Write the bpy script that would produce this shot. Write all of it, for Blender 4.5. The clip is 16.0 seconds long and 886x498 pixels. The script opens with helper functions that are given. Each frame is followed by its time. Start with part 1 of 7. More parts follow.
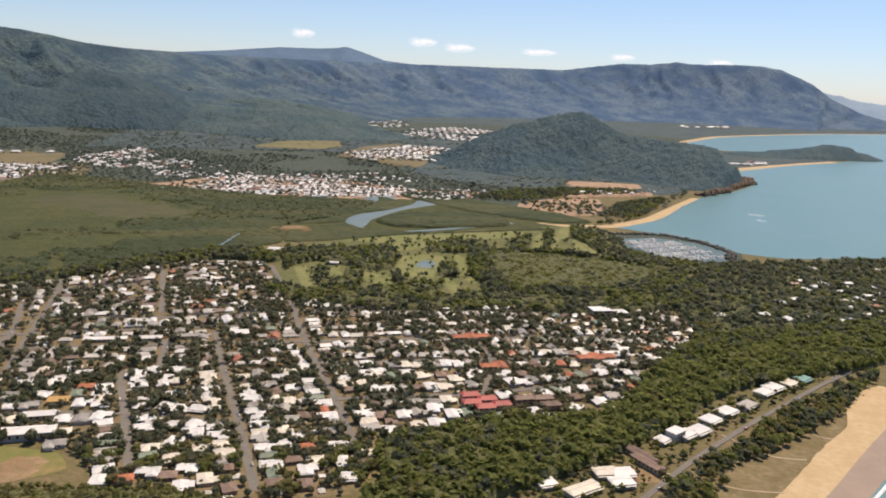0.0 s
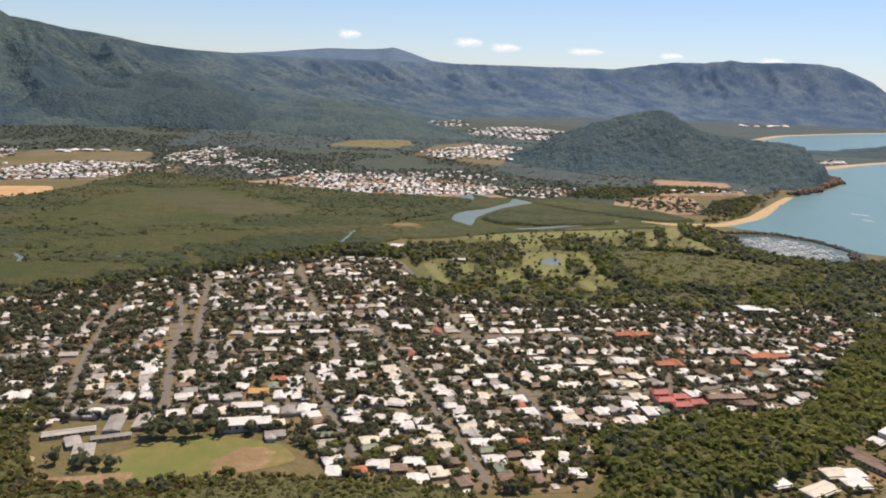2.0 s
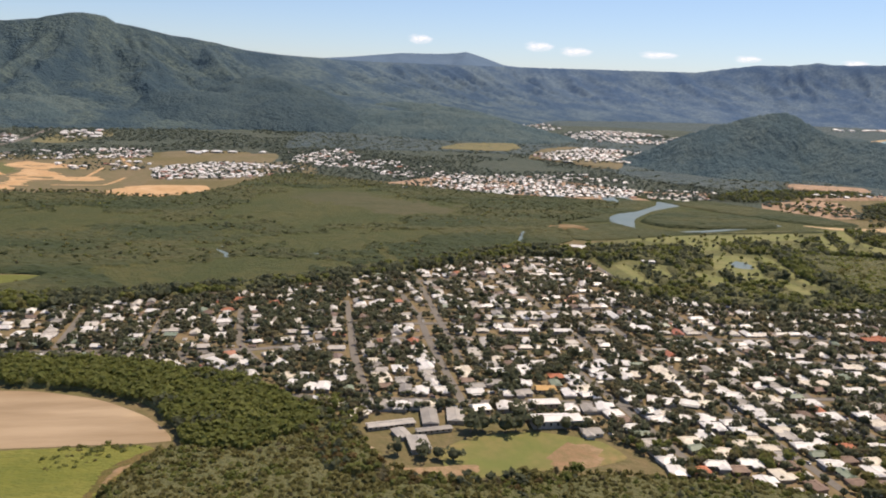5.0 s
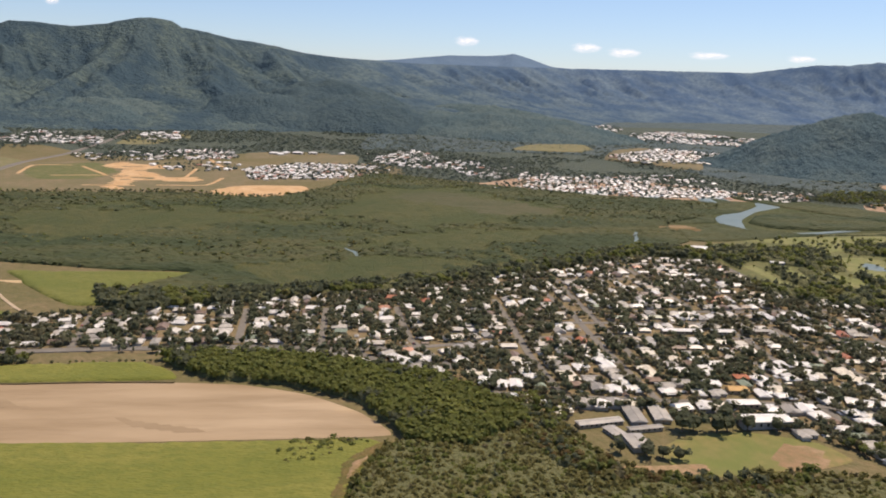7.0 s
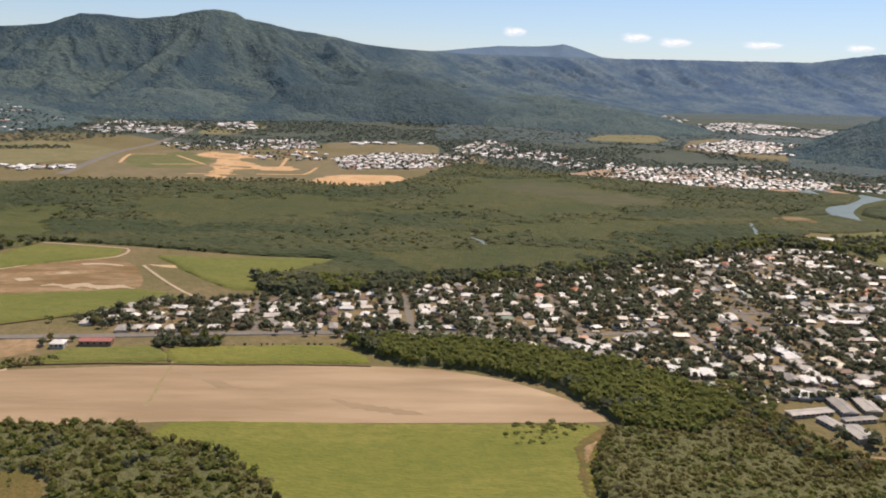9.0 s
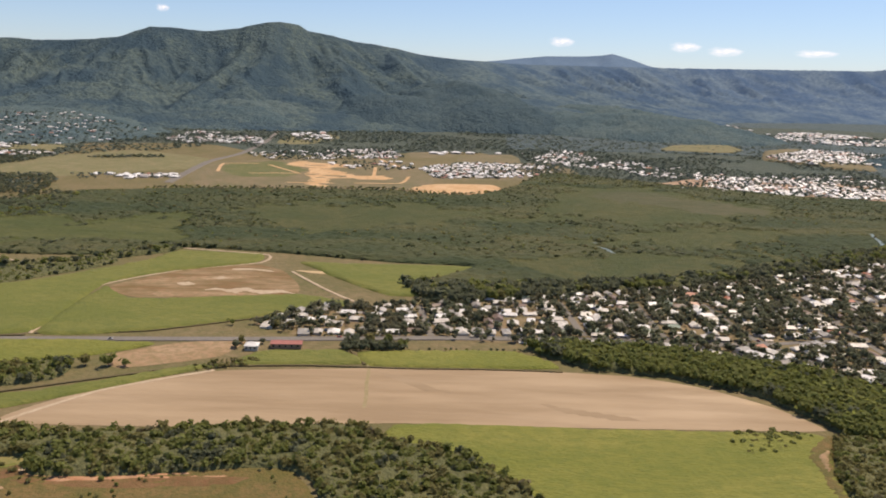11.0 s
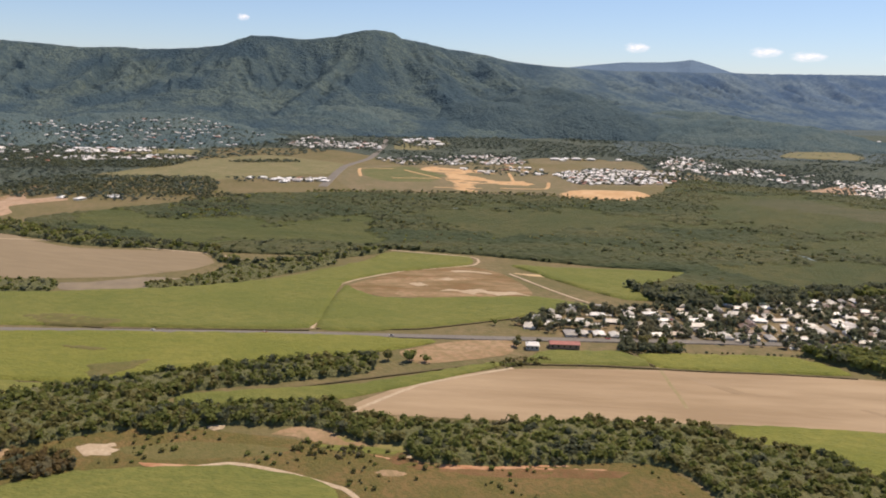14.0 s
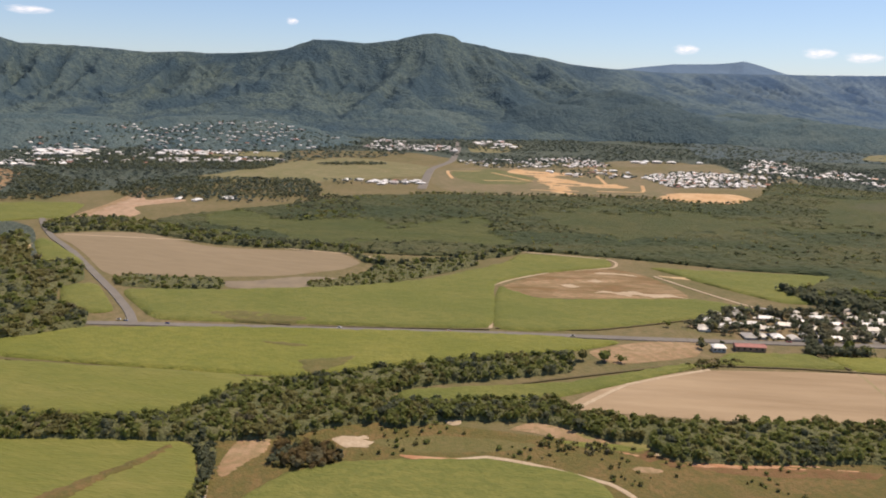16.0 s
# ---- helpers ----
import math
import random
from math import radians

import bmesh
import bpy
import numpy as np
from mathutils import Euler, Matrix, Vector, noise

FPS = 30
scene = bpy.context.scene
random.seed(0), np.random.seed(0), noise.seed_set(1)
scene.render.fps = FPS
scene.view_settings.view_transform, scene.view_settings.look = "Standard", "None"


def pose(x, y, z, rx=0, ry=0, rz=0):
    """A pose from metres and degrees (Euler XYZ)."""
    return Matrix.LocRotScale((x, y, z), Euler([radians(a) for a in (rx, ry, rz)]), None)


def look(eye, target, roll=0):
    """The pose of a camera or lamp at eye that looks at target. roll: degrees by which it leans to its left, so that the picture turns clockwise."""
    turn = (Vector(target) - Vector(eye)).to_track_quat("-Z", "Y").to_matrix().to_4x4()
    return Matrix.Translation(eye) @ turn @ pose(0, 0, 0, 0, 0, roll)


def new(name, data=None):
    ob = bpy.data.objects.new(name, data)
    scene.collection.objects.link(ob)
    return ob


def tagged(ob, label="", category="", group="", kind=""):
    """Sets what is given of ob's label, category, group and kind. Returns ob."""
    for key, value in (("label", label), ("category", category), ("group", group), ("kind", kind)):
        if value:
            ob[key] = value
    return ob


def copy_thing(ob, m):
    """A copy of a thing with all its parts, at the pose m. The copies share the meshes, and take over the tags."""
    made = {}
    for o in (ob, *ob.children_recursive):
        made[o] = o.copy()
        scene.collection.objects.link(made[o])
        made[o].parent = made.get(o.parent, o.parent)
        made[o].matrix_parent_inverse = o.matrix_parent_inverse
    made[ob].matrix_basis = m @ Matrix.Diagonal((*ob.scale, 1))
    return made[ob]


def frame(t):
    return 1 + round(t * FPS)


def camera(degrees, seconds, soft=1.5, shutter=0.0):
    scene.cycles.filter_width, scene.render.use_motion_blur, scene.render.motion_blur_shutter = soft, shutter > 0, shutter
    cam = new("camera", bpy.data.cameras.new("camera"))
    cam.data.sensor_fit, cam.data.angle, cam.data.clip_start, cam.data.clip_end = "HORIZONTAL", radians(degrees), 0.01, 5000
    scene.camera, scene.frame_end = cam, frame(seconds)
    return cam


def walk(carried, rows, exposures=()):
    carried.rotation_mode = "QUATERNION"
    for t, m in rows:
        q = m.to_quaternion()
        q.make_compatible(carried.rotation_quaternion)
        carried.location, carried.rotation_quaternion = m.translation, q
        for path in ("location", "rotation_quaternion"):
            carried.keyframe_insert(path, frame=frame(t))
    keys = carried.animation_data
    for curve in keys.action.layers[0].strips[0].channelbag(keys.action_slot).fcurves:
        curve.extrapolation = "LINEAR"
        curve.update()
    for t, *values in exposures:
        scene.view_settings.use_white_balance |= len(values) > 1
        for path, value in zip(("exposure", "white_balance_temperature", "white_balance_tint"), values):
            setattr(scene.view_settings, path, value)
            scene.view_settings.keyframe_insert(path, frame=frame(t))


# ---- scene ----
cam = camera(59.149, 16.0, 1.9)
PATH = [
    (0, (0.00, 0.00, 88.00), (-44.951, 86.803, 66.914), 2.93),
    (0.5, (-9.65, -4.76, 86.99), (-55.590, 81.489, 65.776), 2.85),
    (1, (-19.14, -9.62, 86.02), (-66.125, 76.064, 64.780), 2.80),
    (1.5, (-28.47, -14.57, 85.07), (-76.517, 70.487, 63.684), 2.73),
    (2, (-37.63, -19.61, 84.15), (-86.743, 64.866, 62.883), 2.66),
    (2.5, (-46.65, -24.75, 83.26), (-96.840, 59.115, 62.111), 2.64),
    (3, (-55.50, -29.99, 82.39), (-106.824, 53.262, 61.540), 2.64),
    (3.5, (-64.21, -35.34, 81.56), (-116.573, 47.335, 60.980), 2.56),
    (4, (-72.77, -40.79, 80.75), (-126.155, 41.194, 60.041), 2.54),
    (6.5, (-113.47, -69.73, 77.15), (-171.829, 8.743, 56.247), 2.24),
    (7, (-121.21, -75.87, 76.51), (-180.600, 1.822, 55.605), 2.16),
    (7.5, (-128.82, -82.13, 75.91), (-189.165, -5.283, 54.623), 2.18),
    (8, (-136.31, -88.53, 75.33), (-197.568, -12.547, 53.530), 2.16),
    (8.5, (-143.68, -95.05, 74.78), (-205.784, -19.863, 52.622), 2.05),
    (9, (-150.93, -101.70, 74.26), (-214.005, -27.326, 52.107), 2.02),
    (11.5, (-185.52, -137.02, 72.08), (-253.403, -66.651, 51.107), 1.74),
    (12, (-192.13, -144.52, 71.73), (-260.904, -75.040, 50.700), 1.74),
    (12.5, (-198.63, -152.16, 71.41), (-268.431, -83.641, 50.599), 1.70),
    (13, (-205.05, -159.96, 71.12), (-275.822, -92.405, 50.447), 1.65),
    (13.5, (-211.37, -167.91, 70.86), (-283.028, -101.248, 50.335), 1.63),
    (14, (-217.61, -176.02, 70.62), (-290.094, -110.242, 50.166), 1.62),
    (14.5, (-223.75, -184.29, 70.41), (-297.068, -119.409, 50.030), 1.60),
    (15, (-229.82, -192.72, 70.24), (-303.888, -128.740, 49.735), 1.59),
    (15.5, (-235.81, -201.32, 70.09), (-310.676, -138.257, 49.647), 1.47),
    (16, (-241.72, -210.08, 69.97), (-317.427, -147.970, 49.716), 1.45),
]
walk(cam, [(t, look(e, a, r)) for t, e, a, r in PATH], [(0, 0.10, 6500, 18.5), (16, 0.10, 6500, 18.5)])
# ---- end of camera ----
# The place is built at about three tenths of its true size, so that the far range lies within the lens's reach.

# ---- world, sun ----
SUN_AZIMUTH, SUN_HEIGHT = 8.0, 64.0          # degrees from +y towards +x, degrees above the horizon
world = bpy.data.worlds.new("sky")
scene.world = world
world.use_nodes = True
wn = world.node_tree
sky = wn.nodes.new("ShaderNodeTexSky")
sky.sky_type, sky.sun_disc = "NISHITA", False
sky.sun_elevation, sky.sun_rotation = radians(SUN_HEIGHT), radians(SUN_AZIMUTH)
sky.air_density, sky.dust_density, sky.ozone_density = 1.0, 0.12, 3.6
wn.nodes["Background"].inputs["Strength"].default_value = 0.106
tint = wn.nodes.new("ShaderNodeMix")
tint.data_type, tint.blend_type = "RGBA", "MULTIPLY"
tint.inputs[0].default_value = 1.0
height = wn.nodes.new("ShaderNodeSeparateXYZ")
wn.links.new(wn.nodes.new("ShaderNodeTexCoord").outputs["Generated"], height.inputs[0])
lower_tint = wn.nodes.new("ShaderNodeValToRGB")          # tints the lower sky bluer and a little darker
lower_tint.color_ramp.elements[0].position, lower_tint.color_ramp.elements[0].color = 0.0, (0.80, 0.90, 1.09, 1)
lower_tint.color_ramp.elements[1].position, lower_tint.color_ramp.elements[1].color = 0.22, (1.03, 1.02, 0.99, 1)
wn.links.new(height.outputs["Z"], lower_tint.inputs["Fac"])
wn.links.new(lower_tint.outputs["Color"], tint.inputs[7])
wn.links.new(sky.outputs[0], tint.inputs[6])
wn.links.new(tint.outputs[2], wn.nodes["Background"].inputs["Color"])
sun_data = bpy.data.lights.new("sun", "SUN")
sun_data.energy, sun_data.angle, sun_data.color = 4.35, radians(0.53), (1.0, 0.86, 0.63)
sun = new("sun", sun_data)
sun_way = Vector((math.sin(radians(SUN_AZIMUTH)) * math.cos(radians(SUN_HEIGHT)),
                  math.cos(radians(SUN_AZIMUTH)) * math.cos(radians(SUN_HEIGHT)), math.sin(radians(SUN_HEIGHT))))
sun.matrix_world = look(sun_way * 400, (0, 0, 0))

# ---- numbers and noise ----
_lattice = np.random.default_rng(3).random((256, 256))


def value_noise(x, y):
    """Smooth noise from 0 to 1 on a lattice of unit cells."""
    xi, yi = np.floor(x).astype(int), np.floor(y).astype(int)
    fx, fy = x - xi, y - yi
    fx, fy = fx * fx * (3 - 2 * fx), fy * fy * (3 - 2 * fy)
    a, b = _lattice[xi % 256, yi % 256], _lattice[(xi + 1) % 256, yi % 256]
    c, d = _lattice[xi % 256, (yi + 1) % 256], _lattice[(xi + 1) % 256, (yi + 1) % 256]
    return (a * (1 - fx) + b * fx) * (1 - fy) + (c * (1 - fx) + d * fx) * fy


def fbm(x, y, octaves=4, gain=0.5):
    total, amount, whole = 0 * x, 1.0, 0.0
    for k in range(octaves):
        total, whole = total + amount * value_noise(x * 2**k + 17.3 * k, y * 2**k + 5.1 * k), whole + amount
        amount *= gain
    return total / whole


def ridged(x, y, octaves=4):
    total, amount, whole = 0 * x, 1.0, 0.0
    for k in range(octaves):
        total = total + amount * (1 - np.abs(2 * value_noise(x * 2**k + 31.7 * k, y * 2**k + 9.9 * k) - 1))
        whole, amount = whole + amount, amount * 0.5
    return total / whole


def curve_through(points, closed=False, steps=6):
    """A soft curve through a few corner points."""
    p = np.array(points, float)
    n = len(p)
    out = []
    for i in range(n if closed else n - 1):
        a, b, c, d = (p[(i - 1) % n], p[i], p[(i + 1) % n], p[(i + 2) % n]) if closed else (p[max(i - 1, 0)], p[i], p[i + 1], p[min(i + 2, n - 1)])
        for s in np.arange(steps) / steps:
            soft = 0.5 * (2 * b + (c - a) * s + (2 * a - 5 * b + 4 * c - d) * s * s + (3 * b - a - 3 * c + d) * s**3)
            out.append(0.5 * soft + 0.5 * (b + (c - b) * s))
    if not closed:
        out.append(p[-1])
    return np.array(out)


def inside(poly, xy):
    hit = np.zeros(len(xy), bool)
    x, y = xy.T
    for (x0, y0), (x1, y1) in zip(poly, np.roll(poly, -1, 0)):
        if y0 != y1:
            hit ^= ((y0 > y) != (y1 > y)) & (x < (x1 - x0) * (y - y0) / (y1 - y0) + x0)
    return hit


def nearest_on(poly, xy, closed=True):
    """The nearest point of an outline or line to each xy, its distance, and how far along the line it lies."""
    best = np.full(len(xy), 1e9)
    near, along = np.zeros((len(xy), 2)), np.zeros(len(xy))
    run = 0.0
    ends = np.roll(poly, -1, 0) if closed else poly[1:]
    for a, b in zip(poly, ends):
        way = b - a
        size = max(way @ way, 1e-9)
        s = np.clip(((xy - a) @ way) / size, 0, 1)
        q = a + s[:, None] * way
        d = np.hypot(*(xy - q).T)
        take = d < best
        best[take], near[take], along[take] = d[take], q[take], run + (s * size**0.5)[take]
        run += size**0.5
    return near, best, along


# ---- materials ----
def material(name, colors, sizes=(30.0, 2.0), rough=0.9, bump=0.0, bump_size=1.0, spread=0.0, by="", spec=0.25, stretch=None, metal=0.0, through_light=0.0, soft=0.14):
    """colors: two or three base colours, mixed by noise of the given sizes in metres; spread: how far single pieces vary in lightness."""
    m = bpy.data.materials.new(name)
    m.use_nodes = True
    t = m.node_tree
    shader = t.nodes["Principled BSDF"]
    shader.inputs["Roughness"].default_value, shader.inputs["Metallic"].default_value = rough, metal
    shader.inputs["Specular IOR Level"].default_value = spec
    place = t.nodes.new("ShaderNodeNewGeometry").outputs["Position"]
    if stretch:
        turn = t.nodes.new("ShaderNodeMapping")
        turn.inputs["Rotation"].default_value = (0, 0, -radians(stretch[0]))
        t.links.new(place, turn.inputs["Vector"])
        pull = t.nodes.new("ShaderNodeMapping")
        pull.inputs["Scale"].default_value = (stretch[1], 1, 1)
        t.links.new(turn.outputs[0], pull.inputs["Vector"])
        place = pull.outputs[0]
    out = None
    for k, size in enumerate(sizes[: len(colors) - 1]):
        n = t.nodes.new("ShaderNodeTexNoise")
        n.inputs["Scale"].default_value, n.inputs["Detail"].default_value, n.inputs["Roughness"].default_value = 1 / size, 5, 0.6
        t.links.new(place, n.inputs["Vector"])
        ramp = t.nodes.new("ShaderNodeMapRange")
        ramp.inputs["From Min"].default_value, ramp.inputs["From Max"].default_value = 0.5 - soft, 0.5 + soft
        t.links.new(n.outputs["Fac"], ramp.inputs["Value"])
        mix = t.nodes.new("ShaderNodeMix")
        mix.data_type = "RGBA"
        if out is None:
            mix.inputs[6].default_value = (*colors[0], 1)
            fac = ramp.outputs[0]
        else:
            t.links.new(out, mix.inputs[6])
            half = t.nodes.new("ShaderNodeMath")
            half.operation = "MULTIPLY"
            half.inputs[1].default_value = 0.6
            t.links.new(ramp.outputs[0], half.inputs[0])
            fac = half.outputs[0]
        t.links.new(fac, mix.inputs[0])
        mix.inputs[7].default_value = (*colors[k + 1], 1)
        out = mix.outputs[2]
    if out is None:
        rgb = t.nodes.new("ShaderNodeRGB")
        rgb.outputs[0].default_value = (*colors[0], 1)
        out = rgb.outputs[0]
    if spread:
        if by == "object":
            source = t.nodes.new("ShaderNodeObjectInfo").outputs["Random"]
        else:
            source = t.nodes.new("ShaderNodeNewGeometry").outputs["Random Per Island"]
        vary = t.nodes.new("ShaderNodeMapRange")
        vary.inputs["To Min"].default_value, vary.inputs["To Max"].default_value = 1 - spread, 1 + spread
        t.links.new(source, vary.inputs["Value"])
        hsv = t.nodes.new("ShaderNodeHueSaturation")
        t.links.new(vary.outputs[0], hsv.inputs["Value"])
        t.links.new(out, hsv.inputs["Color"])
        out = hsv.outputs[0]
    t.links.new(out, shader.inputs["Base Color"])
    if through_light:
        glow = t.nodes.new("ShaderNodeBsdfTranslucent")
        t.links.new(out, glow.inputs["Color"])
        both = t.nodes.new("ShaderNodeMixShader")
        both.inputs[0].default_value = through_light
        t.links.new(shader.outputs[0], both.inputs[1])
        t.links.new(glow.outputs[0], both.inputs[2])
        t.links.new(both.outputs[0], t.nodes["Material Output"].inputs["Surface"])
    if bump:
        n = t.nodes.new("ShaderNodeTexNoise")
        n.inputs["Scale"].default_value, n.inputs["Detail"].default_value = 1 / bump_size, 4
        t.links.new(place, n.inputs["Vector"])
        b = t.nodes.new("ShaderNodeBump")
        b.inputs["Strength"].default_value, b.inputs["Distance"].default_value = bump, bump_size
        t.links.new(n.outputs["Fac"], b.inputs["Height"])
        t.links.new(b.outputs[0], shader.inputs["Normal"])
    return m


def haze_along_y(name, near, far, start, end):
    """A forest material whose base colour takes on a painted haze tint along y."""
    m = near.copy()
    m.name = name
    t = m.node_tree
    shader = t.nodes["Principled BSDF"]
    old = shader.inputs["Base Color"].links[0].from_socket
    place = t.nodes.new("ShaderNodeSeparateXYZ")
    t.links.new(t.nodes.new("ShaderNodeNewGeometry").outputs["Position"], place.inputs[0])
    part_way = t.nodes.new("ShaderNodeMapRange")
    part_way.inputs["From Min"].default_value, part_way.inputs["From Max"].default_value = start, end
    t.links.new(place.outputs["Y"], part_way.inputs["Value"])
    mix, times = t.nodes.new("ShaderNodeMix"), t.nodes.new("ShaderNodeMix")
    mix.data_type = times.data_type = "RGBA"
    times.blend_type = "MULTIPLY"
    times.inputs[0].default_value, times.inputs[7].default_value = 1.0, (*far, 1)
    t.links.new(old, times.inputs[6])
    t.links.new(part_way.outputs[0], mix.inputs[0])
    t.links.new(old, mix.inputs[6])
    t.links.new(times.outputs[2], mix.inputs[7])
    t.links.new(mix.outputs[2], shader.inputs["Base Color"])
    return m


def roof_ramp(name, stops, by, rough=0.45, spec=0.4):
    """Painted roof sheet: each piece takes one of the colours."""
    m = material(name, [(0.8, 0.8, 0.8)], rough=rough, spec=spec)
    t = m.node_tree
    source = t.nodes.new("ShaderNodeObjectInfo").outputs["Random"] if by == "object" else t.nodes.new("ShaderNodeNewGeometry").outputs["Random Per Island"]
    ramp = t.nodes.new("ShaderNodeValToRGB")
    ramp.color_ramp.interpolation = "CONSTANT"
    while len(ramp.color_ramp.elements) < len(stops):
        ramp.color_ramp.elements.new(0.5)
    for e, (at, c) in zip(ramp.color_ramp.elements, stops):
        e.position, e.color = at, (*c, 1)
    n = t.nodes.new("ShaderNodeTexNoise")
    n.inputs["Scale"].default_value, n.inputs["Detail"].default_value = 0.6, 6
    t.links.new(t.nodes.new("ShaderNodeNewGeometry").outputs["Position"], n.inputs["Vector"])
    dirt = t.nodes.new("ShaderNodeMapRange")
    dirt.inputs["From Min"].default_value, dirt.inputs["From Max"].default_value = 0.3, 0.7
    dirt.inputs["To Min"].default_value, dirt.inputs["To Max"].default_value = 0.78, 1.05
    t.links.new(n.outputs["Fac"], dirt.inputs["Value"])
    hsv = t.nodes.new("ShaderNodeHueSaturation")
    t.links.new(source, ramp.inputs["Fac"])
    t.links.new(ramp.outputs[0], hsv.inputs["Color"])
    t.links.new(dirt.outputs[0], hsv.inputs["Value"])
    t.links.new(hsv.outputs[0], t.nodes["Principled BSDF"].inputs["Base Color"])
    return m


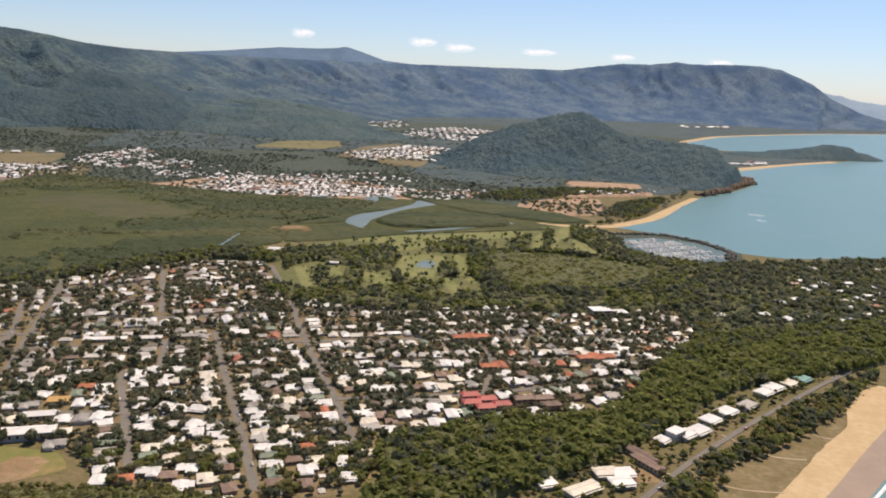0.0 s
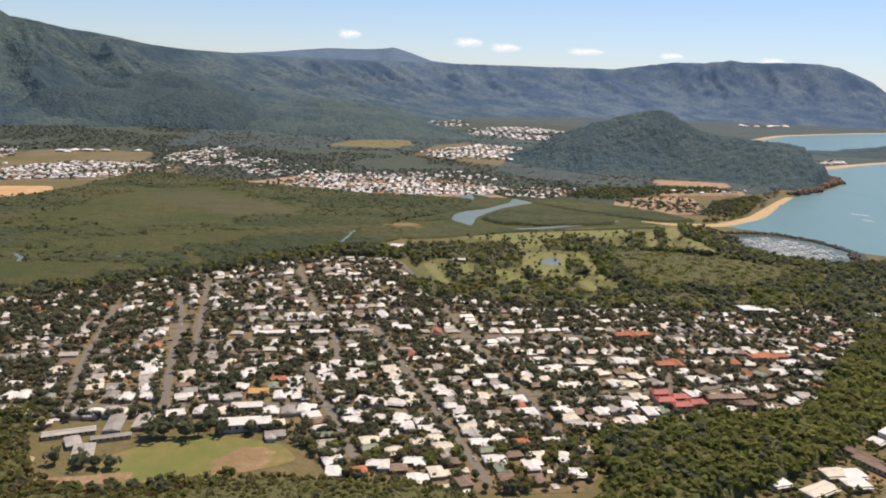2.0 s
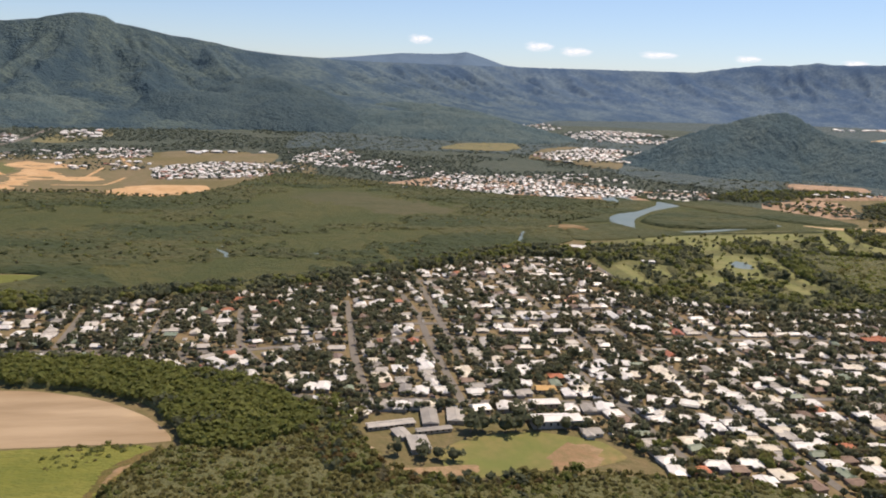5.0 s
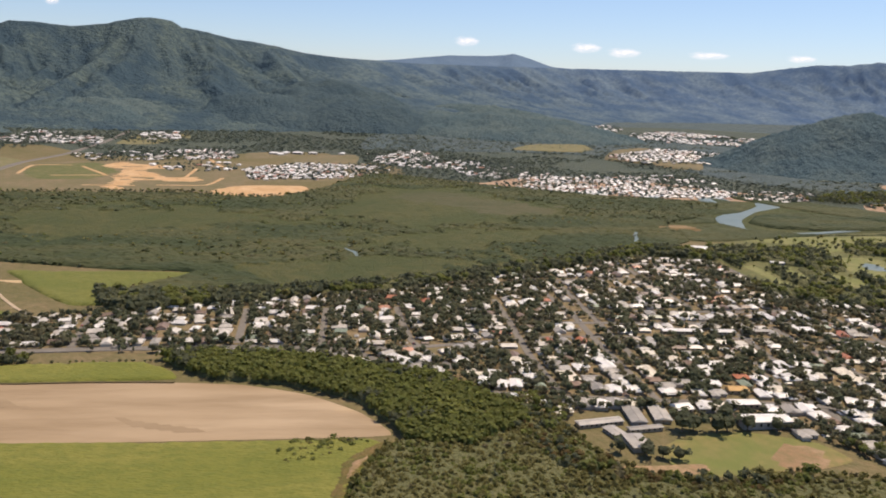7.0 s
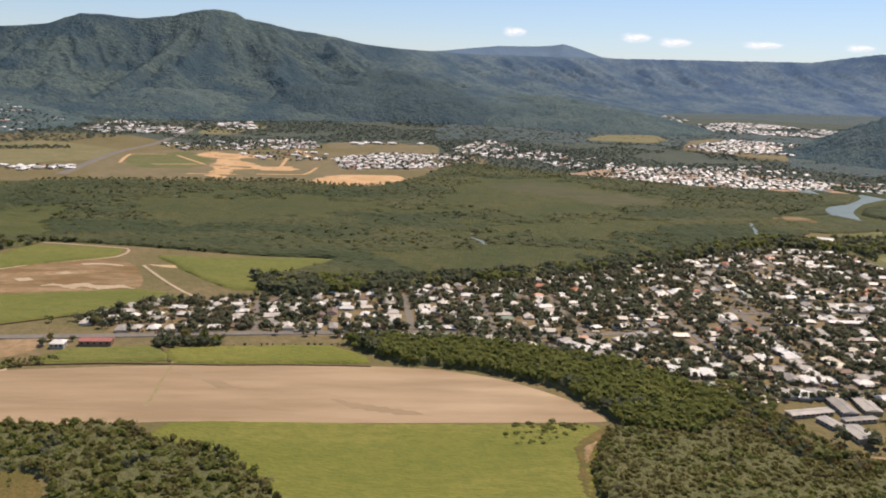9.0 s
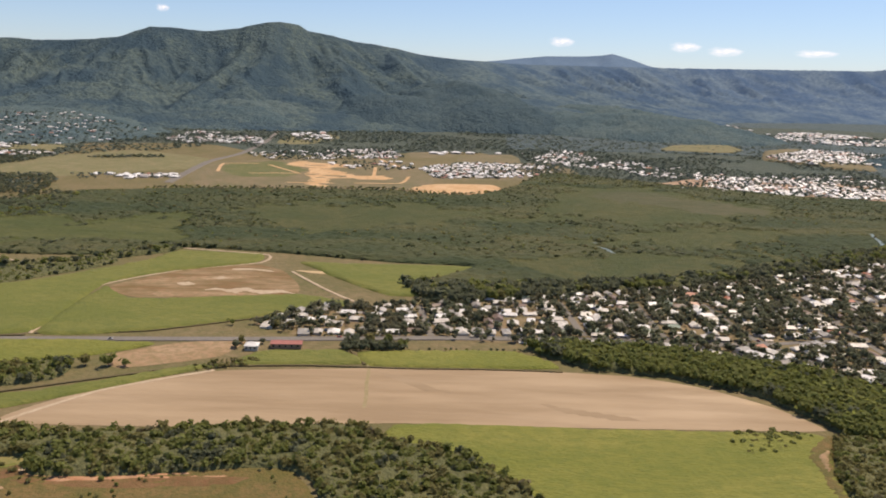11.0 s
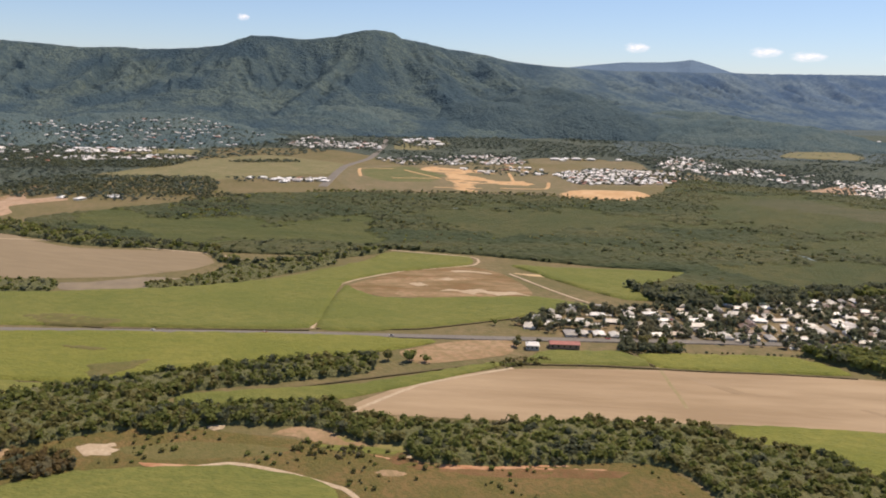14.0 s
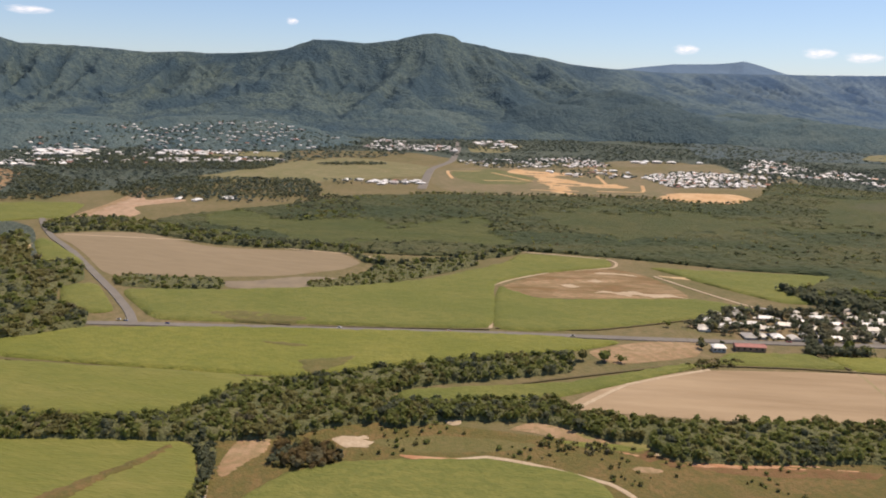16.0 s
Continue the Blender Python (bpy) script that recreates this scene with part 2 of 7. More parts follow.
M = dict(
    basin=material("harbour_water", [(0.090, 0.150, 0.158), (0.108, 0.168, 0.172)], (20,), rough=0.5, bump=0.08, bump_size=1.0, spec=0.2),
    ground=material("dry_ground", [(0.150, 0.128, 0.054), (0.215, 0.160, 0.084), (0.098, 0.100, 0.036)], (30, 3), bump=0.3, bump_size=1.5),
    # blue haze is mixed into this bush ground's base colour
    hazed_bush_floor=material("hazed_bush_floor", [(0.072, 0.092, 0.070), (0.100, 0.112, 0.080), (0.052, 0.072, 0.058)], (60, 7), bump=1.0, bump_size=2.5),
    drain=material("drain_and_shade", [(0.105, 0.085, 0.040), (0.14, 0.11, 0.055)], (3,), bump=0.4, bump_size=0.5),
    rust=material("rusty_soil", [(0.165, 0.088, 0.040), (0.215, 0.120, 0.058), (0.120, 0.092, 0.032)], (5, 1.2), bump=0.5, bump_size=0.5, soft=0.12),
    red_earth=material("red_earth", [(0.36, 0.17, 0.085), (0.48, 0.30, 0.18)], (4,), bump=0.3, bump_size=0.5),
    town_ground=material("town_ground", [(0.200, 0.146, 0.076), (0.130, 0.118, 0.050), (0.28, 0.20, 0.118)], (9, 2.5), bump=0.2, bump_size=0.6),
    cane=material("cane_leaf", [(0.168, 0.177, 0.033), (0.214, 0.206, 0.046), (0.120, 0.140, 0.027)], (22, 1.5), bump=0.9, bump_size=0.6, stretch=(42, 0.5), soft=0.11),
    cane_young=material("young_cane", [(0.142, 0.156, 0.035), (0.186, 0.184, 0.047), (0.104, 0.124, 0.028)], (20, 1.3), bump=0.9, bump_size=0.5, stretch=(42, 0.5), soft=0.11),
    cane_dry=material("ripe_cane", [(0.165, 0.172, 0.037), (0.205, 0.194, 0.052), (0.124, 0.142, 0.030)], (12, 1.3), bump=0.9, bump_size=0.5, stretch=(40, 0.25)),
    plough=material("ploughed_soil", [(0.350, 0.256, 0.156), (0.428, 0.324, 0.210), (0.240, 0.170, 0.098)], (30, 8), bump=0.25, bump_size=0.5, stretch=(44, 0.16), soft=0.10),
    grey_soil=material("bare_soil", [(0.24, 0.188, 0.115), (0.28, 0.218, 0.138), (0.21, 0.162, 0.10)], (40, 3), bump=0.2, bump_size=0.5, stretch=(30, 0.2)),
    fallow=material("fallow_soil", [(0.205, 0.122, 0.054), (0.300, 0.205, 0.115), (0.135, 0.110, 0.042)], (6, 2.0), bump=0.3, bump_size=0.6, stretch=(44, 0.3), soft=0.09),
    dirt=material("brown_dirt", [(0.29, 0.185, 0.100), (0.37, 0.250, 0.150), (0.185, 0.150, 0.066)], (10, 2.0), bump=0.3, bump_size=0.6, soft=0.10),
    orange=material("orange_earth", [(0.52, 0.33, 0.16), (0.62, 0.43, 0.25), (0.42, 0.25, 0.115)], (14, 4), bump=0.3, bump_size=1.0),
    pale=material("pale_grass", [(0.185, 0.168, 0.078), (0.240, 0.198, 0.106), (0.122, 0.132, 0.052)], (16, 4), bump=0.3, bump_size=1.0, soft=0.10),
    scrub=material("scrub_grass", [(0.130, 0.106, 0.031), (0.182, 0.122, 0.047), (0.088, 0.088, 0.025)], (8, 1.5), bump=0.6, bump_size=0.6, soft=0.09),
    dune=material("dune_grass", [(0.190, 0.142, 0.068), (0.262, 0.200, 0.108), (0.128, 0.112, 0.046)], (7, 1.6), bump=0.5, bump_size=0.5, soft=0.10),
    oval=material("playing_grass", [(0.165, 0.182, 0.050), (0.29, 0.205, 0.092), (0.135, 0.156, 0.044)], (22, 3), bump=0.2, bump_size=0.3),
    fairway=material("fairway_grass", [(0.190, 0.202, 0.068), (0.250, 0.232, 0.100), (0.125, 0.148, 0.048)], (14, 3), bump=0.2, bump_size=0.5),
    sand=material("beach_sand", [(0.50, 0.365, 0.20), (0.57, 0.43, 0.255), (0.43, 0.31, 0.165)], (12, 2), bump=0.2, bump_size=0.5),
    wet_sand=material("wet_sand", [(0.29, 0.215, 0.155), (0.34, 0.255, 0.185)], (10,), rough=0.5),
    asphalt=material("asphalt", [(0.190, 0.174, 0.152), (0.228, 0.208, 0.182), (0.156, 0.143, 0.124)], (9, 1.0), rough=0.9, bump=0.1, bump_size=0.2, spec=0.1),
    track=material("track_dirt", [(0.44, 0.34, 0.23), (0.52, 0.42, 0.30), (0.33, 0.25, 0.16)], (7, 1.0), bump=0.3, bump_size=0.3),
    mangrove=material("mangrove_leaf", [(0.040, 0.055, 0.023), (0.090, 0.090, 0.037), (0.058, 0.072, 0.029)], (46, 5), bump=1.0, bump_size=1.2, stretch=(42, 0.38), soft=0.08),
    marsh=material("marsh_scrub", [(0.068, 0.080, 0.026), (0.104, 0.100, 0.036), (0.044, 0.060, 0.020)], (36, 5), bump=1.0, bump_size=1.2),
    salt_marsh=material("salt_marsh", [(0.080, 0.082, 0.036), (0.114, 0.100, 0.052), (0.058, 0.068, 0.028)], (24, 5), bump=0.6, bump_size=1.0, stretch=(42, 0.35)),
    reeds=material("reed_bed", [(0.074, 0.088, 0.024), (0.104, 0.108, 0.034), (0.048, 0.062, 0.018)], (22, 4), bump=0.9, bump_size=1.0, stretch=(42, 0.4)),
    # mountain: haze is put in as the blue of its base colours
    mountain=material("hazed_mountain_forest", [(0.054, 0.088, 0.109), (0.109, 0.146, 0.136), (0.039, 0.068, 0.090)], (90, 9), bump=1.0, bump_size=6.0, spec=0.05, soft=0.10),
    # knoll, foothill and hill forest: bluish haze is mixed into the green
    knoll=material("hazed_knoll_forest", [(0.056, 0.089, 0.106), (0.084, 0.118, 0.122), (0.043, 0.072, 0.089)], (70, 7), bump=1.0, bump_size=5.0, spec=0.05),
    foothill=material("hazed_foothill_forest", [(0.082, 0.122, 0.132), (0.116, 0.152, 0.146), (0.060, 0.096, 0.108)], (60, 7), bump=1.0, bump_size=4.0, spec=0.05, soft=0.10),
    # far range: its strong blue is distance haze painted into the colour
    far_range=material("hazed_far_range_forest", [(0.118, 0.180, 0.262), (0.132, 0.195, 0.275)], (160,), bump=0.4, bump_size=14, spec=0.05),
    hill=material("hazed_hill_forest", [(0.080, 0.122, 0.138), (0.108, 0.146, 0.148), (0.056, 0.092, 0.108)], (40, 5), bump=1.0, bump_size=2.6, spec=0.05, soft=0.09),
    rock=material("shore_rock", [(0.24, 0.17, 0.12), (0.14, 0.10, 0.07)], (5,), bump=0.8, bump_size=1.5),
    leaf_dark=material("leaf_dark", [(0.142, 0.158, 0.090), (0.184, 0.195, 0.112), (0.112, 0.128, 0.074)], (14, 2.2), rough=0.7, spread=0.2, through_light=0.6),
    leaf_green=material("leaf_green", [(0.198, 0.220, 0.060), (0.248, 0.262, 0.076), (0.156, 0.178, 0.050)], (14, 2.2), rough=0.7, spread=0.2, through_light=0.6),
    leaf_olive=material("leaf_olive", [(0.218, 0.206, 0.072), (0.266, 0.240, 0.092), (0.168, 0.164, 0.060)], (9, 2.2), rough=0.75, spread=0.2, through_light=0.6),
    leaf_mangrove=material("mangrove_crown", [(0.070, 0.086, 0.032), (0.104, 0.116, 0.042), (0.052, 0.066, 0.026)], (20, 3), rough=0.7, spread=0.25, through_light=0.4),
    leaf_brown=material("leaf_brown", [(0.205, 0.150, 0.060), (0.255, 0.185, 0.080), (0.160, 0.118, 0.050)], (7, 2.0), rough=0.8, spread=0.22, through_light=0.6),
    leaf_dusty=material("leaf_dusty", [(0.172, 0.172, 0.104), (0.212, 0.206, 0.128), (0.134, 0.138, 0.084)], (9, 2.2), rough=0.8, spread=0.2, through_light=0.6),
    leaf_grey=material("leaf_grey", [(0.205, 0.185, 0.100), (0.25, 0.220, 0.125), (0.160, 0.146, 0.078)], (9, 2.2), rough=0.8, spread=0.2, through_light=0.6),
    mud=material("pond_mud", [(0.25, 0.205, 0.14), (0.20, 0.165, 0.12)], (6,), rough=0.8, spec=0.1),
    # far leaves and far bush: distance haze is painted in as blue
    leaf_haze=material("hazed_leaf", [(0.130, 0.158, 0.118), (0.168, 0.190, 0.138), (0.100, 0.128, 0.100)], (30, 3), rough=0.8, spread=0.2, through_light=0.4),
    leaf_haze_dark=material("hazed_dark_leaf", [(0.110, 0.140, 0.114), (0.140, 0.164, 0.128), (0.088, 0.116, 0.102)], (30, 3), rough=0.8, spread=0.2, through_light=0.4),
    hazed_far_bush=material("hazed_far_bush", [(0.074, 0.104, 0.108), (0.100, 0.126, 0.118), (0.056, 0.084, 0.092)], (50, 7), bump=1.0, bump_size=3.0, soft=0.10),
    understorey=material("understorey", [(0.110, 0.115, 0.048), (0.148, 0.140, 0.060), (0.080, 0.090, 0.037)], (12, 1.6), bump=1.0, bump_size=1.0),
    pale_rough=material("rough_grass", [(0.125, 0.135, 0.048), (0.180, 0.165, 0.070), (0.085, 0.100, 0.034)], (14, 3), bump=0.5, bump_size=0.8),
    fairway_dry=material("olive_grass", [(0.132, 0.122, 0.038), (0.172, 0.140, 0.054), (0.096, 0.098, 0.030)], (6, 1.2), bump=0.6, bump_size=0.5),
    weeds=material("weedy_soil", [(0.30, 0.235, 0.128), (0.35, 0.275, 0.165), (0.22, 0.19, 0.085)], (4, 1.0), bump=0.3, bump_size=0.4, soft=0.12),
    dark_soil=material("streak_soil", [(0.300, 0.218, 0.132), (0.352, 0.262, 0.165), (0.262, 0.190, 0.114)], (14, 3), bump=0.25, bump_size=0.5, stretch=(44, 0.16)),
    clearing=material("reddish_clearing", [(0.40, 0.255, 0.165), (0.48, 0.34, 0.24), (0.22, 0.17, 0.095)], (10, 3.5), bump=0.3, bump_size=1.0),
    estate=material("estate_grass", [(0.165, 0.140, 0.072), (0.235, 0.175, 0.105), (0.120, 0.120, 0.052)], (26, 5), bump=0.3, bump_size=1.0),
    bark=material("bark", [(0.16, 0.12, 0.085), (0.23, 0.19, 0.15)], (0.6,)),
)


# ---- meshes ----
def mesh_from(name, verts, faces, mats, index=None, smooth=False):
    """A mesh object from arrays of corners and of quads."""
    me = bpy.data.meshes.new(name)
    verts, faces = np.asarray(verts, np.float32), np.asarray(faces, np.int32)
    wide = faces.shape[1]
    me.vertices.add(len(verts))
    me.vertices.foreach_set("co", verts.ravel())
    me.loops.add(faces.size)
    me.loops.foreach_set("vertex_index", faces.ravel())
    me.polygons.add(len(faces))
    me.polygons.foreach_set("loop_start", np.arange(0, faces.size, wide, dtype=np.int32))
    me.polygons.foreach_set("loop_total", np.full(len(faces), wide, np.int32))
    for m in mats:
        me.materials.append(m)
    if index is not None:
        me.polygons.foreach_set("material_index", np.asarray(index, np.int32))
    me.polygons.foreach_set("use_smooth", np.full(len(faces), smooth))
    me.update(calc_edges=True)
    me.validate()
    return new(name, me)


def part(name, bm, mat, parent, label=""):
    me = bpy.data.meshes.new(name)
    bm.to_mesh(me)
    bm.free()
    me.materials.append(mat)
    ob = new(name, me)
    ob.parent = parent
    if label:
        ob["label"] = label
    return ob


def sheet(name, corners, mat, step, height=0.06, lift=0.0, rough_amount=0.0, rough_size=2.0, shoulder=0.0, label="", category="", kind="structure", soft=True, smooth=True, channels=()):
    """A piece of ground or of closed canopy inside an outline. height: of its flat top; shoulder: how far the edge takes to rise."""
    poly = curve_through(corners, True) if soft else np.array(corners, float)
    low, high = poly.min(0) - step, poly.max(0) + step
    nx, ny = (np.ceil((high - low) / step).astype(int) + 1)
    gx, gy = np.meshgrid(low[0] + np.arange(nx) * step, low[1] + np.arange(ny) * step, indexing="ij")
    xy = np.stack([gx.ravel(), gy.ravel()], 1)
    if rough_amount:
        xy = xy + (np.random.default_rng(5).random(xy.shape) - 0.5) * step * 0.5
    within = inside(poly, xy)
    near, gap, _ = nearest_on(poly, xy)
    grid = within.reshape(nx, ny)
    cell = grid[:-1, :-1] | grid[1:, :-1] | grid[:-1, 1:] | grid[1:, 1:]
    i, j = np.nonzero(cell)
    ids = np.arange(nx * ny).reshape(nx, ny)
    quads = np.stack([ids[i, j], ids[i + 1, j], ids[i + 1, j + 1], ids[i, j + 1]], 1)
    z = np.full(len(xy), float(height))
    if shoulder:
        z = height * np.clip(gap / shoulder, 0.15, 1) ** 0.5
    if rough_amount:
        z = z + rough_amount * (fbm(xy[:, 0] / rough_size, xy[:, 1] / rough_size, 3) - 0.5) * 2 * np.clip(gap / max(shoulder, step), 0, 1)
    for line in channels:
        z = z * np.clip((nearest_on(np.array(line, float), xy, False)[1] - 1.2) / 1.6, 0.02, 1)
    z = np.where(within, z, 0.0)
    xy = np.where(within[:, None], xy, near)
    used, quads = np.unique(quads, return_inverse=True)
    quads = quads.reshape(-1, 4)
    ob = mesh_from(name, np.column_stack([xy, z + lift])[used], quads, [mat], smooth=smooth)
    return tagged(ob, label, category, kind=kind)


def ribbon(name, line, width, mat, lift, label, category="road", steps=6):
    p = curve_through(line, False, steps)
    way = np.gradient(p, axis=0)
    way /= np.hypot(*way.T)[:, None]
    side = np.stack([-way[:, 1], way[:, 0]], 1) * width / 2
    n = len(p)
    rows = [np.column_stack([p + side * k, np.full(n, z)]) for k, z in ((1.1, 0.0), (1, lift), (-1, lift), (-1.1, 0.0))]
    a = np.arange(n - 1)
    quads = np.concatenate([np.stack([a + k * n, a + (k + 1) * n, a + 1 + (k + 1) * n, a + 1 + k * n], 1) for k in range(3)])
    return tagged(mesh_from(name, np.concatenate(rows), quads, [mat]), label, category, kind="structure")
from mathutils.geometry import tessellate_polygon

# ---- ground, sea and distance ----
def big_ground():
    r = np.concatenate([[0], np.geomspace(30, 4950, 60)])
    a = np.linspace(0, 2 * np.pi, 97)
    rr, aa = np.meshgrid(r, a, indexing="ij")
    v = np.column_stack([(-150 + rr * np.cos(aa)).ravel(), (-80 + rr * np.sin(aa)).ravel(), np.full(rr.size, -0.05)])
    ids = np.arange(rr.size).reshape(rr.shape)
    q = np.stack([ids[:-1, :-1], ids[1:, :-1], ids[1:, 1:], ids[:-1, 1:]], -1).reshape(-1, 4)
    return tagged(mesh_from("ground", v, q, [M["ground"]]), "flat coastal plain of dry grass and bare earth", "ground", kind="structure")


big_ground()

COAST_NEAR = [(-40, -300), (-25, 0), (-18, 90), (-4, 150), (12, 187), (19, 215), (24, 236), (31, 262), (60, 300), (130, 340), (140, 440), (70, 500), (24, 512),
              (-24, 470), (-56, 466), (-78, 482), (-101, 494), (-133, 498), (-119, 552), (-118, 605), (-117, 678), (-112, 705), (-96, 770), (-88, 848), (-112, 905), (-128, 1005)]
COAST_FAR = [(-75, 1147), (-24, 1274), (4, 1370), (0, 1440), (-58, 1400), (-118, 1352), (-190, 1330), (-250, 1400), (-276, 1478), (-260, 1742), (-190, 1990),
             (-88, 2280), (55, 2560), (190, 2900), (60, 3300), (-150, 3900), (-150, 4700)]
COAST = COAST_NEAR + COAST_FAR
sea_mat = material("sea_water", [(0.112, 0.228, 0.236), (0.132, 0.252, 0.252), (0.158, 0.268, 0.258)], (260, 60), rough=0.3, bump=0.2, bump_size=1.5, spec=0.4)
creek_mat = material("creek_water", [(0.120, 0.175, 0.178), (0.150, 0.200, 0.200)], (20,), rough=0.5, bump=0.06, bump_size=1.0, spec=0.4)


def sea():
    edge = [(p[0], p[1], 0.03) for p in curve_through(COAST, False, 5)] + [(4000, 4700, 0.03), (4700, 0, 0.03), (3000, -3000, 0.03), (300, -3000, 0.03)]
    edge = [Vector(p) for p in edge]
    tris = tessellate_polygon([edge])
    ob = mesh_from("water", edge, tris, [sea_mat])
    return tagged(ob, "calm turquoise sea along the coast", "sea", kind="structure")


sea()

# ---- mountains ----
NEAR_CREST = [(-2330, -420, 165), (-2200, -180, 170), (-2132, -15, 159), (-2061, 119, 148), (-2054, 150, 138.5), (-2016, 244, 137), (-1981, 312, 133), (-1950, 372, 128), (-1905, 440, 131.5), (-1872, 475, 129),
              (-1831, 520, 130.5), (-1771, 555, 134.5), (-1729, 579, 139), (-1689, 602, 152), (-1668, 616, 158), (-1647, 642, 158.5), (-1610, 692, 154), (-1571, 746, 162), (-1562, 758, 168), (-1537, 793, 176),
              (-1528, 810, 177.5), (-1516, 847, 175), (-1510, 866, 163.5), (-1504, 889, 161), (-1480, 968, 147), (-1467, 1010, 144), (-1455, 1050, 138), (-1443, 1125, 128), (-1430, 1208, 122.5)]
FAR_CREST = [(-1430, 1208, 122.5), (-1560, 1621, 124), (-1372, 2123, 132), (-1203, 2385, 138), (-1025, 2644, 144), (-966, 2728, 145.5), (-911, 2784, 158), (-866, 2828, 168), (-794, 2894, 181), (-705, 2941, 183),
             (-630, 2981, 196.5), (-570, 3008, 192), (-528, 3027, 191.5), (-434, 3068, 197), (-340, 3081, 194), (-283, 3104, 187), (-225, 3129, 163), (-166, 3145, 136), (-107, 3147, 93), (-11, 3134, 50), (120, 3080, 6)]
SPURS = [
    [(-1525, 795, 168), (-1479, 706, 126), (-1428, 641, 95), (-1379, 572, 69), (-1329, 503, 46), (-1280, 430, 18)],
    [(-1660, 612, 154), (-1590, 534, 114), (-1520, 474, 72), (-1457, 422, 37), (-1396, 365, 10)],
    [(-1500, 885, 158), (-1398, 837, 113), (-1303, 807, 71), (-1224, 774, 41), (-1147, 737, 17)],
    [(-1955, 362, 126), (-1854, 261, 84), (-1771, 186, 47), (-1686, 113, 12)],
    [(-1828, 518, 128), (-1726, 438, 87), (-1644, 377, 50), (-1568, 324, 17)],
    [(-1612, 690, 151), (-1563, 656, 114), (-1505, 599, 82), (-1451, 535, 57), (-1400, 470, 30)],
    [(-2056, 148, 136), (-1938, 74, 86), (-1828, 1, 41), (-1740, -60, 10)],
    [(-1462, 1030, 139), (-1317, 948, 104), (-1213, 907, 67), (-1124, 851, 35)],
    [(-1518, 840, 172), (-1439, 783, 125), (-1370, 748, 82), (-1299, 708, 43), (-1230, 680, 15)],
    [(-1440, 1150, 122), (-1340, 1130, 84), (-1250, 1090, 48), (-1160, 1040, 15)],
    [(-2190, -170, 166), (-2060, -190, 105), (-1930, -230, 60), (-1800, -260, 15)],
]
BACK = [(-3200, 2500, 130), (-2938, 2768, 156), (-2752, 2937, 178), (-2556, 3095, 207), (-2398, 3208, 211), (-2330, 3255, 218), (-2290, 3278, 226), (-2212, 3327, 201), (-2127, 3376, 169), (-1925, 3484, 150), (-1500, 3700, 100)]
KNOLLS = [(-1164, 934, 95, 210, 170), (-1060, 850, 66, 230, 160), (-1145, 780, 62, 200, 160), (-830, 960, 42, 260, 170), (-1275, 560, 46, 200, 150), (-1290, 240, 30, 200, 160), (-1180, 200, 15, 190, 170), (-1310, 10, 34, 240, 170), (-1330, -190, 44, 270, 190), (-1060, 1230, 46, 230, 200)]


def crest_height(xy, crest, reach, power):
    c = np.array(crest, float)
    near, gap, along = nearest_on(c[:, :2], xy, False)
    marks = np.r_[0, np.cumsum(np.hypot(*np.diff(c[:, :2], axis=0).T))]
    top = np.interp(along, marks, c[:, 2])
    return top, gap, along, np.clip(1 - np.maximum(gap - 14, 0) / reach, 0, 1) ** power


def mountain_height(xy, crest=NEAR_CREST, spurs=SPURS):
    """A concave slope below the crest, with side spurs, and gullies that branch down their flanks."""
    top, gap, along, fall = crest_height(xy, crest, 660, 1.0)
    warp = (fbm(xy[:, 0] / 150, xy[:, 1] / 150, 3) - 0.5) * 1.5
    spur = 1 - np.abs(2 * value_noise(along / 62 + gap / 500 + warp, gap / 900 + 3) - 1)
    rill = 1 - np.abs(2 * value_noise(along / 21 - gap / 50 + warp * 3.0, gap / 130 + 7) - 1)
    fine = 1 - np.abs(2 * value_noise(along / 9 + gap / 24 - warp * 4.0, gap / 60 + 11) - 1)
    away = np.clip(gap / 170, 0, 1) * np.clip(fall * 2.2, 0, 1)
    h = top * fall ** (1.75 if spurs else 1.35) * (1 - away * ((0.40 if spurs else 0.26) * (1 - spur) + 0.14 * (1 - rill)))
    for line in spurs:
        c = np.array(line, float)
        _, off, run = nearest_on(c[:, :2], xy, False)
        marks = np.r_[0, np.cumsum(np.hypot(*np.diff(c[:, :2], axis=0).T))]
        flank = 0.42 + 0.16 * value_noise(run / 30 + 5, off / 300)
        side = np.interp(run, marks, c[:, 2]) - flank * np.maximum(off - 3, 0) - 13 * (1 - rill) * np.clip(off / 40, 0, 1)
        h = np.maximum(h, side)
    h = np.minimum(h, top)
    h = h - 3.0 * (1 - fine) * away + np.clip(gap / 60, 0.10, 1) * (fbm(xy[:, 0] / 17, xy[:, 1] / 17, 3) - 0.5) * 4 * (fall > 0)
    way = np.array(crest[-1][:2], float) - np.array(crest[-2][:2], float)
    past = np.maximum((xy - np.array(crest[-1][:2], float)) @ (way / np.hypot(*way)), 0)
    return h - 7 * (1 - fall) - 0.22 * past


def foothill_height(xy, knolls=KNOLLS[3:]):
    h = np.full(len(xy), -5.0)
    for x, y, z, rx, ry in knolls:
        d = np.hypot((xy[:, 0] - x) / rx, (xy[:, 1] - y) / ry)
        h = np.maximum(h, z * np.clip(1 - d, 0, 1) ** 0.9 * (0.75 + 0.5 * ridged(xy[:, 0] / 80, xy[:, 1] / 80, 3) * np.clip(d * 2, 0, 1)))
    h = h + (h > 0.5) * (fbm(xy[:, 0] / 14, xy[:, 1] / 14, 3) - 0.5) * 7
    return h


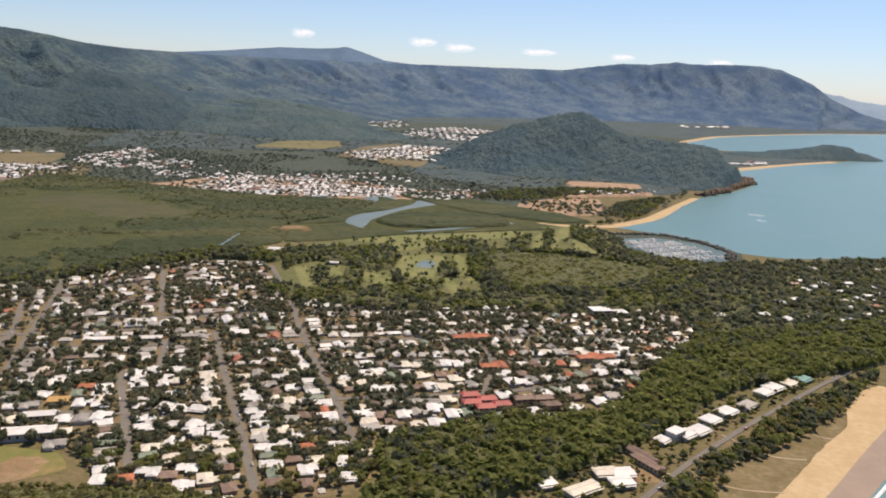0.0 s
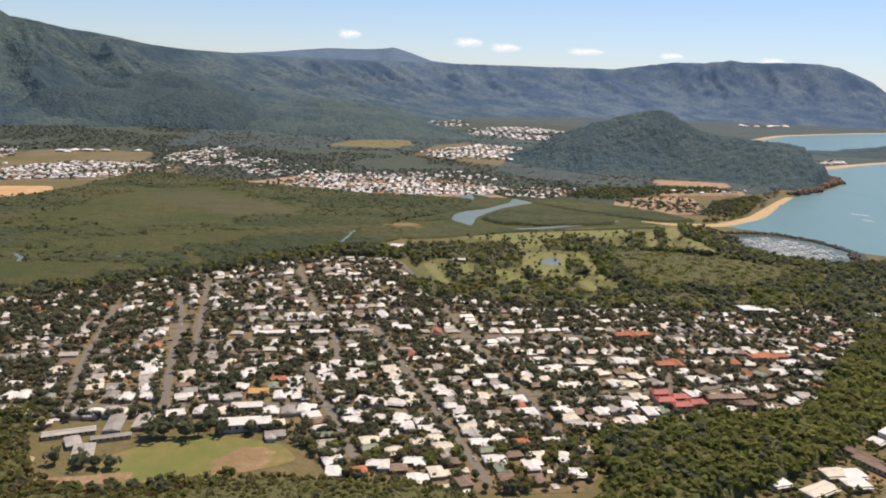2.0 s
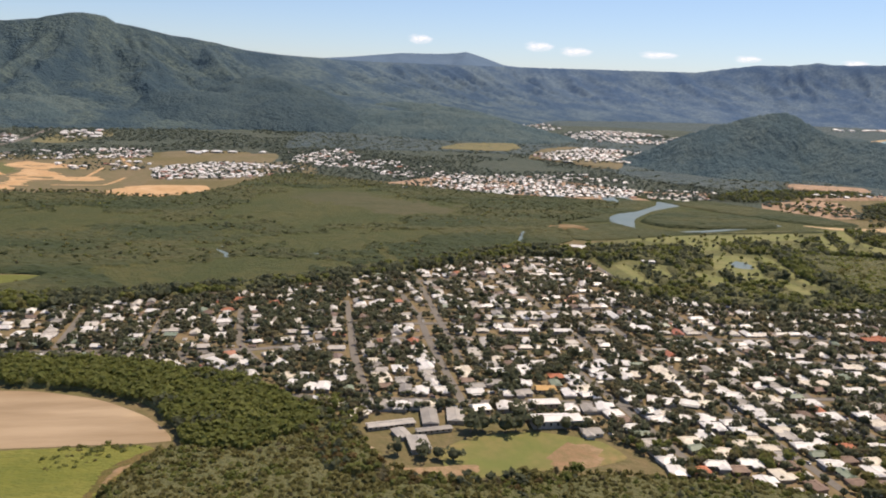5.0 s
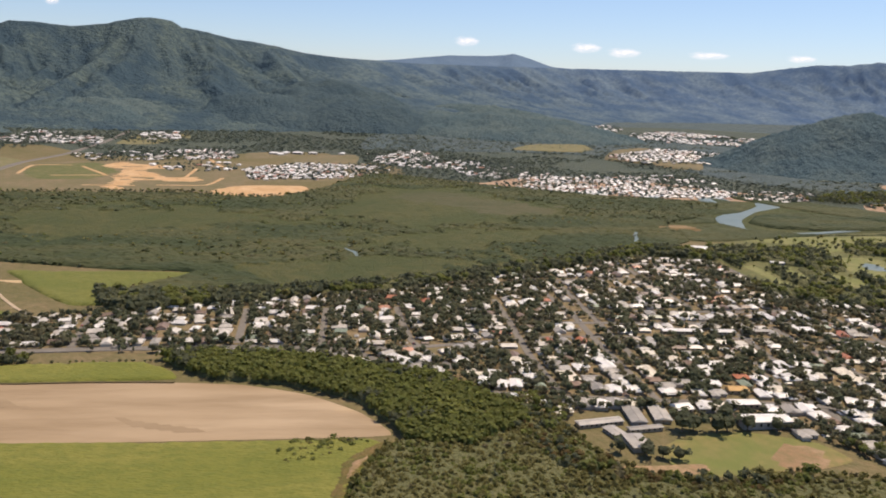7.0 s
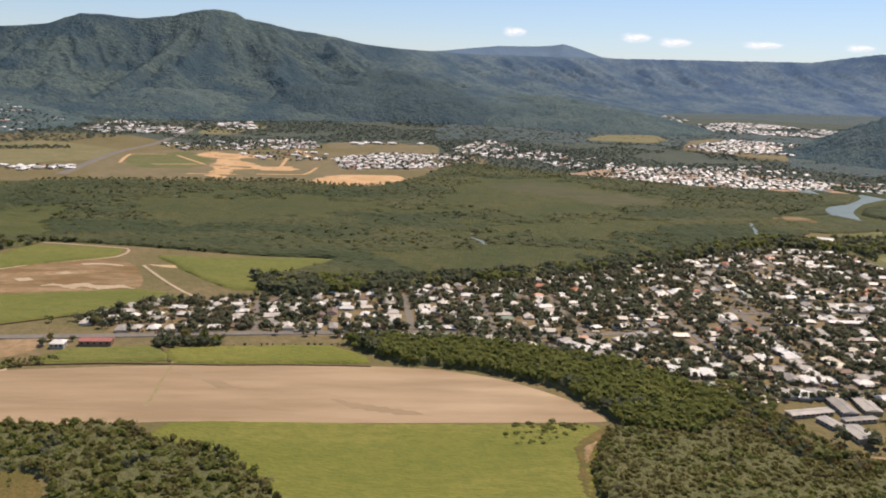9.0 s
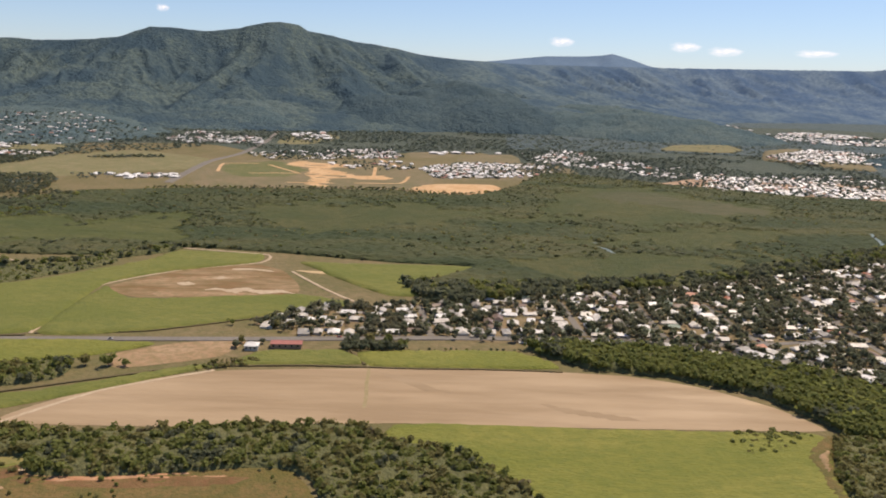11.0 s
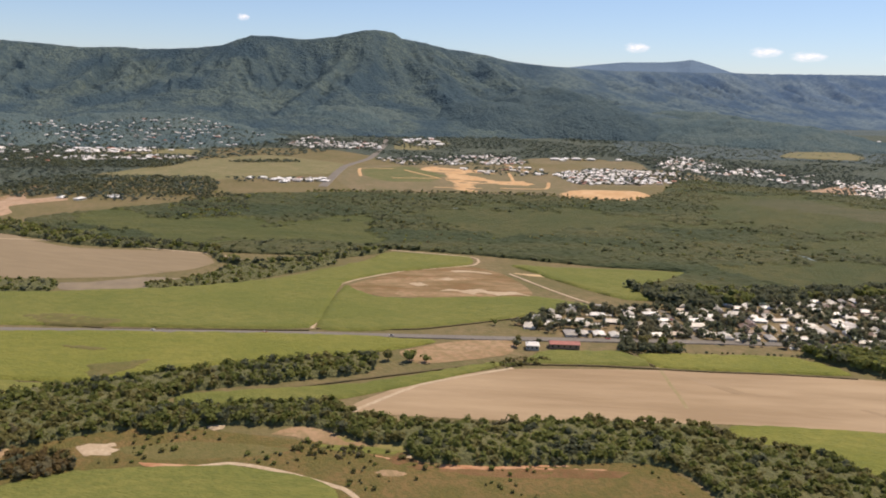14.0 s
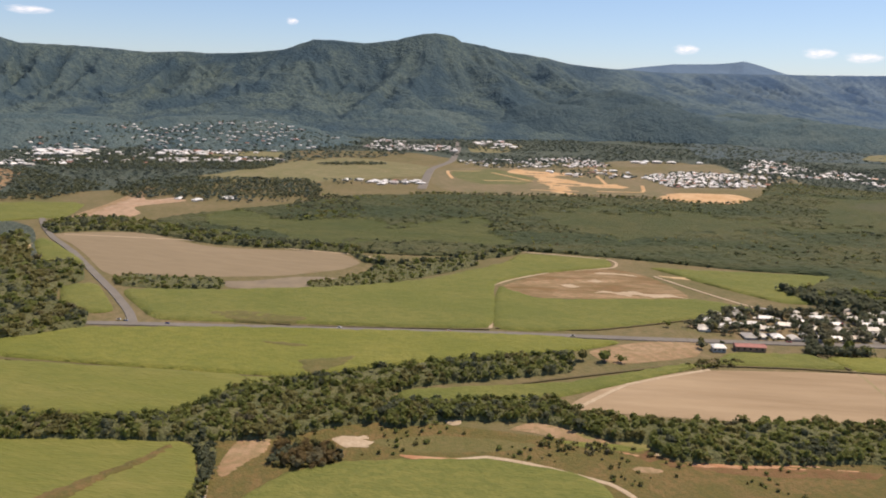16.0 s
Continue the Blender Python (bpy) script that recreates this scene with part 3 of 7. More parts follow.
def polar_relief(name, height, mat, bearings, ranges, label, category, floor=-3.0, centre=(-140.0, -90.0)):
    b, r = np.meshgrid(np.radians(bearings), ranges, indexing="ij")
    xy = np.column_stack([(centre[0] - np.sin(b) * r).ravel(), (centre[1] + np.cos(b) * r).ravel()])
    z = height(xy)
    z = np.where(z < 0.4, floor, z)
    ids = np.arange(b.size).reshape(b.shape)
    q = np.stack([ids[:-1, :-1], ids[:-1, 1:], ids[1:, 1:], ids[1:, :-1]], -1).reshape(-1, 4)
    q = q[(z[q] > 0).any(1)]
    used, q = np.unique(q, return_inverse=True)
    return tagged(mesh_from(name, np.column_stack([xy, z])[used], q.reshape(-1, 4), [mat], smooth=True), label, category, kind="structure")


# painted haze: the range's colour turns paler and bluer with distance
RANGE = haze_along_y("range_forest", M["mountain"], (1.40, 1.44, 1.92), 900, 2200)
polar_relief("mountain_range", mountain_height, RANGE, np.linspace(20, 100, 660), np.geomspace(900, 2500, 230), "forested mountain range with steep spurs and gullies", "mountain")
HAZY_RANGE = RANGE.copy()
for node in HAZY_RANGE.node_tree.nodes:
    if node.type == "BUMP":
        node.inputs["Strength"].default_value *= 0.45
polar_relief("mountain_range", lambda xy: mountain_height(xy, FAR_CREST, ()), HAZY_RANGE, np.linspace(-14, 62, 620), np.geomspace(1000, 3700, 190), "forested range running to the sea, blue haze in its colour", "mountain")
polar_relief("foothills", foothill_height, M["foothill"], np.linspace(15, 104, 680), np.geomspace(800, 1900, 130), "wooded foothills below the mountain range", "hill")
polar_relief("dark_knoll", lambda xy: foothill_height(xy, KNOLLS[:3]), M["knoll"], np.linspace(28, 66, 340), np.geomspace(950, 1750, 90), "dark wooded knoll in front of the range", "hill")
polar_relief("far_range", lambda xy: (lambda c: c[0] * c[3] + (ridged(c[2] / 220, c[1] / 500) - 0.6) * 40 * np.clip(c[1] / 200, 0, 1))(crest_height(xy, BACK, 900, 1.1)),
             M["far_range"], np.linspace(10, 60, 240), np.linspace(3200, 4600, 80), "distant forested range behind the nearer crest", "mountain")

EARL = [(-424, 768, 2), (-405, 772, 9), (-388, 775, 18), (-354, 781, 34), (-330, 790, 45), (-309, 811, 52), (-289, 832, 58), (-275, 843, 61), (-265, 850, 58.5), (-256, 850, 54),
        (-241, 850, 46), (-226, 848, 40.5), (-205, 844, 38), (-172, 837, 36.5), (-145, 830, 36), (-124, 833, 33), (-116, 836, 20)]


def hill_height(xy):
    top, gap, along, fall = crest_height(xy, EARL, 135, 1.1)
    knob = fbm(xy[:, 0] / 24, xy[:, 1] / 24, 3) - 0.5
    fall = np.clip(1 - np.maximum(gap - 4, 0) / (22 + 1.8 * top), 0, 1) ** 1.1
    return top * fall + fall * (ridged(along / 45, gap / 90) - 0.6) * 18 * np.clip(gap / 40, 0, 1) + fall * knob * 12 * np.clip(gap / 25, 0, 1) - 1.9 * np.maximum(xy[:, 0] + 105, 0) + np.clip(fall * 8, 0, 1) * (ridged(xy[:, 0] / 6.5, xy[:, 1] / 6.5, 2) - 0.5) * 4


def islet_height(xy):
    top, gap, along, fall = crest_height(xy, [(-135, 1285, 3), (-98, 1322, 8), (-66, 1342, 13), (-40, 1362, 18.5), (-20, 1378, 19), (-10, 1387, 10)], 36, 0.8)
    return top * fall + (fall > 0.02) * (fbm(xy[:, 0] / 12, xy[:, 1] / 12, 3) - 0.5) * 5


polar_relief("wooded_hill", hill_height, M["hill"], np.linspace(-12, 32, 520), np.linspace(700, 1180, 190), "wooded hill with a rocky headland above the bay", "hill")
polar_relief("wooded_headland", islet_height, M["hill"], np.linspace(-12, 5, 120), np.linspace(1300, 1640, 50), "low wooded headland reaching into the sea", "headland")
# Haze is painted as pale blue; the added right end covers the sea's edge.
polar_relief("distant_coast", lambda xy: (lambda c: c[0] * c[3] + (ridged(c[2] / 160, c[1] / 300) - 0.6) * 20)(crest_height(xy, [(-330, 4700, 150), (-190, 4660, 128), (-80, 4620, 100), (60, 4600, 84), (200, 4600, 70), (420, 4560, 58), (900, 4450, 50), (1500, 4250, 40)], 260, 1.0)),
             material("hazy_forest", [(0.24, 0.33, 0.42), (0.27, 0.36, 0.45)], (120,)), np.linspace(-26, 6, 140), np.linspace(4080, 4960, 40), "mountains of a distant coast, coloured pale blue for haze", "mountain")

# ---- fields ----
FIELDS = [
    ("ploughed_field", "plough", 0.05, 0, 4, [(-350, -83), (-354, -68), (-352, -54), (-347, -36), (-322, -5), (-295, 23), (-273, 41), (-256, 48), (-239, 49), (-226, 45), (-242, 28), (-267, 3), (-293, -22), (-320, -54)], "bare ploughed field of pale brown soil", "field"),
    ("cane_field", "cane", 0.65, 0.12, 1.5, [(-292, -22), (-267, 2), (-241, 27), (-228, 40), (-224, 40), (-219, 28), (-210, 12), (-200, -10), (-230, -40), (-262, -40), (-285, -34)], "bright green sugar cane beside bare soil", "cane field"),
    ("cane_field", "cane_young", 0.6, 0.1, 1.5, [(-346, -29), (-350, -18), (-336, -1), (-325, -4)], "green cane strip next to a farm shed", "cane field"),
    ("cane_field", "cane", 0.6, 0.1, 1.5, [(-332, 1), (-318, 18.5), (-303, 33.5), (-288, 32), (-321, -3)], "bright cane strip along a drain", "cane field"),
    ("cane_field", "cane_young", 0.7, 0.15, 2.0, [(-508, -131), (-489, -103), (-469, -63), (-463, -32), (-468, 8), (-475, 26), (-448, 48), (-438, 38), (-446, 7), (-443, -20), (-406, -57), (-444, -105), (-468, -133), (-484, -134)], "wide green cane field beside the highway", "cane field"),
    ("cane_field", "cane_young", 0.65, 0.12, 1.8, [(-440, -21), (-419, -20), (-389, 23), (-368, 29), (-377, -6), (-386, -33), (-404, -56)], "green cane in front of a fallow patch", "cane field"),
    ("fallow_field", "fallow", 0.05, 0, 4, [(-440, -19), (-446, 14), (-438, 36), (-420, 39), (-391, 24), (-420, -18)], "fallow field with pale bare streaks", "field"),
    ("cane_field", "cane_young", 0.65, 0.12, 1.8, [(-428, 52), (-414, 64), (-392, 86), (-372, 104), (-362, 99), (-359, 84), (-349, 75), (-350, 70), (-368, 46), (-405, 48), (-412, 50)], "green cane field against the mangroves", "cane field"),
    ("cane_field", "cane", 0.65, 0.15, 1.8, [(-476, -180), (-471, -152), (-440, -108), (-401, -61), (-374, -35), (-377, -55), (-390, -84), (-398, -107), (-405, -126), (-459, -177)], "long green cane field along the highway", "cane field"),
    ("cane_field", "cane_dry", 0.65, 0.15, 1.8, [(-462, -186), (-455, -177), (-405, -128), (-401, -142), (-399, -155), (-409, -171), (-426, -186)], "yellow-green cane field by the tree line", "cane field"),
    ("bare_patch", "dirt", 0.05, 0, 3, [(-374, -49), (-371, -31), (-361, -15), (-354, -28), (-363, -51)], "brown bare ground beside the shed", "ground"),
    ("cane_field", "cane_young", 0.5, 0.1, 1.5, [(-381, -107), (-362, -72), (-353, -37), (-349, -36), (-356, -79), (-366, -96), (-374, -110)], "narrow green cane field between tree lines", "cane field"),
    ("scrubland", "scrub", 0.06, 0.05, 1.5, [(-362, -170), (-383, -152), (-372, -124), (-359, -110), (-326, -84), (-294, -50), (-270, -62), (-300, -120), (-330, -160)], "rough scrubland of brown grass and red earth", "scrubland"),
    ("cane_field", "cane_young", 0.5, 0.1, 1.5, [(-352, -170), (-361, -149), (-358.5, -137), (-344, -115), (-331, -106), (-323, -104), (-310, -115), (-330, -160)], "green cane field with a curved edge", "cane field"),
    ("cane_field", "cane_dry", 0.5, 0.15, 1.5, [(-410, -192), (-384, -158), (-373, -160), (-362, -165), (-350, -185), (-385, -210)], "yellowing cane field with bare lanes", "cane field"),
    ("bare_field", "grey_soil", 0.05, 0, 5, [(-624, -126), (-624, -118), (-617, -102), (-606, -90), (-583, -85), (-560, -77), (-547, -65), (-532, -48), (-519, -38), (-500, -41), (-494, -53), (-495, -64), (-497, -77), (-504, -90), (-515, -107), (-525, -114), (-529, -126), (-540, -129), (-574, -126), (-600, -125)], "bare grey-brown field edged with trees", "field"),
    ("cleared_pit", "orange", 0.12, 0.2, 5, [(-562, 242), (-566, 272), (-540, 303), (-520, 291), (-510, 270), (-520, 245), (-529, 219), (-540, 222)], "cleared pit of orange sand", "ground"),
    ("cleared_earth", "orange", 0.12, 0.2, 6, [(-732, 256), (-742, 284), (-720, 286), (-698, 299), (-668, 292), (-690, 270), (-650, 262), (-632, 258), (-622, 274), (-600, 266), (-606, 248), (-632, 232), (-600, 204), (-592, 192), (-612, 190), (-640, 214), (-662, 226), (-690, 250)], "orange earthworks of a new estate", "ground"),
    ("cleared_estate", "estate", 0.08, 0, 8, [(-702, 154), (-772, 216), (-755, 309), (-685, 363), (-575, 280), (-540, 226), (-569, 177), (-603, 151), (-640, 130)], "brown cleared land with graded streets", "ground"),
    ("pasture", "pale", 0.08, 0, 8, [(-798, 8), (-867, 106), (-900, 205), (-795, 225), (-744, 174), (-742, 79)], "pale dry pasture on the plain", "pasture"),
    ("pasture", "pale", 0.08, 0, 8, [(-976, 175), (-1050, 84), (-977, 57), (-876, 110)], "pale dry pasture below the range", "pasture"),
    ("pasture", "pale", 0.08, 0, 10, [(-640, 790), (-720, 900), (-640, 960), (-560, 880), (-560, 790)], "dry clearing between suburbs", "pasture"),
    ("playing_field", "oval", 0.05, 0, 2, [(-178, 79), (-176, 90), (-166, 101.5), (-152, 106.5), (-144, 102.5), (-149, 93), (-158, 83.5), (-165, 74), (-172, 73)], "school playing field, green with worn brown turf", "field"),
    ("beach", "sand", 0.08, 0, 2, [(-30, 90), (-16, 150), (-4, 182), (2.5, 212), (8.5, 232), (8, 256), (17, 274), (24, 268), (19, 240), (16, 215), (9, 187), (-3, 150), (-17, 90)], "wide sandy beach with soft footworn sand", "beach"),
    ("beach", "sand", 0.12, 0, 4, [(-191, 474), (-165, 480), (-141, 500), (-130, 530), (-125, 556), (-122, 640), (-119, 690), (-113, 690), (-115, 640), (-115, 556), (-120, 530), (-131, 495), (-160, 474)], "sandy spit curving along the bay", "beach"),
    ("beach", "sand", 0.3, 0, 8, [(-290, 1480), (-275, 1742), (-205, 1990), (-102, 2280), (40, 2560), (55, 2560), (-86, 2280), (-188, 1990), (-258, 1742), (-274, 1478)], "long pale beach below the mountains", "beach"),
    ("beach", "sand", 0.3, 0, 5, [(-140, 990), (-85, 1150), (-34, 1275), (-22, 1272), (-73, 1146), (-122, 985)], "sandy beach beside the low headland", "beach"),
    ("dune_scrub", "dune", 0.07, 0.05, 1.5, [(-45, 120), (-30, 162), (-17, 202), (3, 258), (8, 245), (7.5, 230), (-5, 178), (-20, 120)], "sandy dune strip with dry scrub", "dune"),
    ("salt_flat", "fallow", 1.2, 0, 4, [(-293, 345), (-290, 352), (-283, 358), (-272, 360), (-264, 352), (-270, 348), (-276, 349), (-283, 342), (-288, 338)], "pale bare salt flat among the mangroves", "ground"),
    ("cane_field", "cane_young", 0.6, 0.1, 2, [(-504, -152), (-524, -147), (-524, -139), (-520, -136), (-486, -141), (-485, -147), (-496, -152)], "small green cane patch by the side road", "cane field"),
    ("cane_field", "cane_young", 0.6, 0.1, 2, [(-611, -137), (-617, -131), (-559, -130), (-558, -140), (-572, -143)], "narrow green cane patch by the side road", "cane field"),
    ("cane_field", "cane_young", 0.6, 0.1, 4, [(-740, -140), (-728, -105), (-710, -90), (-671, -109), (-672, -124), (-676, -146)], "green cane field beyond the bare field", "cane field"),
    ("bush_ground", "hazed_bush_floor", 0.02, 0, 12, [(-300, 600), (-420, 690), (-560, 600), (-600, 430), (-720, 500), (-790, 300), (-930, 300), (-990, 200), (-900, 140), (-760, 0), (-770, -110), (-720, -160), (-800, -320), (-1100, -300), (-1560, -380), (-1650, 0), (-1500, 400), (-1250, 700), (-1000, 1000), (-760, 1500), (-300, 1600), (-260, 1200), (-280, 800)], "dark bush-covered plain below the mountains", "ground"),
    ("bush_ground", "hazed_bush_floor", 0.03, 0, 10, [(-200, 525), (-310, 515), (-430, 440), (-560, 410), (-600, 430), (-720, 500), (-760, 600), (-600, 720), (-480, 800), (-330, 700), (-220, 620)], "dark bushy ground around far suburbs", "ground"),
    ("bush_ground", "hazed_bush_floor", 0.03, 0, 6, [(-800, -230), (-720, -150), (-652, -130), (-600, -138), (-556, -140), (-505, -158), (-476, -162), (-474, -176), (-520, -220), (-640, -300)], "dark leafy ground under bushland", "ground"),
    ("worn_turf", "dirt", 0.056, 0, 2, [(-160, 92), (-158, 101), (-153, 104.5), (-148.5, 102), (-147, 96), (-154, 87)], "worn brown half of the playing field", "ground"),
    ("red_bank", "red_earth", 0.075, 0.03, 0.8, [(-331, -91.6), (-325, -87.5), (-312, -76.4), (-298, -60.6), (-297, -61.4), (-305, -70), (-312, -78.3), (-319, -84), (-326, -90)], "red eroded earth along the woodland edge", "ground"),
    ("sand_patch", "track", 0.075, 0, 1.2, [(-369.5, -133), (-367.5, -129.5), (-365, -126.8), (-361.8, -127.2), (-361, -130), (-363, -133.5), (-366, -135)], "pale bare sand patch in the scrub", "ground"),
    ("bare_streak", "track", 0.062, 0, 1.2, [(-430, 10), (-428, 13), (-429, 19), (-425, 18), (-423, 20), (-423, 15), (-426, 13)], "pale bare streak on fallow soil", "ground"),
    ("bare_streak", "track", 0.062, 0, 1.2, [(-416, 1), (-415, 7), (-411, 9), (-409, 15), (-403, 17), (-398, 23), (-391, 23.5), (-395, 20), (-398, 14), (-404, 12), (-404, 8), (-411, 6)], "pale bare streak on fallow soil", "ground"),
    ("bare_streak", "track", 0.062, 0, 1.0, [(-430, -1), (-428, 4), (-423, 4), (-424, 0)], "pale bare streak on fallow soil", "ground"),
    ("bare_streak", "track", 0.062, 0, 0.8, [(-436, 26), (-431, 32), (-424, 36), (-421, 35), (-428, 31), (-433, 25)], "pale bare streak on fallow soil", "ground"),
    ("bare_streak", "dirt", 0.060, 0, 1.2, [(-441, -8), (-436, 6), (-426, 22), (-418, 28), (-420, 20), (-430, 4), (-436, -10)], "reddish bare streak on fallow soil", "ground"),
    ("bare_streak", "dirt", 0.060, 0, 1.2, [(-424, -10), (-414, 0), (-402, 12), (-396, 14), (-406, 2), (-418, -14)], "reddish bare streak on fallow soil", "ground"),
    ("sand_strip", "sand", 0.08, 0, 1.2, [(-418, 43), (-410, 50), (-401, 55), (-403, 51), (-411, 45)], "white sand strip at a field edge", "ground"),
    ("dry_verge", "scrub", 0.70, 0.15, 1.0, [(-224.5, 27), (-225.5, 34), (-225, 42), (-223, 41), (-219.5, 29), (-216, 22), (-211, 14), (-213, 12), (-218.5, 19), (-222, 24)], "brown dry grass at the corner of the cane", "ground"),
    ("bare_patch", "dirt", 0.82, 0.1, 0.8, [(-223, 29), (-222.8, 33), (-221.5, 34), (-220.5, 30), (-218.5, 25), (-219, 23), (-221, 26)], "bare brown patch beside cane", "ground"),
    ("bare_lane", "scrub", 0.66, 0.1, 1.0, [(-384.5, -160.5), (-382, -161), (-378.6, -168.8), (-377, -175.4), (-373.5, -182.5), (-370, -196), (-377, -196), (-379, -183), (-380.6, -175.6), (-382, -169)], "brown bare lane through ripening cane", "track"),
    ("golf_course", "pale_rough", 0.05, 0, 4, [(-252, 308), (-244, 344), (-239, 367), (-179, 448), (-155, 477), (-96, 397), (-125, 379), (-155, 374), (-164, 366), (-123, 301), (-159, 267), (-193, 238)], "golf course rough under scattered trees", "golf course"),
    ("fairway", "fairway", 0.09, 0, 3, [(-244, 344), (-238, 364), (-204, 402), (-176, 440), (-165, 424), (-183, 398), (-177, 373), (-194, 359), (-204, 341), (-216, 354), (-231, 349)], "long pale green fairway beside the mangroves", "fairway"),
    ("fairway", "fairway", 0.09, 0, 3, [(-150, 394), (-145, 398), (-162, 450), (-164, 435)], "narrow pale green fairway", "fairway"),
    ("fairway", "fairway", 0.09, 0, 3, [(-160, 470), (-153, 471), (-142, 436), (-146, 431), (-139, 406), (-142, 404), (-155, 445)], "narrow pale green fairway", "fairway"),
    ("fairway", "fairway", 0.09, 0, 3, [(-141, 435), (-130, 434), (-97, 398), (-104, 388), (-121, 404), (-132, 413)], "pale fairway near the marina", "fairway"),
    ("fairway", "fairway", 0.09, 0, 2, [(-196, 330), (-187, 346), (-177, 346), (-165, 326), (-164, 312), (-157, 292), (-163, 293), (-173, 300), (-182, 304)], "pale fairway around a golf pond", "fairway"),
    ("fairway", "fairway", 0.09, 0, 2, [(-178, 354), (-170, 352), (-142, 310), (-146, 307), (-165, 333)], "straight pale green fairway", "fairway"),
    ("fairway", "fairway", 0.09, 0, 2, [(-159, 309), (-146, 301), (-139, 291), (-143, 286), (-152, 296)], "short pale green fairway", "fairway"),
    ("fairway", "fairway", 0.09, 0, 2, [(-223, 281), (-218, 286), (-201, 265), (-192, 258), (-198, 255), (-211, 267)], "pale fairway close to the houses", "fairway"),
    ("fairway", "fairway", 0.09, 0, 2, [(-209, 289), (-207, 295), (-192, 276), (-196, 273)], "short pale green fairway", "fairway"),
    ("fairway", "fairway", 0.09, 0, 2, [(-194, 294), (-178, 294), (-169, 282), (-176, 276), (-187, 284)], "pale green fairway between trees", "fairway"),
    ("clearing", "clearing", 1.9, 0.1, 4, [(-235, 701), (-176, 733), (-168, 699), (-222, 665)], "reddish cleared strip below the wooded hill", "ground"),
    ("clearing", "clearing", 1.6, 0.1, 3, [(-207, 614), (-191, 654), (-154, 684), (-150, 669), (-182, 627), (-202, 601)], "pale cleared strip with small buildings", "ground"),
    ("clearing", "clearing", 0.25, 0.1, 3, [(-222, 556), (-201, 598), (-178, 614), (-155, 541), (-173, 517), (-205, 508)], "reddish sandy clearing dotted with trees", "ground"),
    ("clearing", "estate", 1.9, 0.1, 5, [(-503, 707), (-550, 826), (-543, 896), (-466, 880), (-384, 678), (-460, 702)], "pale cleared land of a new suburb", "ground"),
    ("clearing", "pale", 1.9, 0.1, 5, [(-623, 705), (-653, 798), (-615, 868), (-564, 803), (-564, 750)], "brown clearing behind the suburbs", "ground"),
    ("red_clearing", "clearing", 0.3, 0.1, 3, [(-670, -100), (-728, -56), (-730, -50), (-706, -56), (-712, -37), (-695, -37), (-688, -69), (-663, -74), (-653, -86), (-659, -95)], "reddish cleared ground beside a bare road", "ground"),
    ("pasture", "pale", 0.09, 0, 8, [(-815, 14), (-833, 89), (-891, 141), (-780, 201), (-737, 171), (-754, 86)], "pale dry pasture between bush stands", "pasture"),
    ("bush_ground", "hazed_far_bush", 0.010, 0, 14, [(-300, 1450), (-285, 1600), (-275, 1742), (-205, 1990), (-102, 2280), (45, 2570), (120, 3000), (-200, 3150), (-700, 2950), (-1100, 2500), (-1450, 2000), (-1350, 1300), (-700, 1400)], "dark bush-covered flats below the far range", "ground"),
    ("bush_ground", "hazed_far_bush", 0.05, 0, 8, [(-300, 800), (-140, 800), (-116, 880), (-140, 990), (-85, 1150), (-34, 1275), (0, 1380), (-20, 1500), (-100, 1410), (-170, 1295), (-240, 1395), (-300, 1450)], "dark bush on the neck of the headland", "ground"),
    ("bush_ground", "hazed_bush_floor", 0.04, 0, 5, [(-131, 462), (-104, 492), (-70, 488), (-50, 468), (-46, 430), (-60, 395), (-100, 392), (-118, 415)], "dark leafy ground around the marina", "ground"),
    ("cleared_estate", "estate", 0.07, 0, 6, [(-708, 299), (-704, 336), (-661, 368), (-611, 442), (-568, 426), (-551, 393), (-560, 355), (-586, 288), (-669, 265)], "brown ground of a new estate", "ground"),
    ("marsh_ground", "marsh", 0.03, 0, 6, [(-300, 345), (-296, 500), (-200, 505), (-150, 500), (-160, 474), (-182, 446), (-240, 366), (-255, 330)], "wet marshy ground between the creek and golf course", "ground"),
    ("grass_patch", "cane_young", 0.09, 0, 1.0, [(-340.7, -97), (-335, -91), (-328.5, -85.5), (-327, -87.5), (-331.5, -92), (-338, -98)], "bright green grass patch in the scrub", "ground"),
    ("red_bank", "red_earth", 0.10, 0, 0.8, [(-355.3, -127.5), (-348.5, -120.3), (-343.8, -115.7), (-343.6, -117.4), (-350.7, -125.5)], "thin streak of red earth in the scrub", "ground"),
    ("sand_patch", "track", 0.076, 0, 0.8, [(-361.5, -110.1), (-363.1, -107.8), (-361.7, -106.1), (-358.8, -107.7), (-358.9, -109.9)], "small pale sand patch at the foot of the trees", "ground"),
    ("bare_slope", "dirt", 0.078, 0, 1.0, [(-350.4, -101.7), (-350.7, -97.1), (-348.5, -93.2), (-342.9, -91.1), (-336.3, -89.6), (-332.3, -89.4), (-334.3, -93.2), (-340.4, -96.0), (-346.7, -98.9)], "bare brown slope below the trees", "ground"),
    ("grass_patch", "oval", 0.094, 0, 1.0, [(-341.6, -92.0), (-341.4, -89.3), (-337.2, -89.1), (-336.2, -90.9), (-338.4, -92.8)], "yellow-green grass patch in the scrub", "ground"),
    ("grass_patch", "oval", 0.094, 0, 1.0, [(-332.2, -88.5), (-332.3, -85.6), (-329.8, -83.3), (-327.0, -85.3), (-328.6, -87.8)], "yellow-green grass patch beside the trees", "ground"),
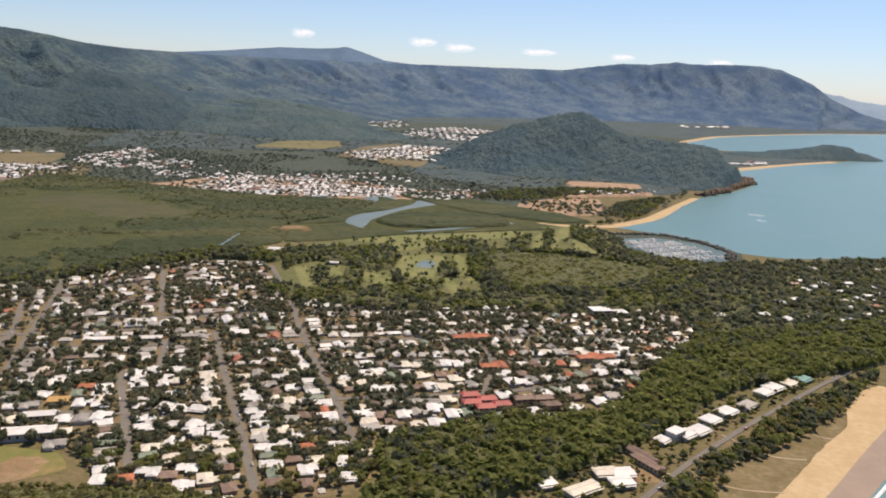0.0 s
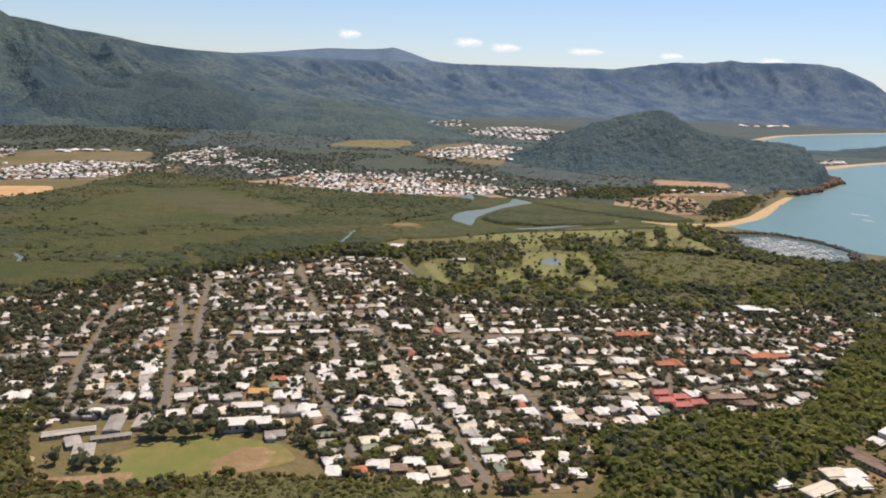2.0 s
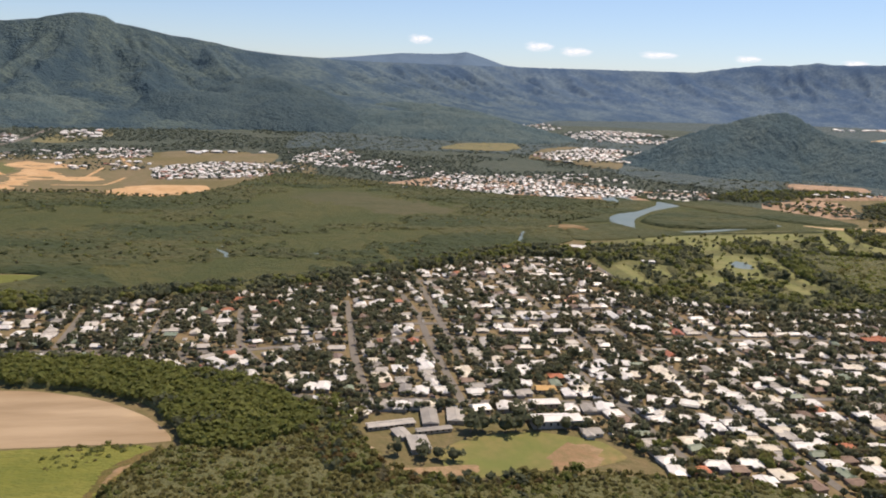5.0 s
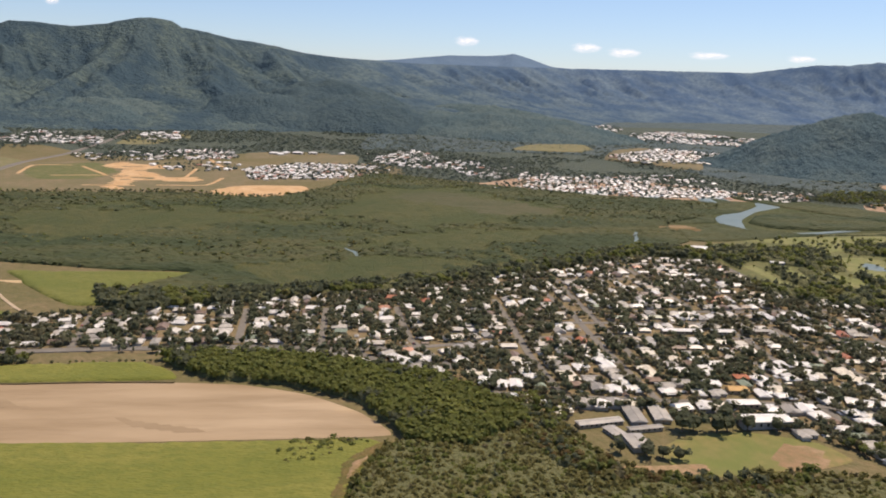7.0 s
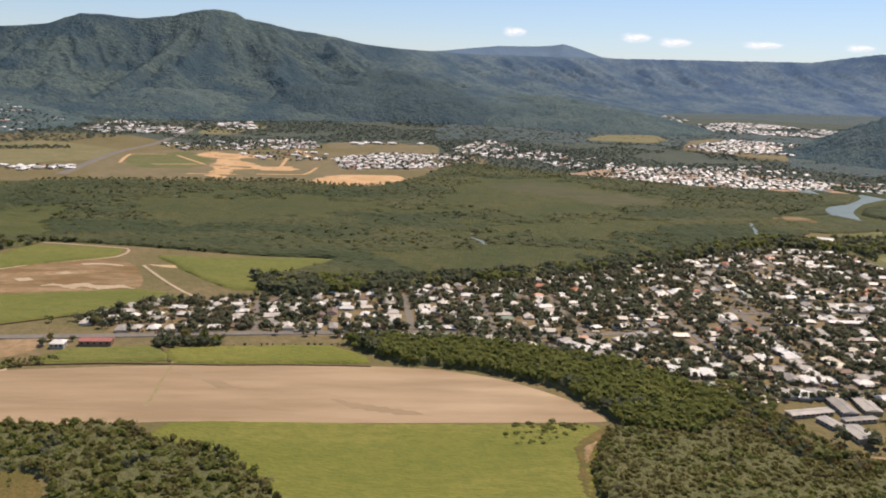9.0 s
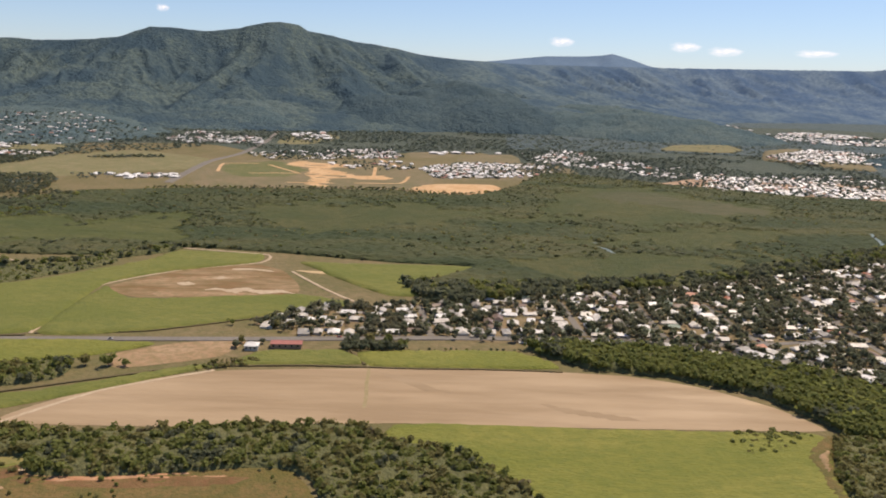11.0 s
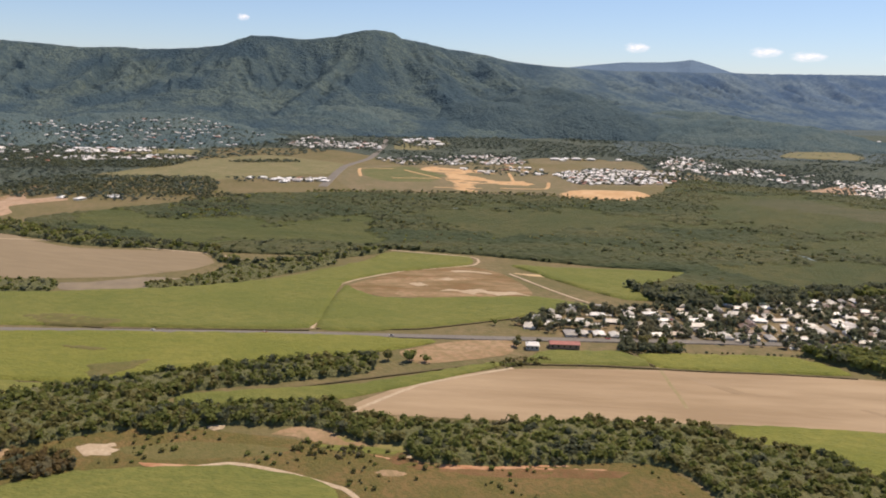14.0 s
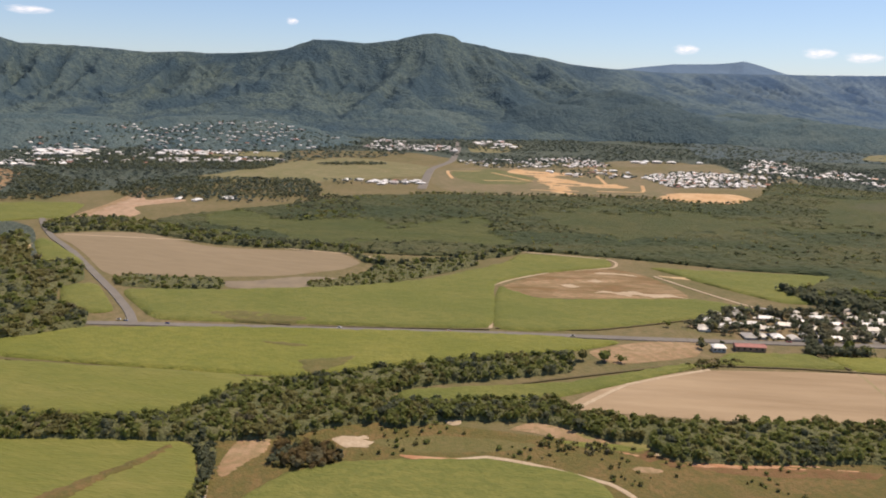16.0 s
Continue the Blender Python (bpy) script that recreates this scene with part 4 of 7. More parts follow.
    ("bare_slope", "rust", 0.080, 0, 1.0, [(-326.4, -91.0), (-327.7, -89.0), (-326.9, -85.1), (-322.3, -85.5), (-318.4, -84.9), (-319.0, -87.6), (-323.2, -89.9)], "rusty red soil at the edge of the trees", "ground"),
    ("bare_slope", "rust", 0.082, 0, 1.2, [(-318.0, -86.4), (-314.7, -80.5), (-307.9, -72.5), (-301.3, -64.1), (-295.2, -58.1), (-292.9, -57.5), (-294.2, -62.3), (-299.6, -68.6), (-305.3, -76.0), (-312.3, -82.3)], "rusty brown soil with thin grass", "ground"),
    ("sand_patch", "track", 0.104, 0, 0.4, [(-325.1, -87.0), (-325.9, -85.7), (-324.6, -85.3), (-323.9, -86.2)], "bright sand spot on rusty soil", "ground"),
    ("bare_slope", "dirt", 0.084, 0, 0.8, [(-324.6, -95.5), (-323.9, -93.0), (-320.6, -90.2), (-319.3, -91.6), (-321.5, -94.4)], "pale bare patch in the scrub", "ground"),
    ("red_bank", "red_earth", 0.10, 0, 0.8, [(-319.5, -84.8), (-316.4, -80.6), (-312.5, -76.9), (-307.5, -70.0), (-303.5, -64.9), (-301.6, -63.7), (-306.7, -70.7), (-311.3, -77.8), (-314.7, -81.8), (-317.7, -84.8)], "reddish bare bank along the foot of the trees", "ground"),
    ("grass_patch", "fairway_dry", 0.085, 0, 1.0, [(-363.7, -128.5), (-357, -115), (-346.8, -105.4), (-341, -101.6), (-344, -111), (-354.6, -125.3)], "olive grass patch in the scrub", "ground"),
    ("bare_patch", "dirt", 0.10, 0, 0.8, [(-379, -149.5), (-376, -143.5), (-371, -147), (-368.5, -153), (-366, -158.5), (-370.4, -157.5)], "brown bare ground beside a tree line", "ground"),
    ("dry_streak", "fairway_dry", 0.72, 0.12, 1.0, [(-466.1, -120.1), (-461.7, -109.5), (-450.3, -101.8), (-441.3, -95.1), (-441.9, -104.0), (-453.4, -116.4)], "brown dry streak in green cane", "field"),
    ("dry_streak", "fairway_dry", 0.72, 0.12, 1.0, [(-407.5, -120.6), (-408.4, -109.2), (-406.1, -103.0), (-401.9, -109.5), (-400.8, -119.4)], "brown dry streak in green cane", "field"),
    ("dry_streak", "fairway_dry", 0.72, 0.12, 1.0, [(-432.9, -120.0), (-425.4, -112.0), (-418.9, -108.6), (-422.4, -115.0)], "brown dry streak in green cane", "field"),
    ("dry_streak", "fairway_dry", 0.72, 0.12, 1.0, [(-412.3, -118.6), (-407.9, -107.9), (-404.1, -108.5), (-404.8, -118.0)], "brown dry streak in green cane", "field"),
    ("bare_yard", "dirt", 0.06, 0, 1.2, [(-42, 172), (-36, 174.5), (-30, 176.5), (-27, 172), (-33, 168.5), (-40, 168.5)], "bare brown yard beside the motel", "ground"),
    ("damp_streak", "dark_soil", 0.056, 0, 1.5, [(-320.5, -5.1), (-312.7, -1.2), (-301.5, -0.6), (-294.3, 0.4), (-300.5, -4.5), (-312.7, -6.1)], "darker streak on ploughed soil", "field"),
    ("damp_streak", "dark_soil", 0.056, 0, 1.5, [(-279.3, 10.0), (-270.4, 13.8), (-262.1, 18.1), (-253.6, 20.9), (-258.8, 15.6), (-268.8, 10.0), (-275.8, 8.3)], "darker streak on ploughed soil", "field"),
    ("sand_strip", "sand", 0.08, 0, 1.5, [(-585, -149), (-598, -144), (-609, -138), (-594, -142), (-572, -146), (-580, -147)], "pale sandy track end beside bush", "ground"),
    ("bare_field", "dirt", 0.09, 0, 4, [(-940, -112), (-926, -86), (-894, -85), (-813, -111), (-775, -127)], "brown bare strip on the plain", "field"),
    ("bare_patch", "dirt", 0.09, 0, 1.2, [(-182, 65), (-175, 72), (-168, 79), (-166, 76), (-170, 71), (-177, 64)], "bare brown ground at the woodland edge", "ground"),
    ("grass_patch", "pale_rough", 0.10, 0, 5, [(-719, 188), (-757, 219), (-750, 266), (-683, 248), (-656, 210), (-675, 177)], "olive grass on the graded estate", "ground"),
    ("grass_patch", "estate", 0.10, 0, 5, [(-703, 445), (-683, 506), (-625, 446), (-643, 389)], "dry grass block between new houses", "ground"),
    ("grass_patch", "estate", 0.10, 0, 5, [(-754, 424), (-741, 473), (-697, 433), (-709, 390)], "dry grass block beside long sheds", "ground"),
    ("clearing", "pale", 0.12, 0, 6, [(-1020, 470), (-1020, 535), (-930, 480), (-880, 400), (-905, 370)], "pale cleared ground with large sheds", "ground"),
    ("cleared_estate", "estate", 0.06, 0, 6, [(-660, 335), (-664, 405), (-608, 468), (-548, 430), (-534, 387), (-552, 325), (-587, 284)], "brown ground of a dense estate", "ground"),
    ("cleared_estate", "clearing", 0.06, 0, 6, [(-470, 420), (-468, 505), (-400, 550), (-300, 552), (-268, 590), (-255, 520), (-290, 500), (-354, 450), (-400, 432)], "brown bare ground of the waterfront suburb", "ground"),
    ("sandy_yard", "track", 0.045, 0, 1.2, [(-196, 70), (-190, 71), (-187, 66), (-190, 63), (-195, 66)], "bare sandy yard beside the school", "ground"),
]
for name, mat, h, bumps, step, corners, label, category in FIELDS:
    sheet(name, corners, M[mat], step, h, rough_amount=bumps, rough_size=1.6, shoulder=0.4 if h > 0.3 else 0, label=label, category=category)

# ---- roads and water ----
HIGHWAY = [(-640, -340), (-513, -197), (-468, -141), (-440, -107), (-401, -60), (-361, -15), (-326, 26), (-294, 60), (-271, 79), (-258, 95)]
ribbon("road", HIGHWAY, 3.0, M["asphalt"], 0.25, "two-lane sealed highway through cane fields")
ribbon("road", [(-720, -112), (-675, -120), (-646, -125), (-617, -128), (-578, -129), (-542, -132), (-505, -135), (-481, -138), (-468, -141)], 2.6, M["asphalt"], 0.24, "sealed side road joining the highway")
STREETS = [
    [(-233, 277), (-191, 238), (-154, 201), (-118, 167.5), (-97, 147)],
    [(-186, 192), (-160, 168), (-129, 141), (-103.5, 118)],
    [(-192, 176), (-175, 157), (-180, 148), (-154, 127), (-133, 110)],
    [(-243, 158), (-223, 137), (-189, 104.5)],
    [(-291, 121), (-264, 97), (-240, 87)],
    [(-307, 103), (-279, 74)],
    [(-325, 84), (-299, 60)],
    [(-353, 45), (-329, 26)],
    [(-272, 153), (-253, 134), (-232, 112), (-210, 92)],
    [(-263, 174), (-244, 158)],
    [(-283, 205), (-258, 182), (-205, 128)],
    [(-263, 240), (-215, 195)],
    [(-258, 95), (-232, 133), (-184, 176.5), (-154, 201)],
    [(-271, 79), (-232, 75), (-189, 105), (-160, 128), (-129, 141)],
    [(-253, 134), (-232, 153), (-206, 178), (-170, 213)],
    [(-244, 158), (-226, 178), (-200, 202), (-180, 226)],
    [(-281, 180), (-262, 205), (-238, 232), (-220, 250)],
    [(-154, 201), (-110, 238), (-60, 275)],
    [(-180, 226), (-130, 262), (-70, 305)],
    [(-118, 167.5), (-85, 195), (-55, 230)],
    [(-139, 187), (-95, 222), (-55, 250)],
    [(-110, 238), (-95, 222), (-85, 195)],
    [(-31, 159), (-25, 185), (-15, 218), (0, 261), (11, 290), (20, 350)],
]
for k, line in enumerate(STREETS):
    ribbon("street", line, 1.5 if k == 22 else 2.1, M["asphalt"], 0.070 + 0.006 * k, "sealed suburban street with dusty verges", "street")
for line in ([(-381, -154), (-371, -159), (-361, -164), (-345, -175)], [(-418, 41), (-405, 38), (-391, 35), (-378, 33), (-365, 32)], [(-385, -157), (-410, -192)], [(-349, -84), (-352, -60), (-346, -34)],
             [(-357, -148), (-344, -114), (-323, -103), (-314, -104)], [(-446, 14), (-443, -21), (-405, -57)], [(-480, 30), (-447, 50), (-437, 40), (-446, 12)], [(-622, -122), (-578, -79), (-516, -36), (-490, -28)]):
    ribbon("farm_track", line, 1.1, M["track"], 0.09, "sandy farm track between fields", "track")
sheet("creek", [(-278, 401), (-280, 424), (-275, 447), (-276, 481), (-282, 500), (-268, 508), (-261, 503), (-268, 455), (-264, 412), (-254, 386), (-264, 384)], creek_mat, 2.5, 0.35, label="tidal creek bending through mangroves", category="creek")
ribbon("creek", [(-269, 400), (-262, 388), (-248, 378), (-233, 382), (-218, 402), (-201, 437), (-190, 462)], 4.0, creek_mat, 0.34, "narrow tidal creek winding along the golf course", "creek")
for corners in ([(-397, 432), (-394, 452), (-383, 466), (-372, 458), (-378, 436)], [(-348, 455), (-350, 472), (-333, 462), (-332, 448)], [(-318, 482), (-318, 513), (-290, 486), (-300, 470)]):
    sheet("canal", corners, creek_mat, 4, 0.6, label="canal water between waterfront houses", category="canal")
sheet("golf_pond", [(-183, 325), (-183, 333), (-176, 333), (-170, 323), (-174, 317), (-179, 317)], creek_mat, 2, 0.13, label="pond on the golf course", category="pond")
INLETS = [[(-352, 222), (-353, 216), (-344, 211), (-336, 202), (-330, 200)], [(-374, 182), (-370, 175), (-362, 173), (-355, 168)], [(-293, 322), (-290, 314), (-284, 303), (-278, 288)], [(-430, 250), (-418, 262), (-404, 258)], [(-560, 120), (-548, 138), (-530, 140)]]
for line in INLETS:
    ribbon("creek", line, 2.0, creek_mat, 0.25, "narrow tidal inlet among mangroves", "creek")
sheet("pond", [(-501, -98), (-496, -89), (-493, -73), (-483, -62), (-478, -67), (-477, -82), (-477, -90), (-486, -96), (-493, -101)], M["mud"], 3, 0.09, label="shallow muddy pond", category="pond")
sheet("marina_basin", [(-126, 448), (-102, 479), (-74, 479), (-54, 459), (-52, 434), (-60, 424), (-80, 421), (-108, 430)], M["basin"], 5, 0.12, label="sheltered marina basin", category="marina")

# dark strips for drains, the shade along cane edges put into their colour
for line in ([(-347, -31), (-333.9, -15.8), (-328.2, -10.2), (-322, -4.4), (-312.4, 4.6), (-302.4, 15.2), (-291.9, 25.2), (-285.9, 30.5)], [(-352, -36), (-364, -71), (-376, -107)], [(-335, 0.6), (-329.2, -1.6), (-323.8, -3.6)], [(-457, -178), (-405, -127.5)], [(-440, -104), (-404, -58.5)], [(-478, -134), (-441, -104)], [(-404, -56), (-385, -31), (-367, 29)]):
    ribbon("drain", line, 0.7, M["drain"], 0.28, "dark drain edge with the cane's shade painted in", "drain")

ribbon("weedy_track", [(-323.2, -2.9), (-318.7, -6.9), (-313.8, -11.8), (-308, -16.9), (-303.4, -21.6)], 0.9, M["weeds"], 0.06, "faint weedy track across ploughed soil", "track")

# ---- closed canopies of the wetland ----
WETLAND = [(-370, 56), (-335, 103), (-302, 158), (-284, 214), (-270, 272), (-262, 320), (-290, 360), (-285, 410), (-300, 470), (-380, 435), (-463, 415), (-560, 400), (-520, 300), (-510, 245), (-560, 215), (-632, 124), (-664, 60), (-650, 15), (-648, -30), (-640, -74), (-600, -72), (-516, -30), (-488, 0), (-478, 34), (-440, 60), (-405, 80), (-378, 100)]
wetland = sheet("mangrove_canopy", WETLAND, M["mangrove"], 1.8, 1.3, rough_amount=1.0, rough_size=3.2, shoulder=2, label="low dense mangrove canopy over the tidal flats", category="mangrove", kind="stuff", smooth=False, channels=INLETS)
MARSHES = [
    # material, outline: open marsh between the mangroves
    (1, [(-481, 281), (-488, 330), (-447, 389), (-401, 376), (-345, 326), (-350, 282), (-380, 245), (-429, 241)]),
    (1, [(-557, 117), (-561, 136), (-528, 162), (-489, 187), (-452, 192), (-439, 166), (-457, 138), (-485, 109), (-515, 105)]),
    (1, [(-393, 192), (-379, 229), (-341, 267), (-317, 272), (-318, 229), (-343, 209), (-369, 189)]),
    (1, [(-524, 170), (-502, 195), (-454, 212), (-433, 244), (-417, 220), (-439, 186), (-469, 159)]),
    (1, [(-369, 119), (-359, 155), (-327, 174), (-308, 212), (-302, 248), (-290, 204), (-296, 169), (-310, 129), (-325, 108), (-346, 110)]),
    (3, [(-608, -66), (-636, -32), (-598, -4), (-563, 21), (-553, 71), (-526, 66), (-505, 28), (-526, -20), (-550, -40), (-578, -60)]),
    (1, [(-483, 328), (-476, 400), (-440, 380), (-424, 311), (-456, 292)]),
    (2, [(-461, 309), (-456, 347), (-430, 364), (-394, 357), (-364, 333), (-376, 300), (-405, 295), (-433, 287)]),
]


def open_marsh(xy):
    """Which vegetation grows at each xy: 0 mangrove, 1 sedge, 2 dry salt marsh, 3 bright reeds. The borders are ragged."""
    stray = np.stack([fbm(xy[:, 0] / 34 + k, xy[:, 1] / 34, 5, 0.6) - 0.5 for k in (0, 50)], 1) * 90
    kind = np.zeros(len(xy), int)
    for k, outline in MARSHES:
        kind[inside(curve_through(outline, True), xy + stray)] = k
    return kind


def grow_marsh(ob):
    n = len(ob.data.vertices)
    co = np.empty(n * 3, np.float32)
    ob.data.vertices.foreach_get("co", co)
    co = co.reshape(-1, 3)
    low = open_marsh(co[:, :2]) > 0
    co[low, 2] = 0.35 + 0.22 * co[low, 2]
    ob.data.vertices.foreach_set("co", co.ravel())
    quads = np.empty(len(ob.data.loops), np.int32)
    ob.data.loops.foreach_get("vertex_index", quads)
    for m in ("marsh", "salt_marsh", "reeds"):
        ob.data.materials.append(M[m])
    ob.data.polygons.foreach_set("material_index", open_marsh(co[quads.reshape(-1, 4)].mean(1)[:, :2]).astype(np.int32))
    ob.data.update()


grow_marsh(wetland)
sheet("mangrove_canopy", [(-262, 322), (-246, 338), (-216, 392), (-182, 432), (-160, 460), (-176, 452), (-184, 436), (-216, 396), (-250, 381), (-268, 386), (-282, 352)], M["mangrove"], 2.0, 0.9, rough_amount=0.6, rough_size=3, shoulder=2, label="low mangroves between the creek and golf course", category="mangrove", kind="stuff", smooth=False)
sheet("mangrove_canopy", [(-290, 362), (-272, 390), (-284, 420), (-275, 442), (-280, 480), (-314, 496), (-300, 470), (-286, 410)], M["mangrove"], 2.0, 1.0, rough_amount=0.6, rough_size=3, shoulder=2, label="mangrove bank along the creek", category="mangrove", kind="stuff", smooth=False)
sheet("mangrove_canopy", [(-262, 492), (-225, 482), (-190, 480), (-165, 484), (-150, 505), (-180, 520), (-240, 530), (-300, 540), (-310, 514)], M["mangrove"], 2.4, 1.2, rough_amount=0.7, rough_size=4, shoulder=2, label="mangroves on the far creek bank", category="mangrove", kind="stuff", smooth=False)
sheet("mangrove_canopy", [(-167, 364), (-128, 386), (-72, 386), (-56, 355), (-90, 318), (-123, 303), (-148, 320)], M["understorey"], 1.8, 2.0, rough_amount=0.9, rough_size=3.5, shoulder=2, label="dense mangrove stand beside the golf course", category="mangrove", kind="stuff", smooth=False)
sheet("mangrove_canopy", [(-262, 440), (-258, 405), (-240, 398), (-215, 415), (-188, 450), (-200, 475), (-240, 470)], M["mangrove"], 2.2, 1.8, rough_amount=0.8, rough_size=4, shoulder=2, label="mangrove island inside the creek bend", category="mangrove", kind="stuff", smooth=False)
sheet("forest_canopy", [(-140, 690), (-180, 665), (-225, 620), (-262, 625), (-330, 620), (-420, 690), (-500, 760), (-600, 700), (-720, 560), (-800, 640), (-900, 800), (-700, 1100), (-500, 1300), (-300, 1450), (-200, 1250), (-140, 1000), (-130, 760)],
      M["hazed_far_bush"], 7, 1.2, rough_amount=0.9, rough_size=9, shoulder=4, label="scattered trees and bush over the plain", category="bush", kind="stuff", smooth=False)
for line in ([(-711, 183), (-757, 216), (-742, 240)], [(-730, 242), (-670, 228)], [(-690, 197), (-668, 229)], [(-602, 226), (-582, 252), (-606, 284)], [(-631, 189), (-608, 214)], [(-616, 252), (-624, 264), (-668, 305)], [(-640, 318), (-690, 340), (-800, 400)]):
    ribbon("earth_road", line, 2.6, M["orange"], 0.16, "graded orange earth road on a new estate", "track")
ribbon("road", [(-1147, 550), (-1050, 470), (-956, 396), (-829, 280), (-775, 212), (-672, 122)], 6, M["asphalt"], 0.2, "straight sealed road across the plain")
ribbon("road", [(-650, -116), (-674, -100), (-702, -77), (-739, -50), (-770, -30)], 7, M["dirt"], 0.2, "wide bare road through bush")

# ---- trees ----
def ball(rounds, bumps, seed):
    """A lumpy ball of quads, of radius about 1."""
    r = np.random.default_rng(seed)
    n = rounds
    u = np.linspace(-1, 1, n + 1)
    verts, quads = [], []
    for axis in range(3):
        for side in (-1, 1):
            a, b = np.meshgrid(u, u, indexing="ij")
            c = np.full(a.shape, side, float)
            p = np.roll(np.stack([a, b, c] if side > 0 else [b, a, c], -1), axis, -1).reshape(-1, 3)
            base = sum(len(v) for v in verts)
            verts.append(p / np.linalg.norm(p, axis=1)[:, None])
            ids = base + np.arange((n + 1) ** 2).reshape(n + 1, n + 1)
            quads.append(np.stack([ids[:-1, :-1], ids[1:, :-1], ids[1:, 1:], ids[:-1, 1:]], -1).reshape(-1, 4))
    v = np.concatenate(verts)
    key, back = np.unique(v.round(4), axis=0, return_inverse=True)
    q = back.ravel()[np.concatenate(quads)]
    ways = r.normal(size=(9, 3))
    lumps = sum(np.sin(key @ w * 2.2 + k) for k, w in enumerate(ways)) / 4
    return key * (1 + bumps * lumps)[:, None], q


def tree_shape(seed, leaves, tall=1.0, wide=0.42, lobes=5, leaf=0.13, core=3, trunk=True):
    """Corners, quads and material numbers (0 leaf, 1 bark) of a tree one metre high."""
    r = np.random.default_rng(seed)
    verts, quads, kinds = [], [], []

    def add(v, q, k):
        quads.append(q + sum(len(x) for x in verts))
        verts.append(v)
        kinds.append(np.full(len(q), k))

    ring = np.linspace(0, 2 * np.pi, 6)[:-1]
    rows = [np.column_stack([np.cos(ring) * w + bend, np.sin(ring) * w, np.full(5, z)]) for w, z, bend in ((0.045, -0.02, 0), (0.028, 0.3, 0.02), (0.012, 0.62, -0.01))]
    a = np.arange(5)
    if trunk:
        add(np.concatenate(rows), np.concatenate([np.stack([a + 5 * k, (a + 1) % 5 + 5 * k, (a + 1) % 5 + 5 * (k + 1), a + 5 * (k + 1)], 1) for k in range(2)]), 1)
    centres = np.column_stack([r.normal(0, wide * 0.42, lobes), r.normal(0, wide * 0.42, lobes), r.uniform(0.42, 0.78, lobes)])
    centres[0] = (0, 0, 0.66)
    sizes = r.uniform(0.42, 0.72, lobes) * wide
    sizes[0] = wide * 0.72
    v, q = ball(core, 0.16, seed)
    full = 0.84 if core > 1 else 0.74
    add(v * (wide * full, wide * full, 0.39 * full) + (0, 0, 0.55), q, 0)
    which = r.integers(0, lobes, leaves)
    way = r.normal(size=(leaves, 3))
    way[:, 2] = np.abs(way[:, 2]) * 1.1 - 0.35
    way /= np.linalg.norm(way, axis=1)[:, None]
    at = centres[which] + way * sizes[which][:, None] * r.uniform(0.75, 1.1, (leaves, 1))
    at[:, 2] = np.clip(at[:, 2], 0.2, 1.0)
    face = way + (0, 0, 0.5) + r.normal(0, 0.4, (leaves, 3))
    face /= np.linalg.norm(face, axis=1)[:, None]
    side = np.cross(face, r.normal(size=(leaves, 3)))
    side /= np.linalg.norm(side, axis=1)[:, None]
    up = np.cross(face, side)
    size = leaf * r.uniform(0.6, 1.25, (leaves, 1))
    corners = np.stack([at + (side * i + up * j) * size * r.uniform(0.7, 1.2, (leaves, 1)) for i, j in ((-1, -0.6), (0.6, -1), (1, 0.6), (-0.6, 1))], 1)
    add(corners.reshape(-1, 3), np.arange(leaves * 4).reshape(-1, 4), 0)
    return np.concatenate(verts) * (1, 1, tall), np.concatenate(quads), np.concatenate(kinds)


NEAR_TREES = [tree_shape(k, 64, lobes=6, core=2, wide=0.40 + 0.05 * (k % 3)) for k in range(5)]
MID_TREES = [tree_shape(20 + k, 26, lobes=5, leaf=0.17, core=2, wide=0.42 + 0.04 * (k % 3)) for k in range(5)]
FAR_TREES = [tree_shape(40 + k, 15, lobes=5, leaf=0.19, core=1, wide=0.46, trunk=False) for k in range(4)]
TINY_TREES = [tree_shape(80 + k, 7, lobes=4, leaf=0.24, core=1, wide=0.5, trunk=False) for k in range(5)]
SLIM_TREES = [tree_shape(100 + k, 28, lobes=5, leaf=0.132, core=1, wide=0.30 + 0.04 * (k % 3), trunk=False) for k in range(8)]
WOOD_TREES = [tree_shape(60 + k, 28, lobes=6, leaf=0.152, core=1, wide=0.36 + 0.05 * (k % 3), trunk=False) for k in range(8)]
LEAVES = [M["leaf_dark"], M["leaf_green"], M["leaf_olive"], M["leaf_grey"]]
TOWN_LEAVES = [M["leaf_dark"], M["leaf_dusty"], M["leaf_dusty"], M["leaf_grey"]]
HAZED_LEAVES = [M["leaf_haze_dark"], M["leaf_haze"], M["leaf_haze"], M["leaf_olive"]]          # far-plain trees, blue haze painted into their leaf colour


def spread(corners, spacing, seed, jitter=0.85, soft=True):
    """Uneven points inside an outline."""
    poly = curve_through(corners, True) if soft else np.array(corners, float)
    r = np.random.default_rng(seed)
    low, high = poly.min(0), poly.max(0)
    gx, gy = np.meshgrid(np.arange(low[0], high[0], spacing), np.arange(low[1], high[1], spacing * 0.87), indexing="ij")
    gx = gx + (np.arange(gx.shape[1]) % 2) * spacing / 2
    xy = np.stack([gx.ravel(), gy.ravel()], 1) + (r.random((gx.size, 2)) - 0.5) * spacing * jitter
    return xy[inside(poly, xy)]


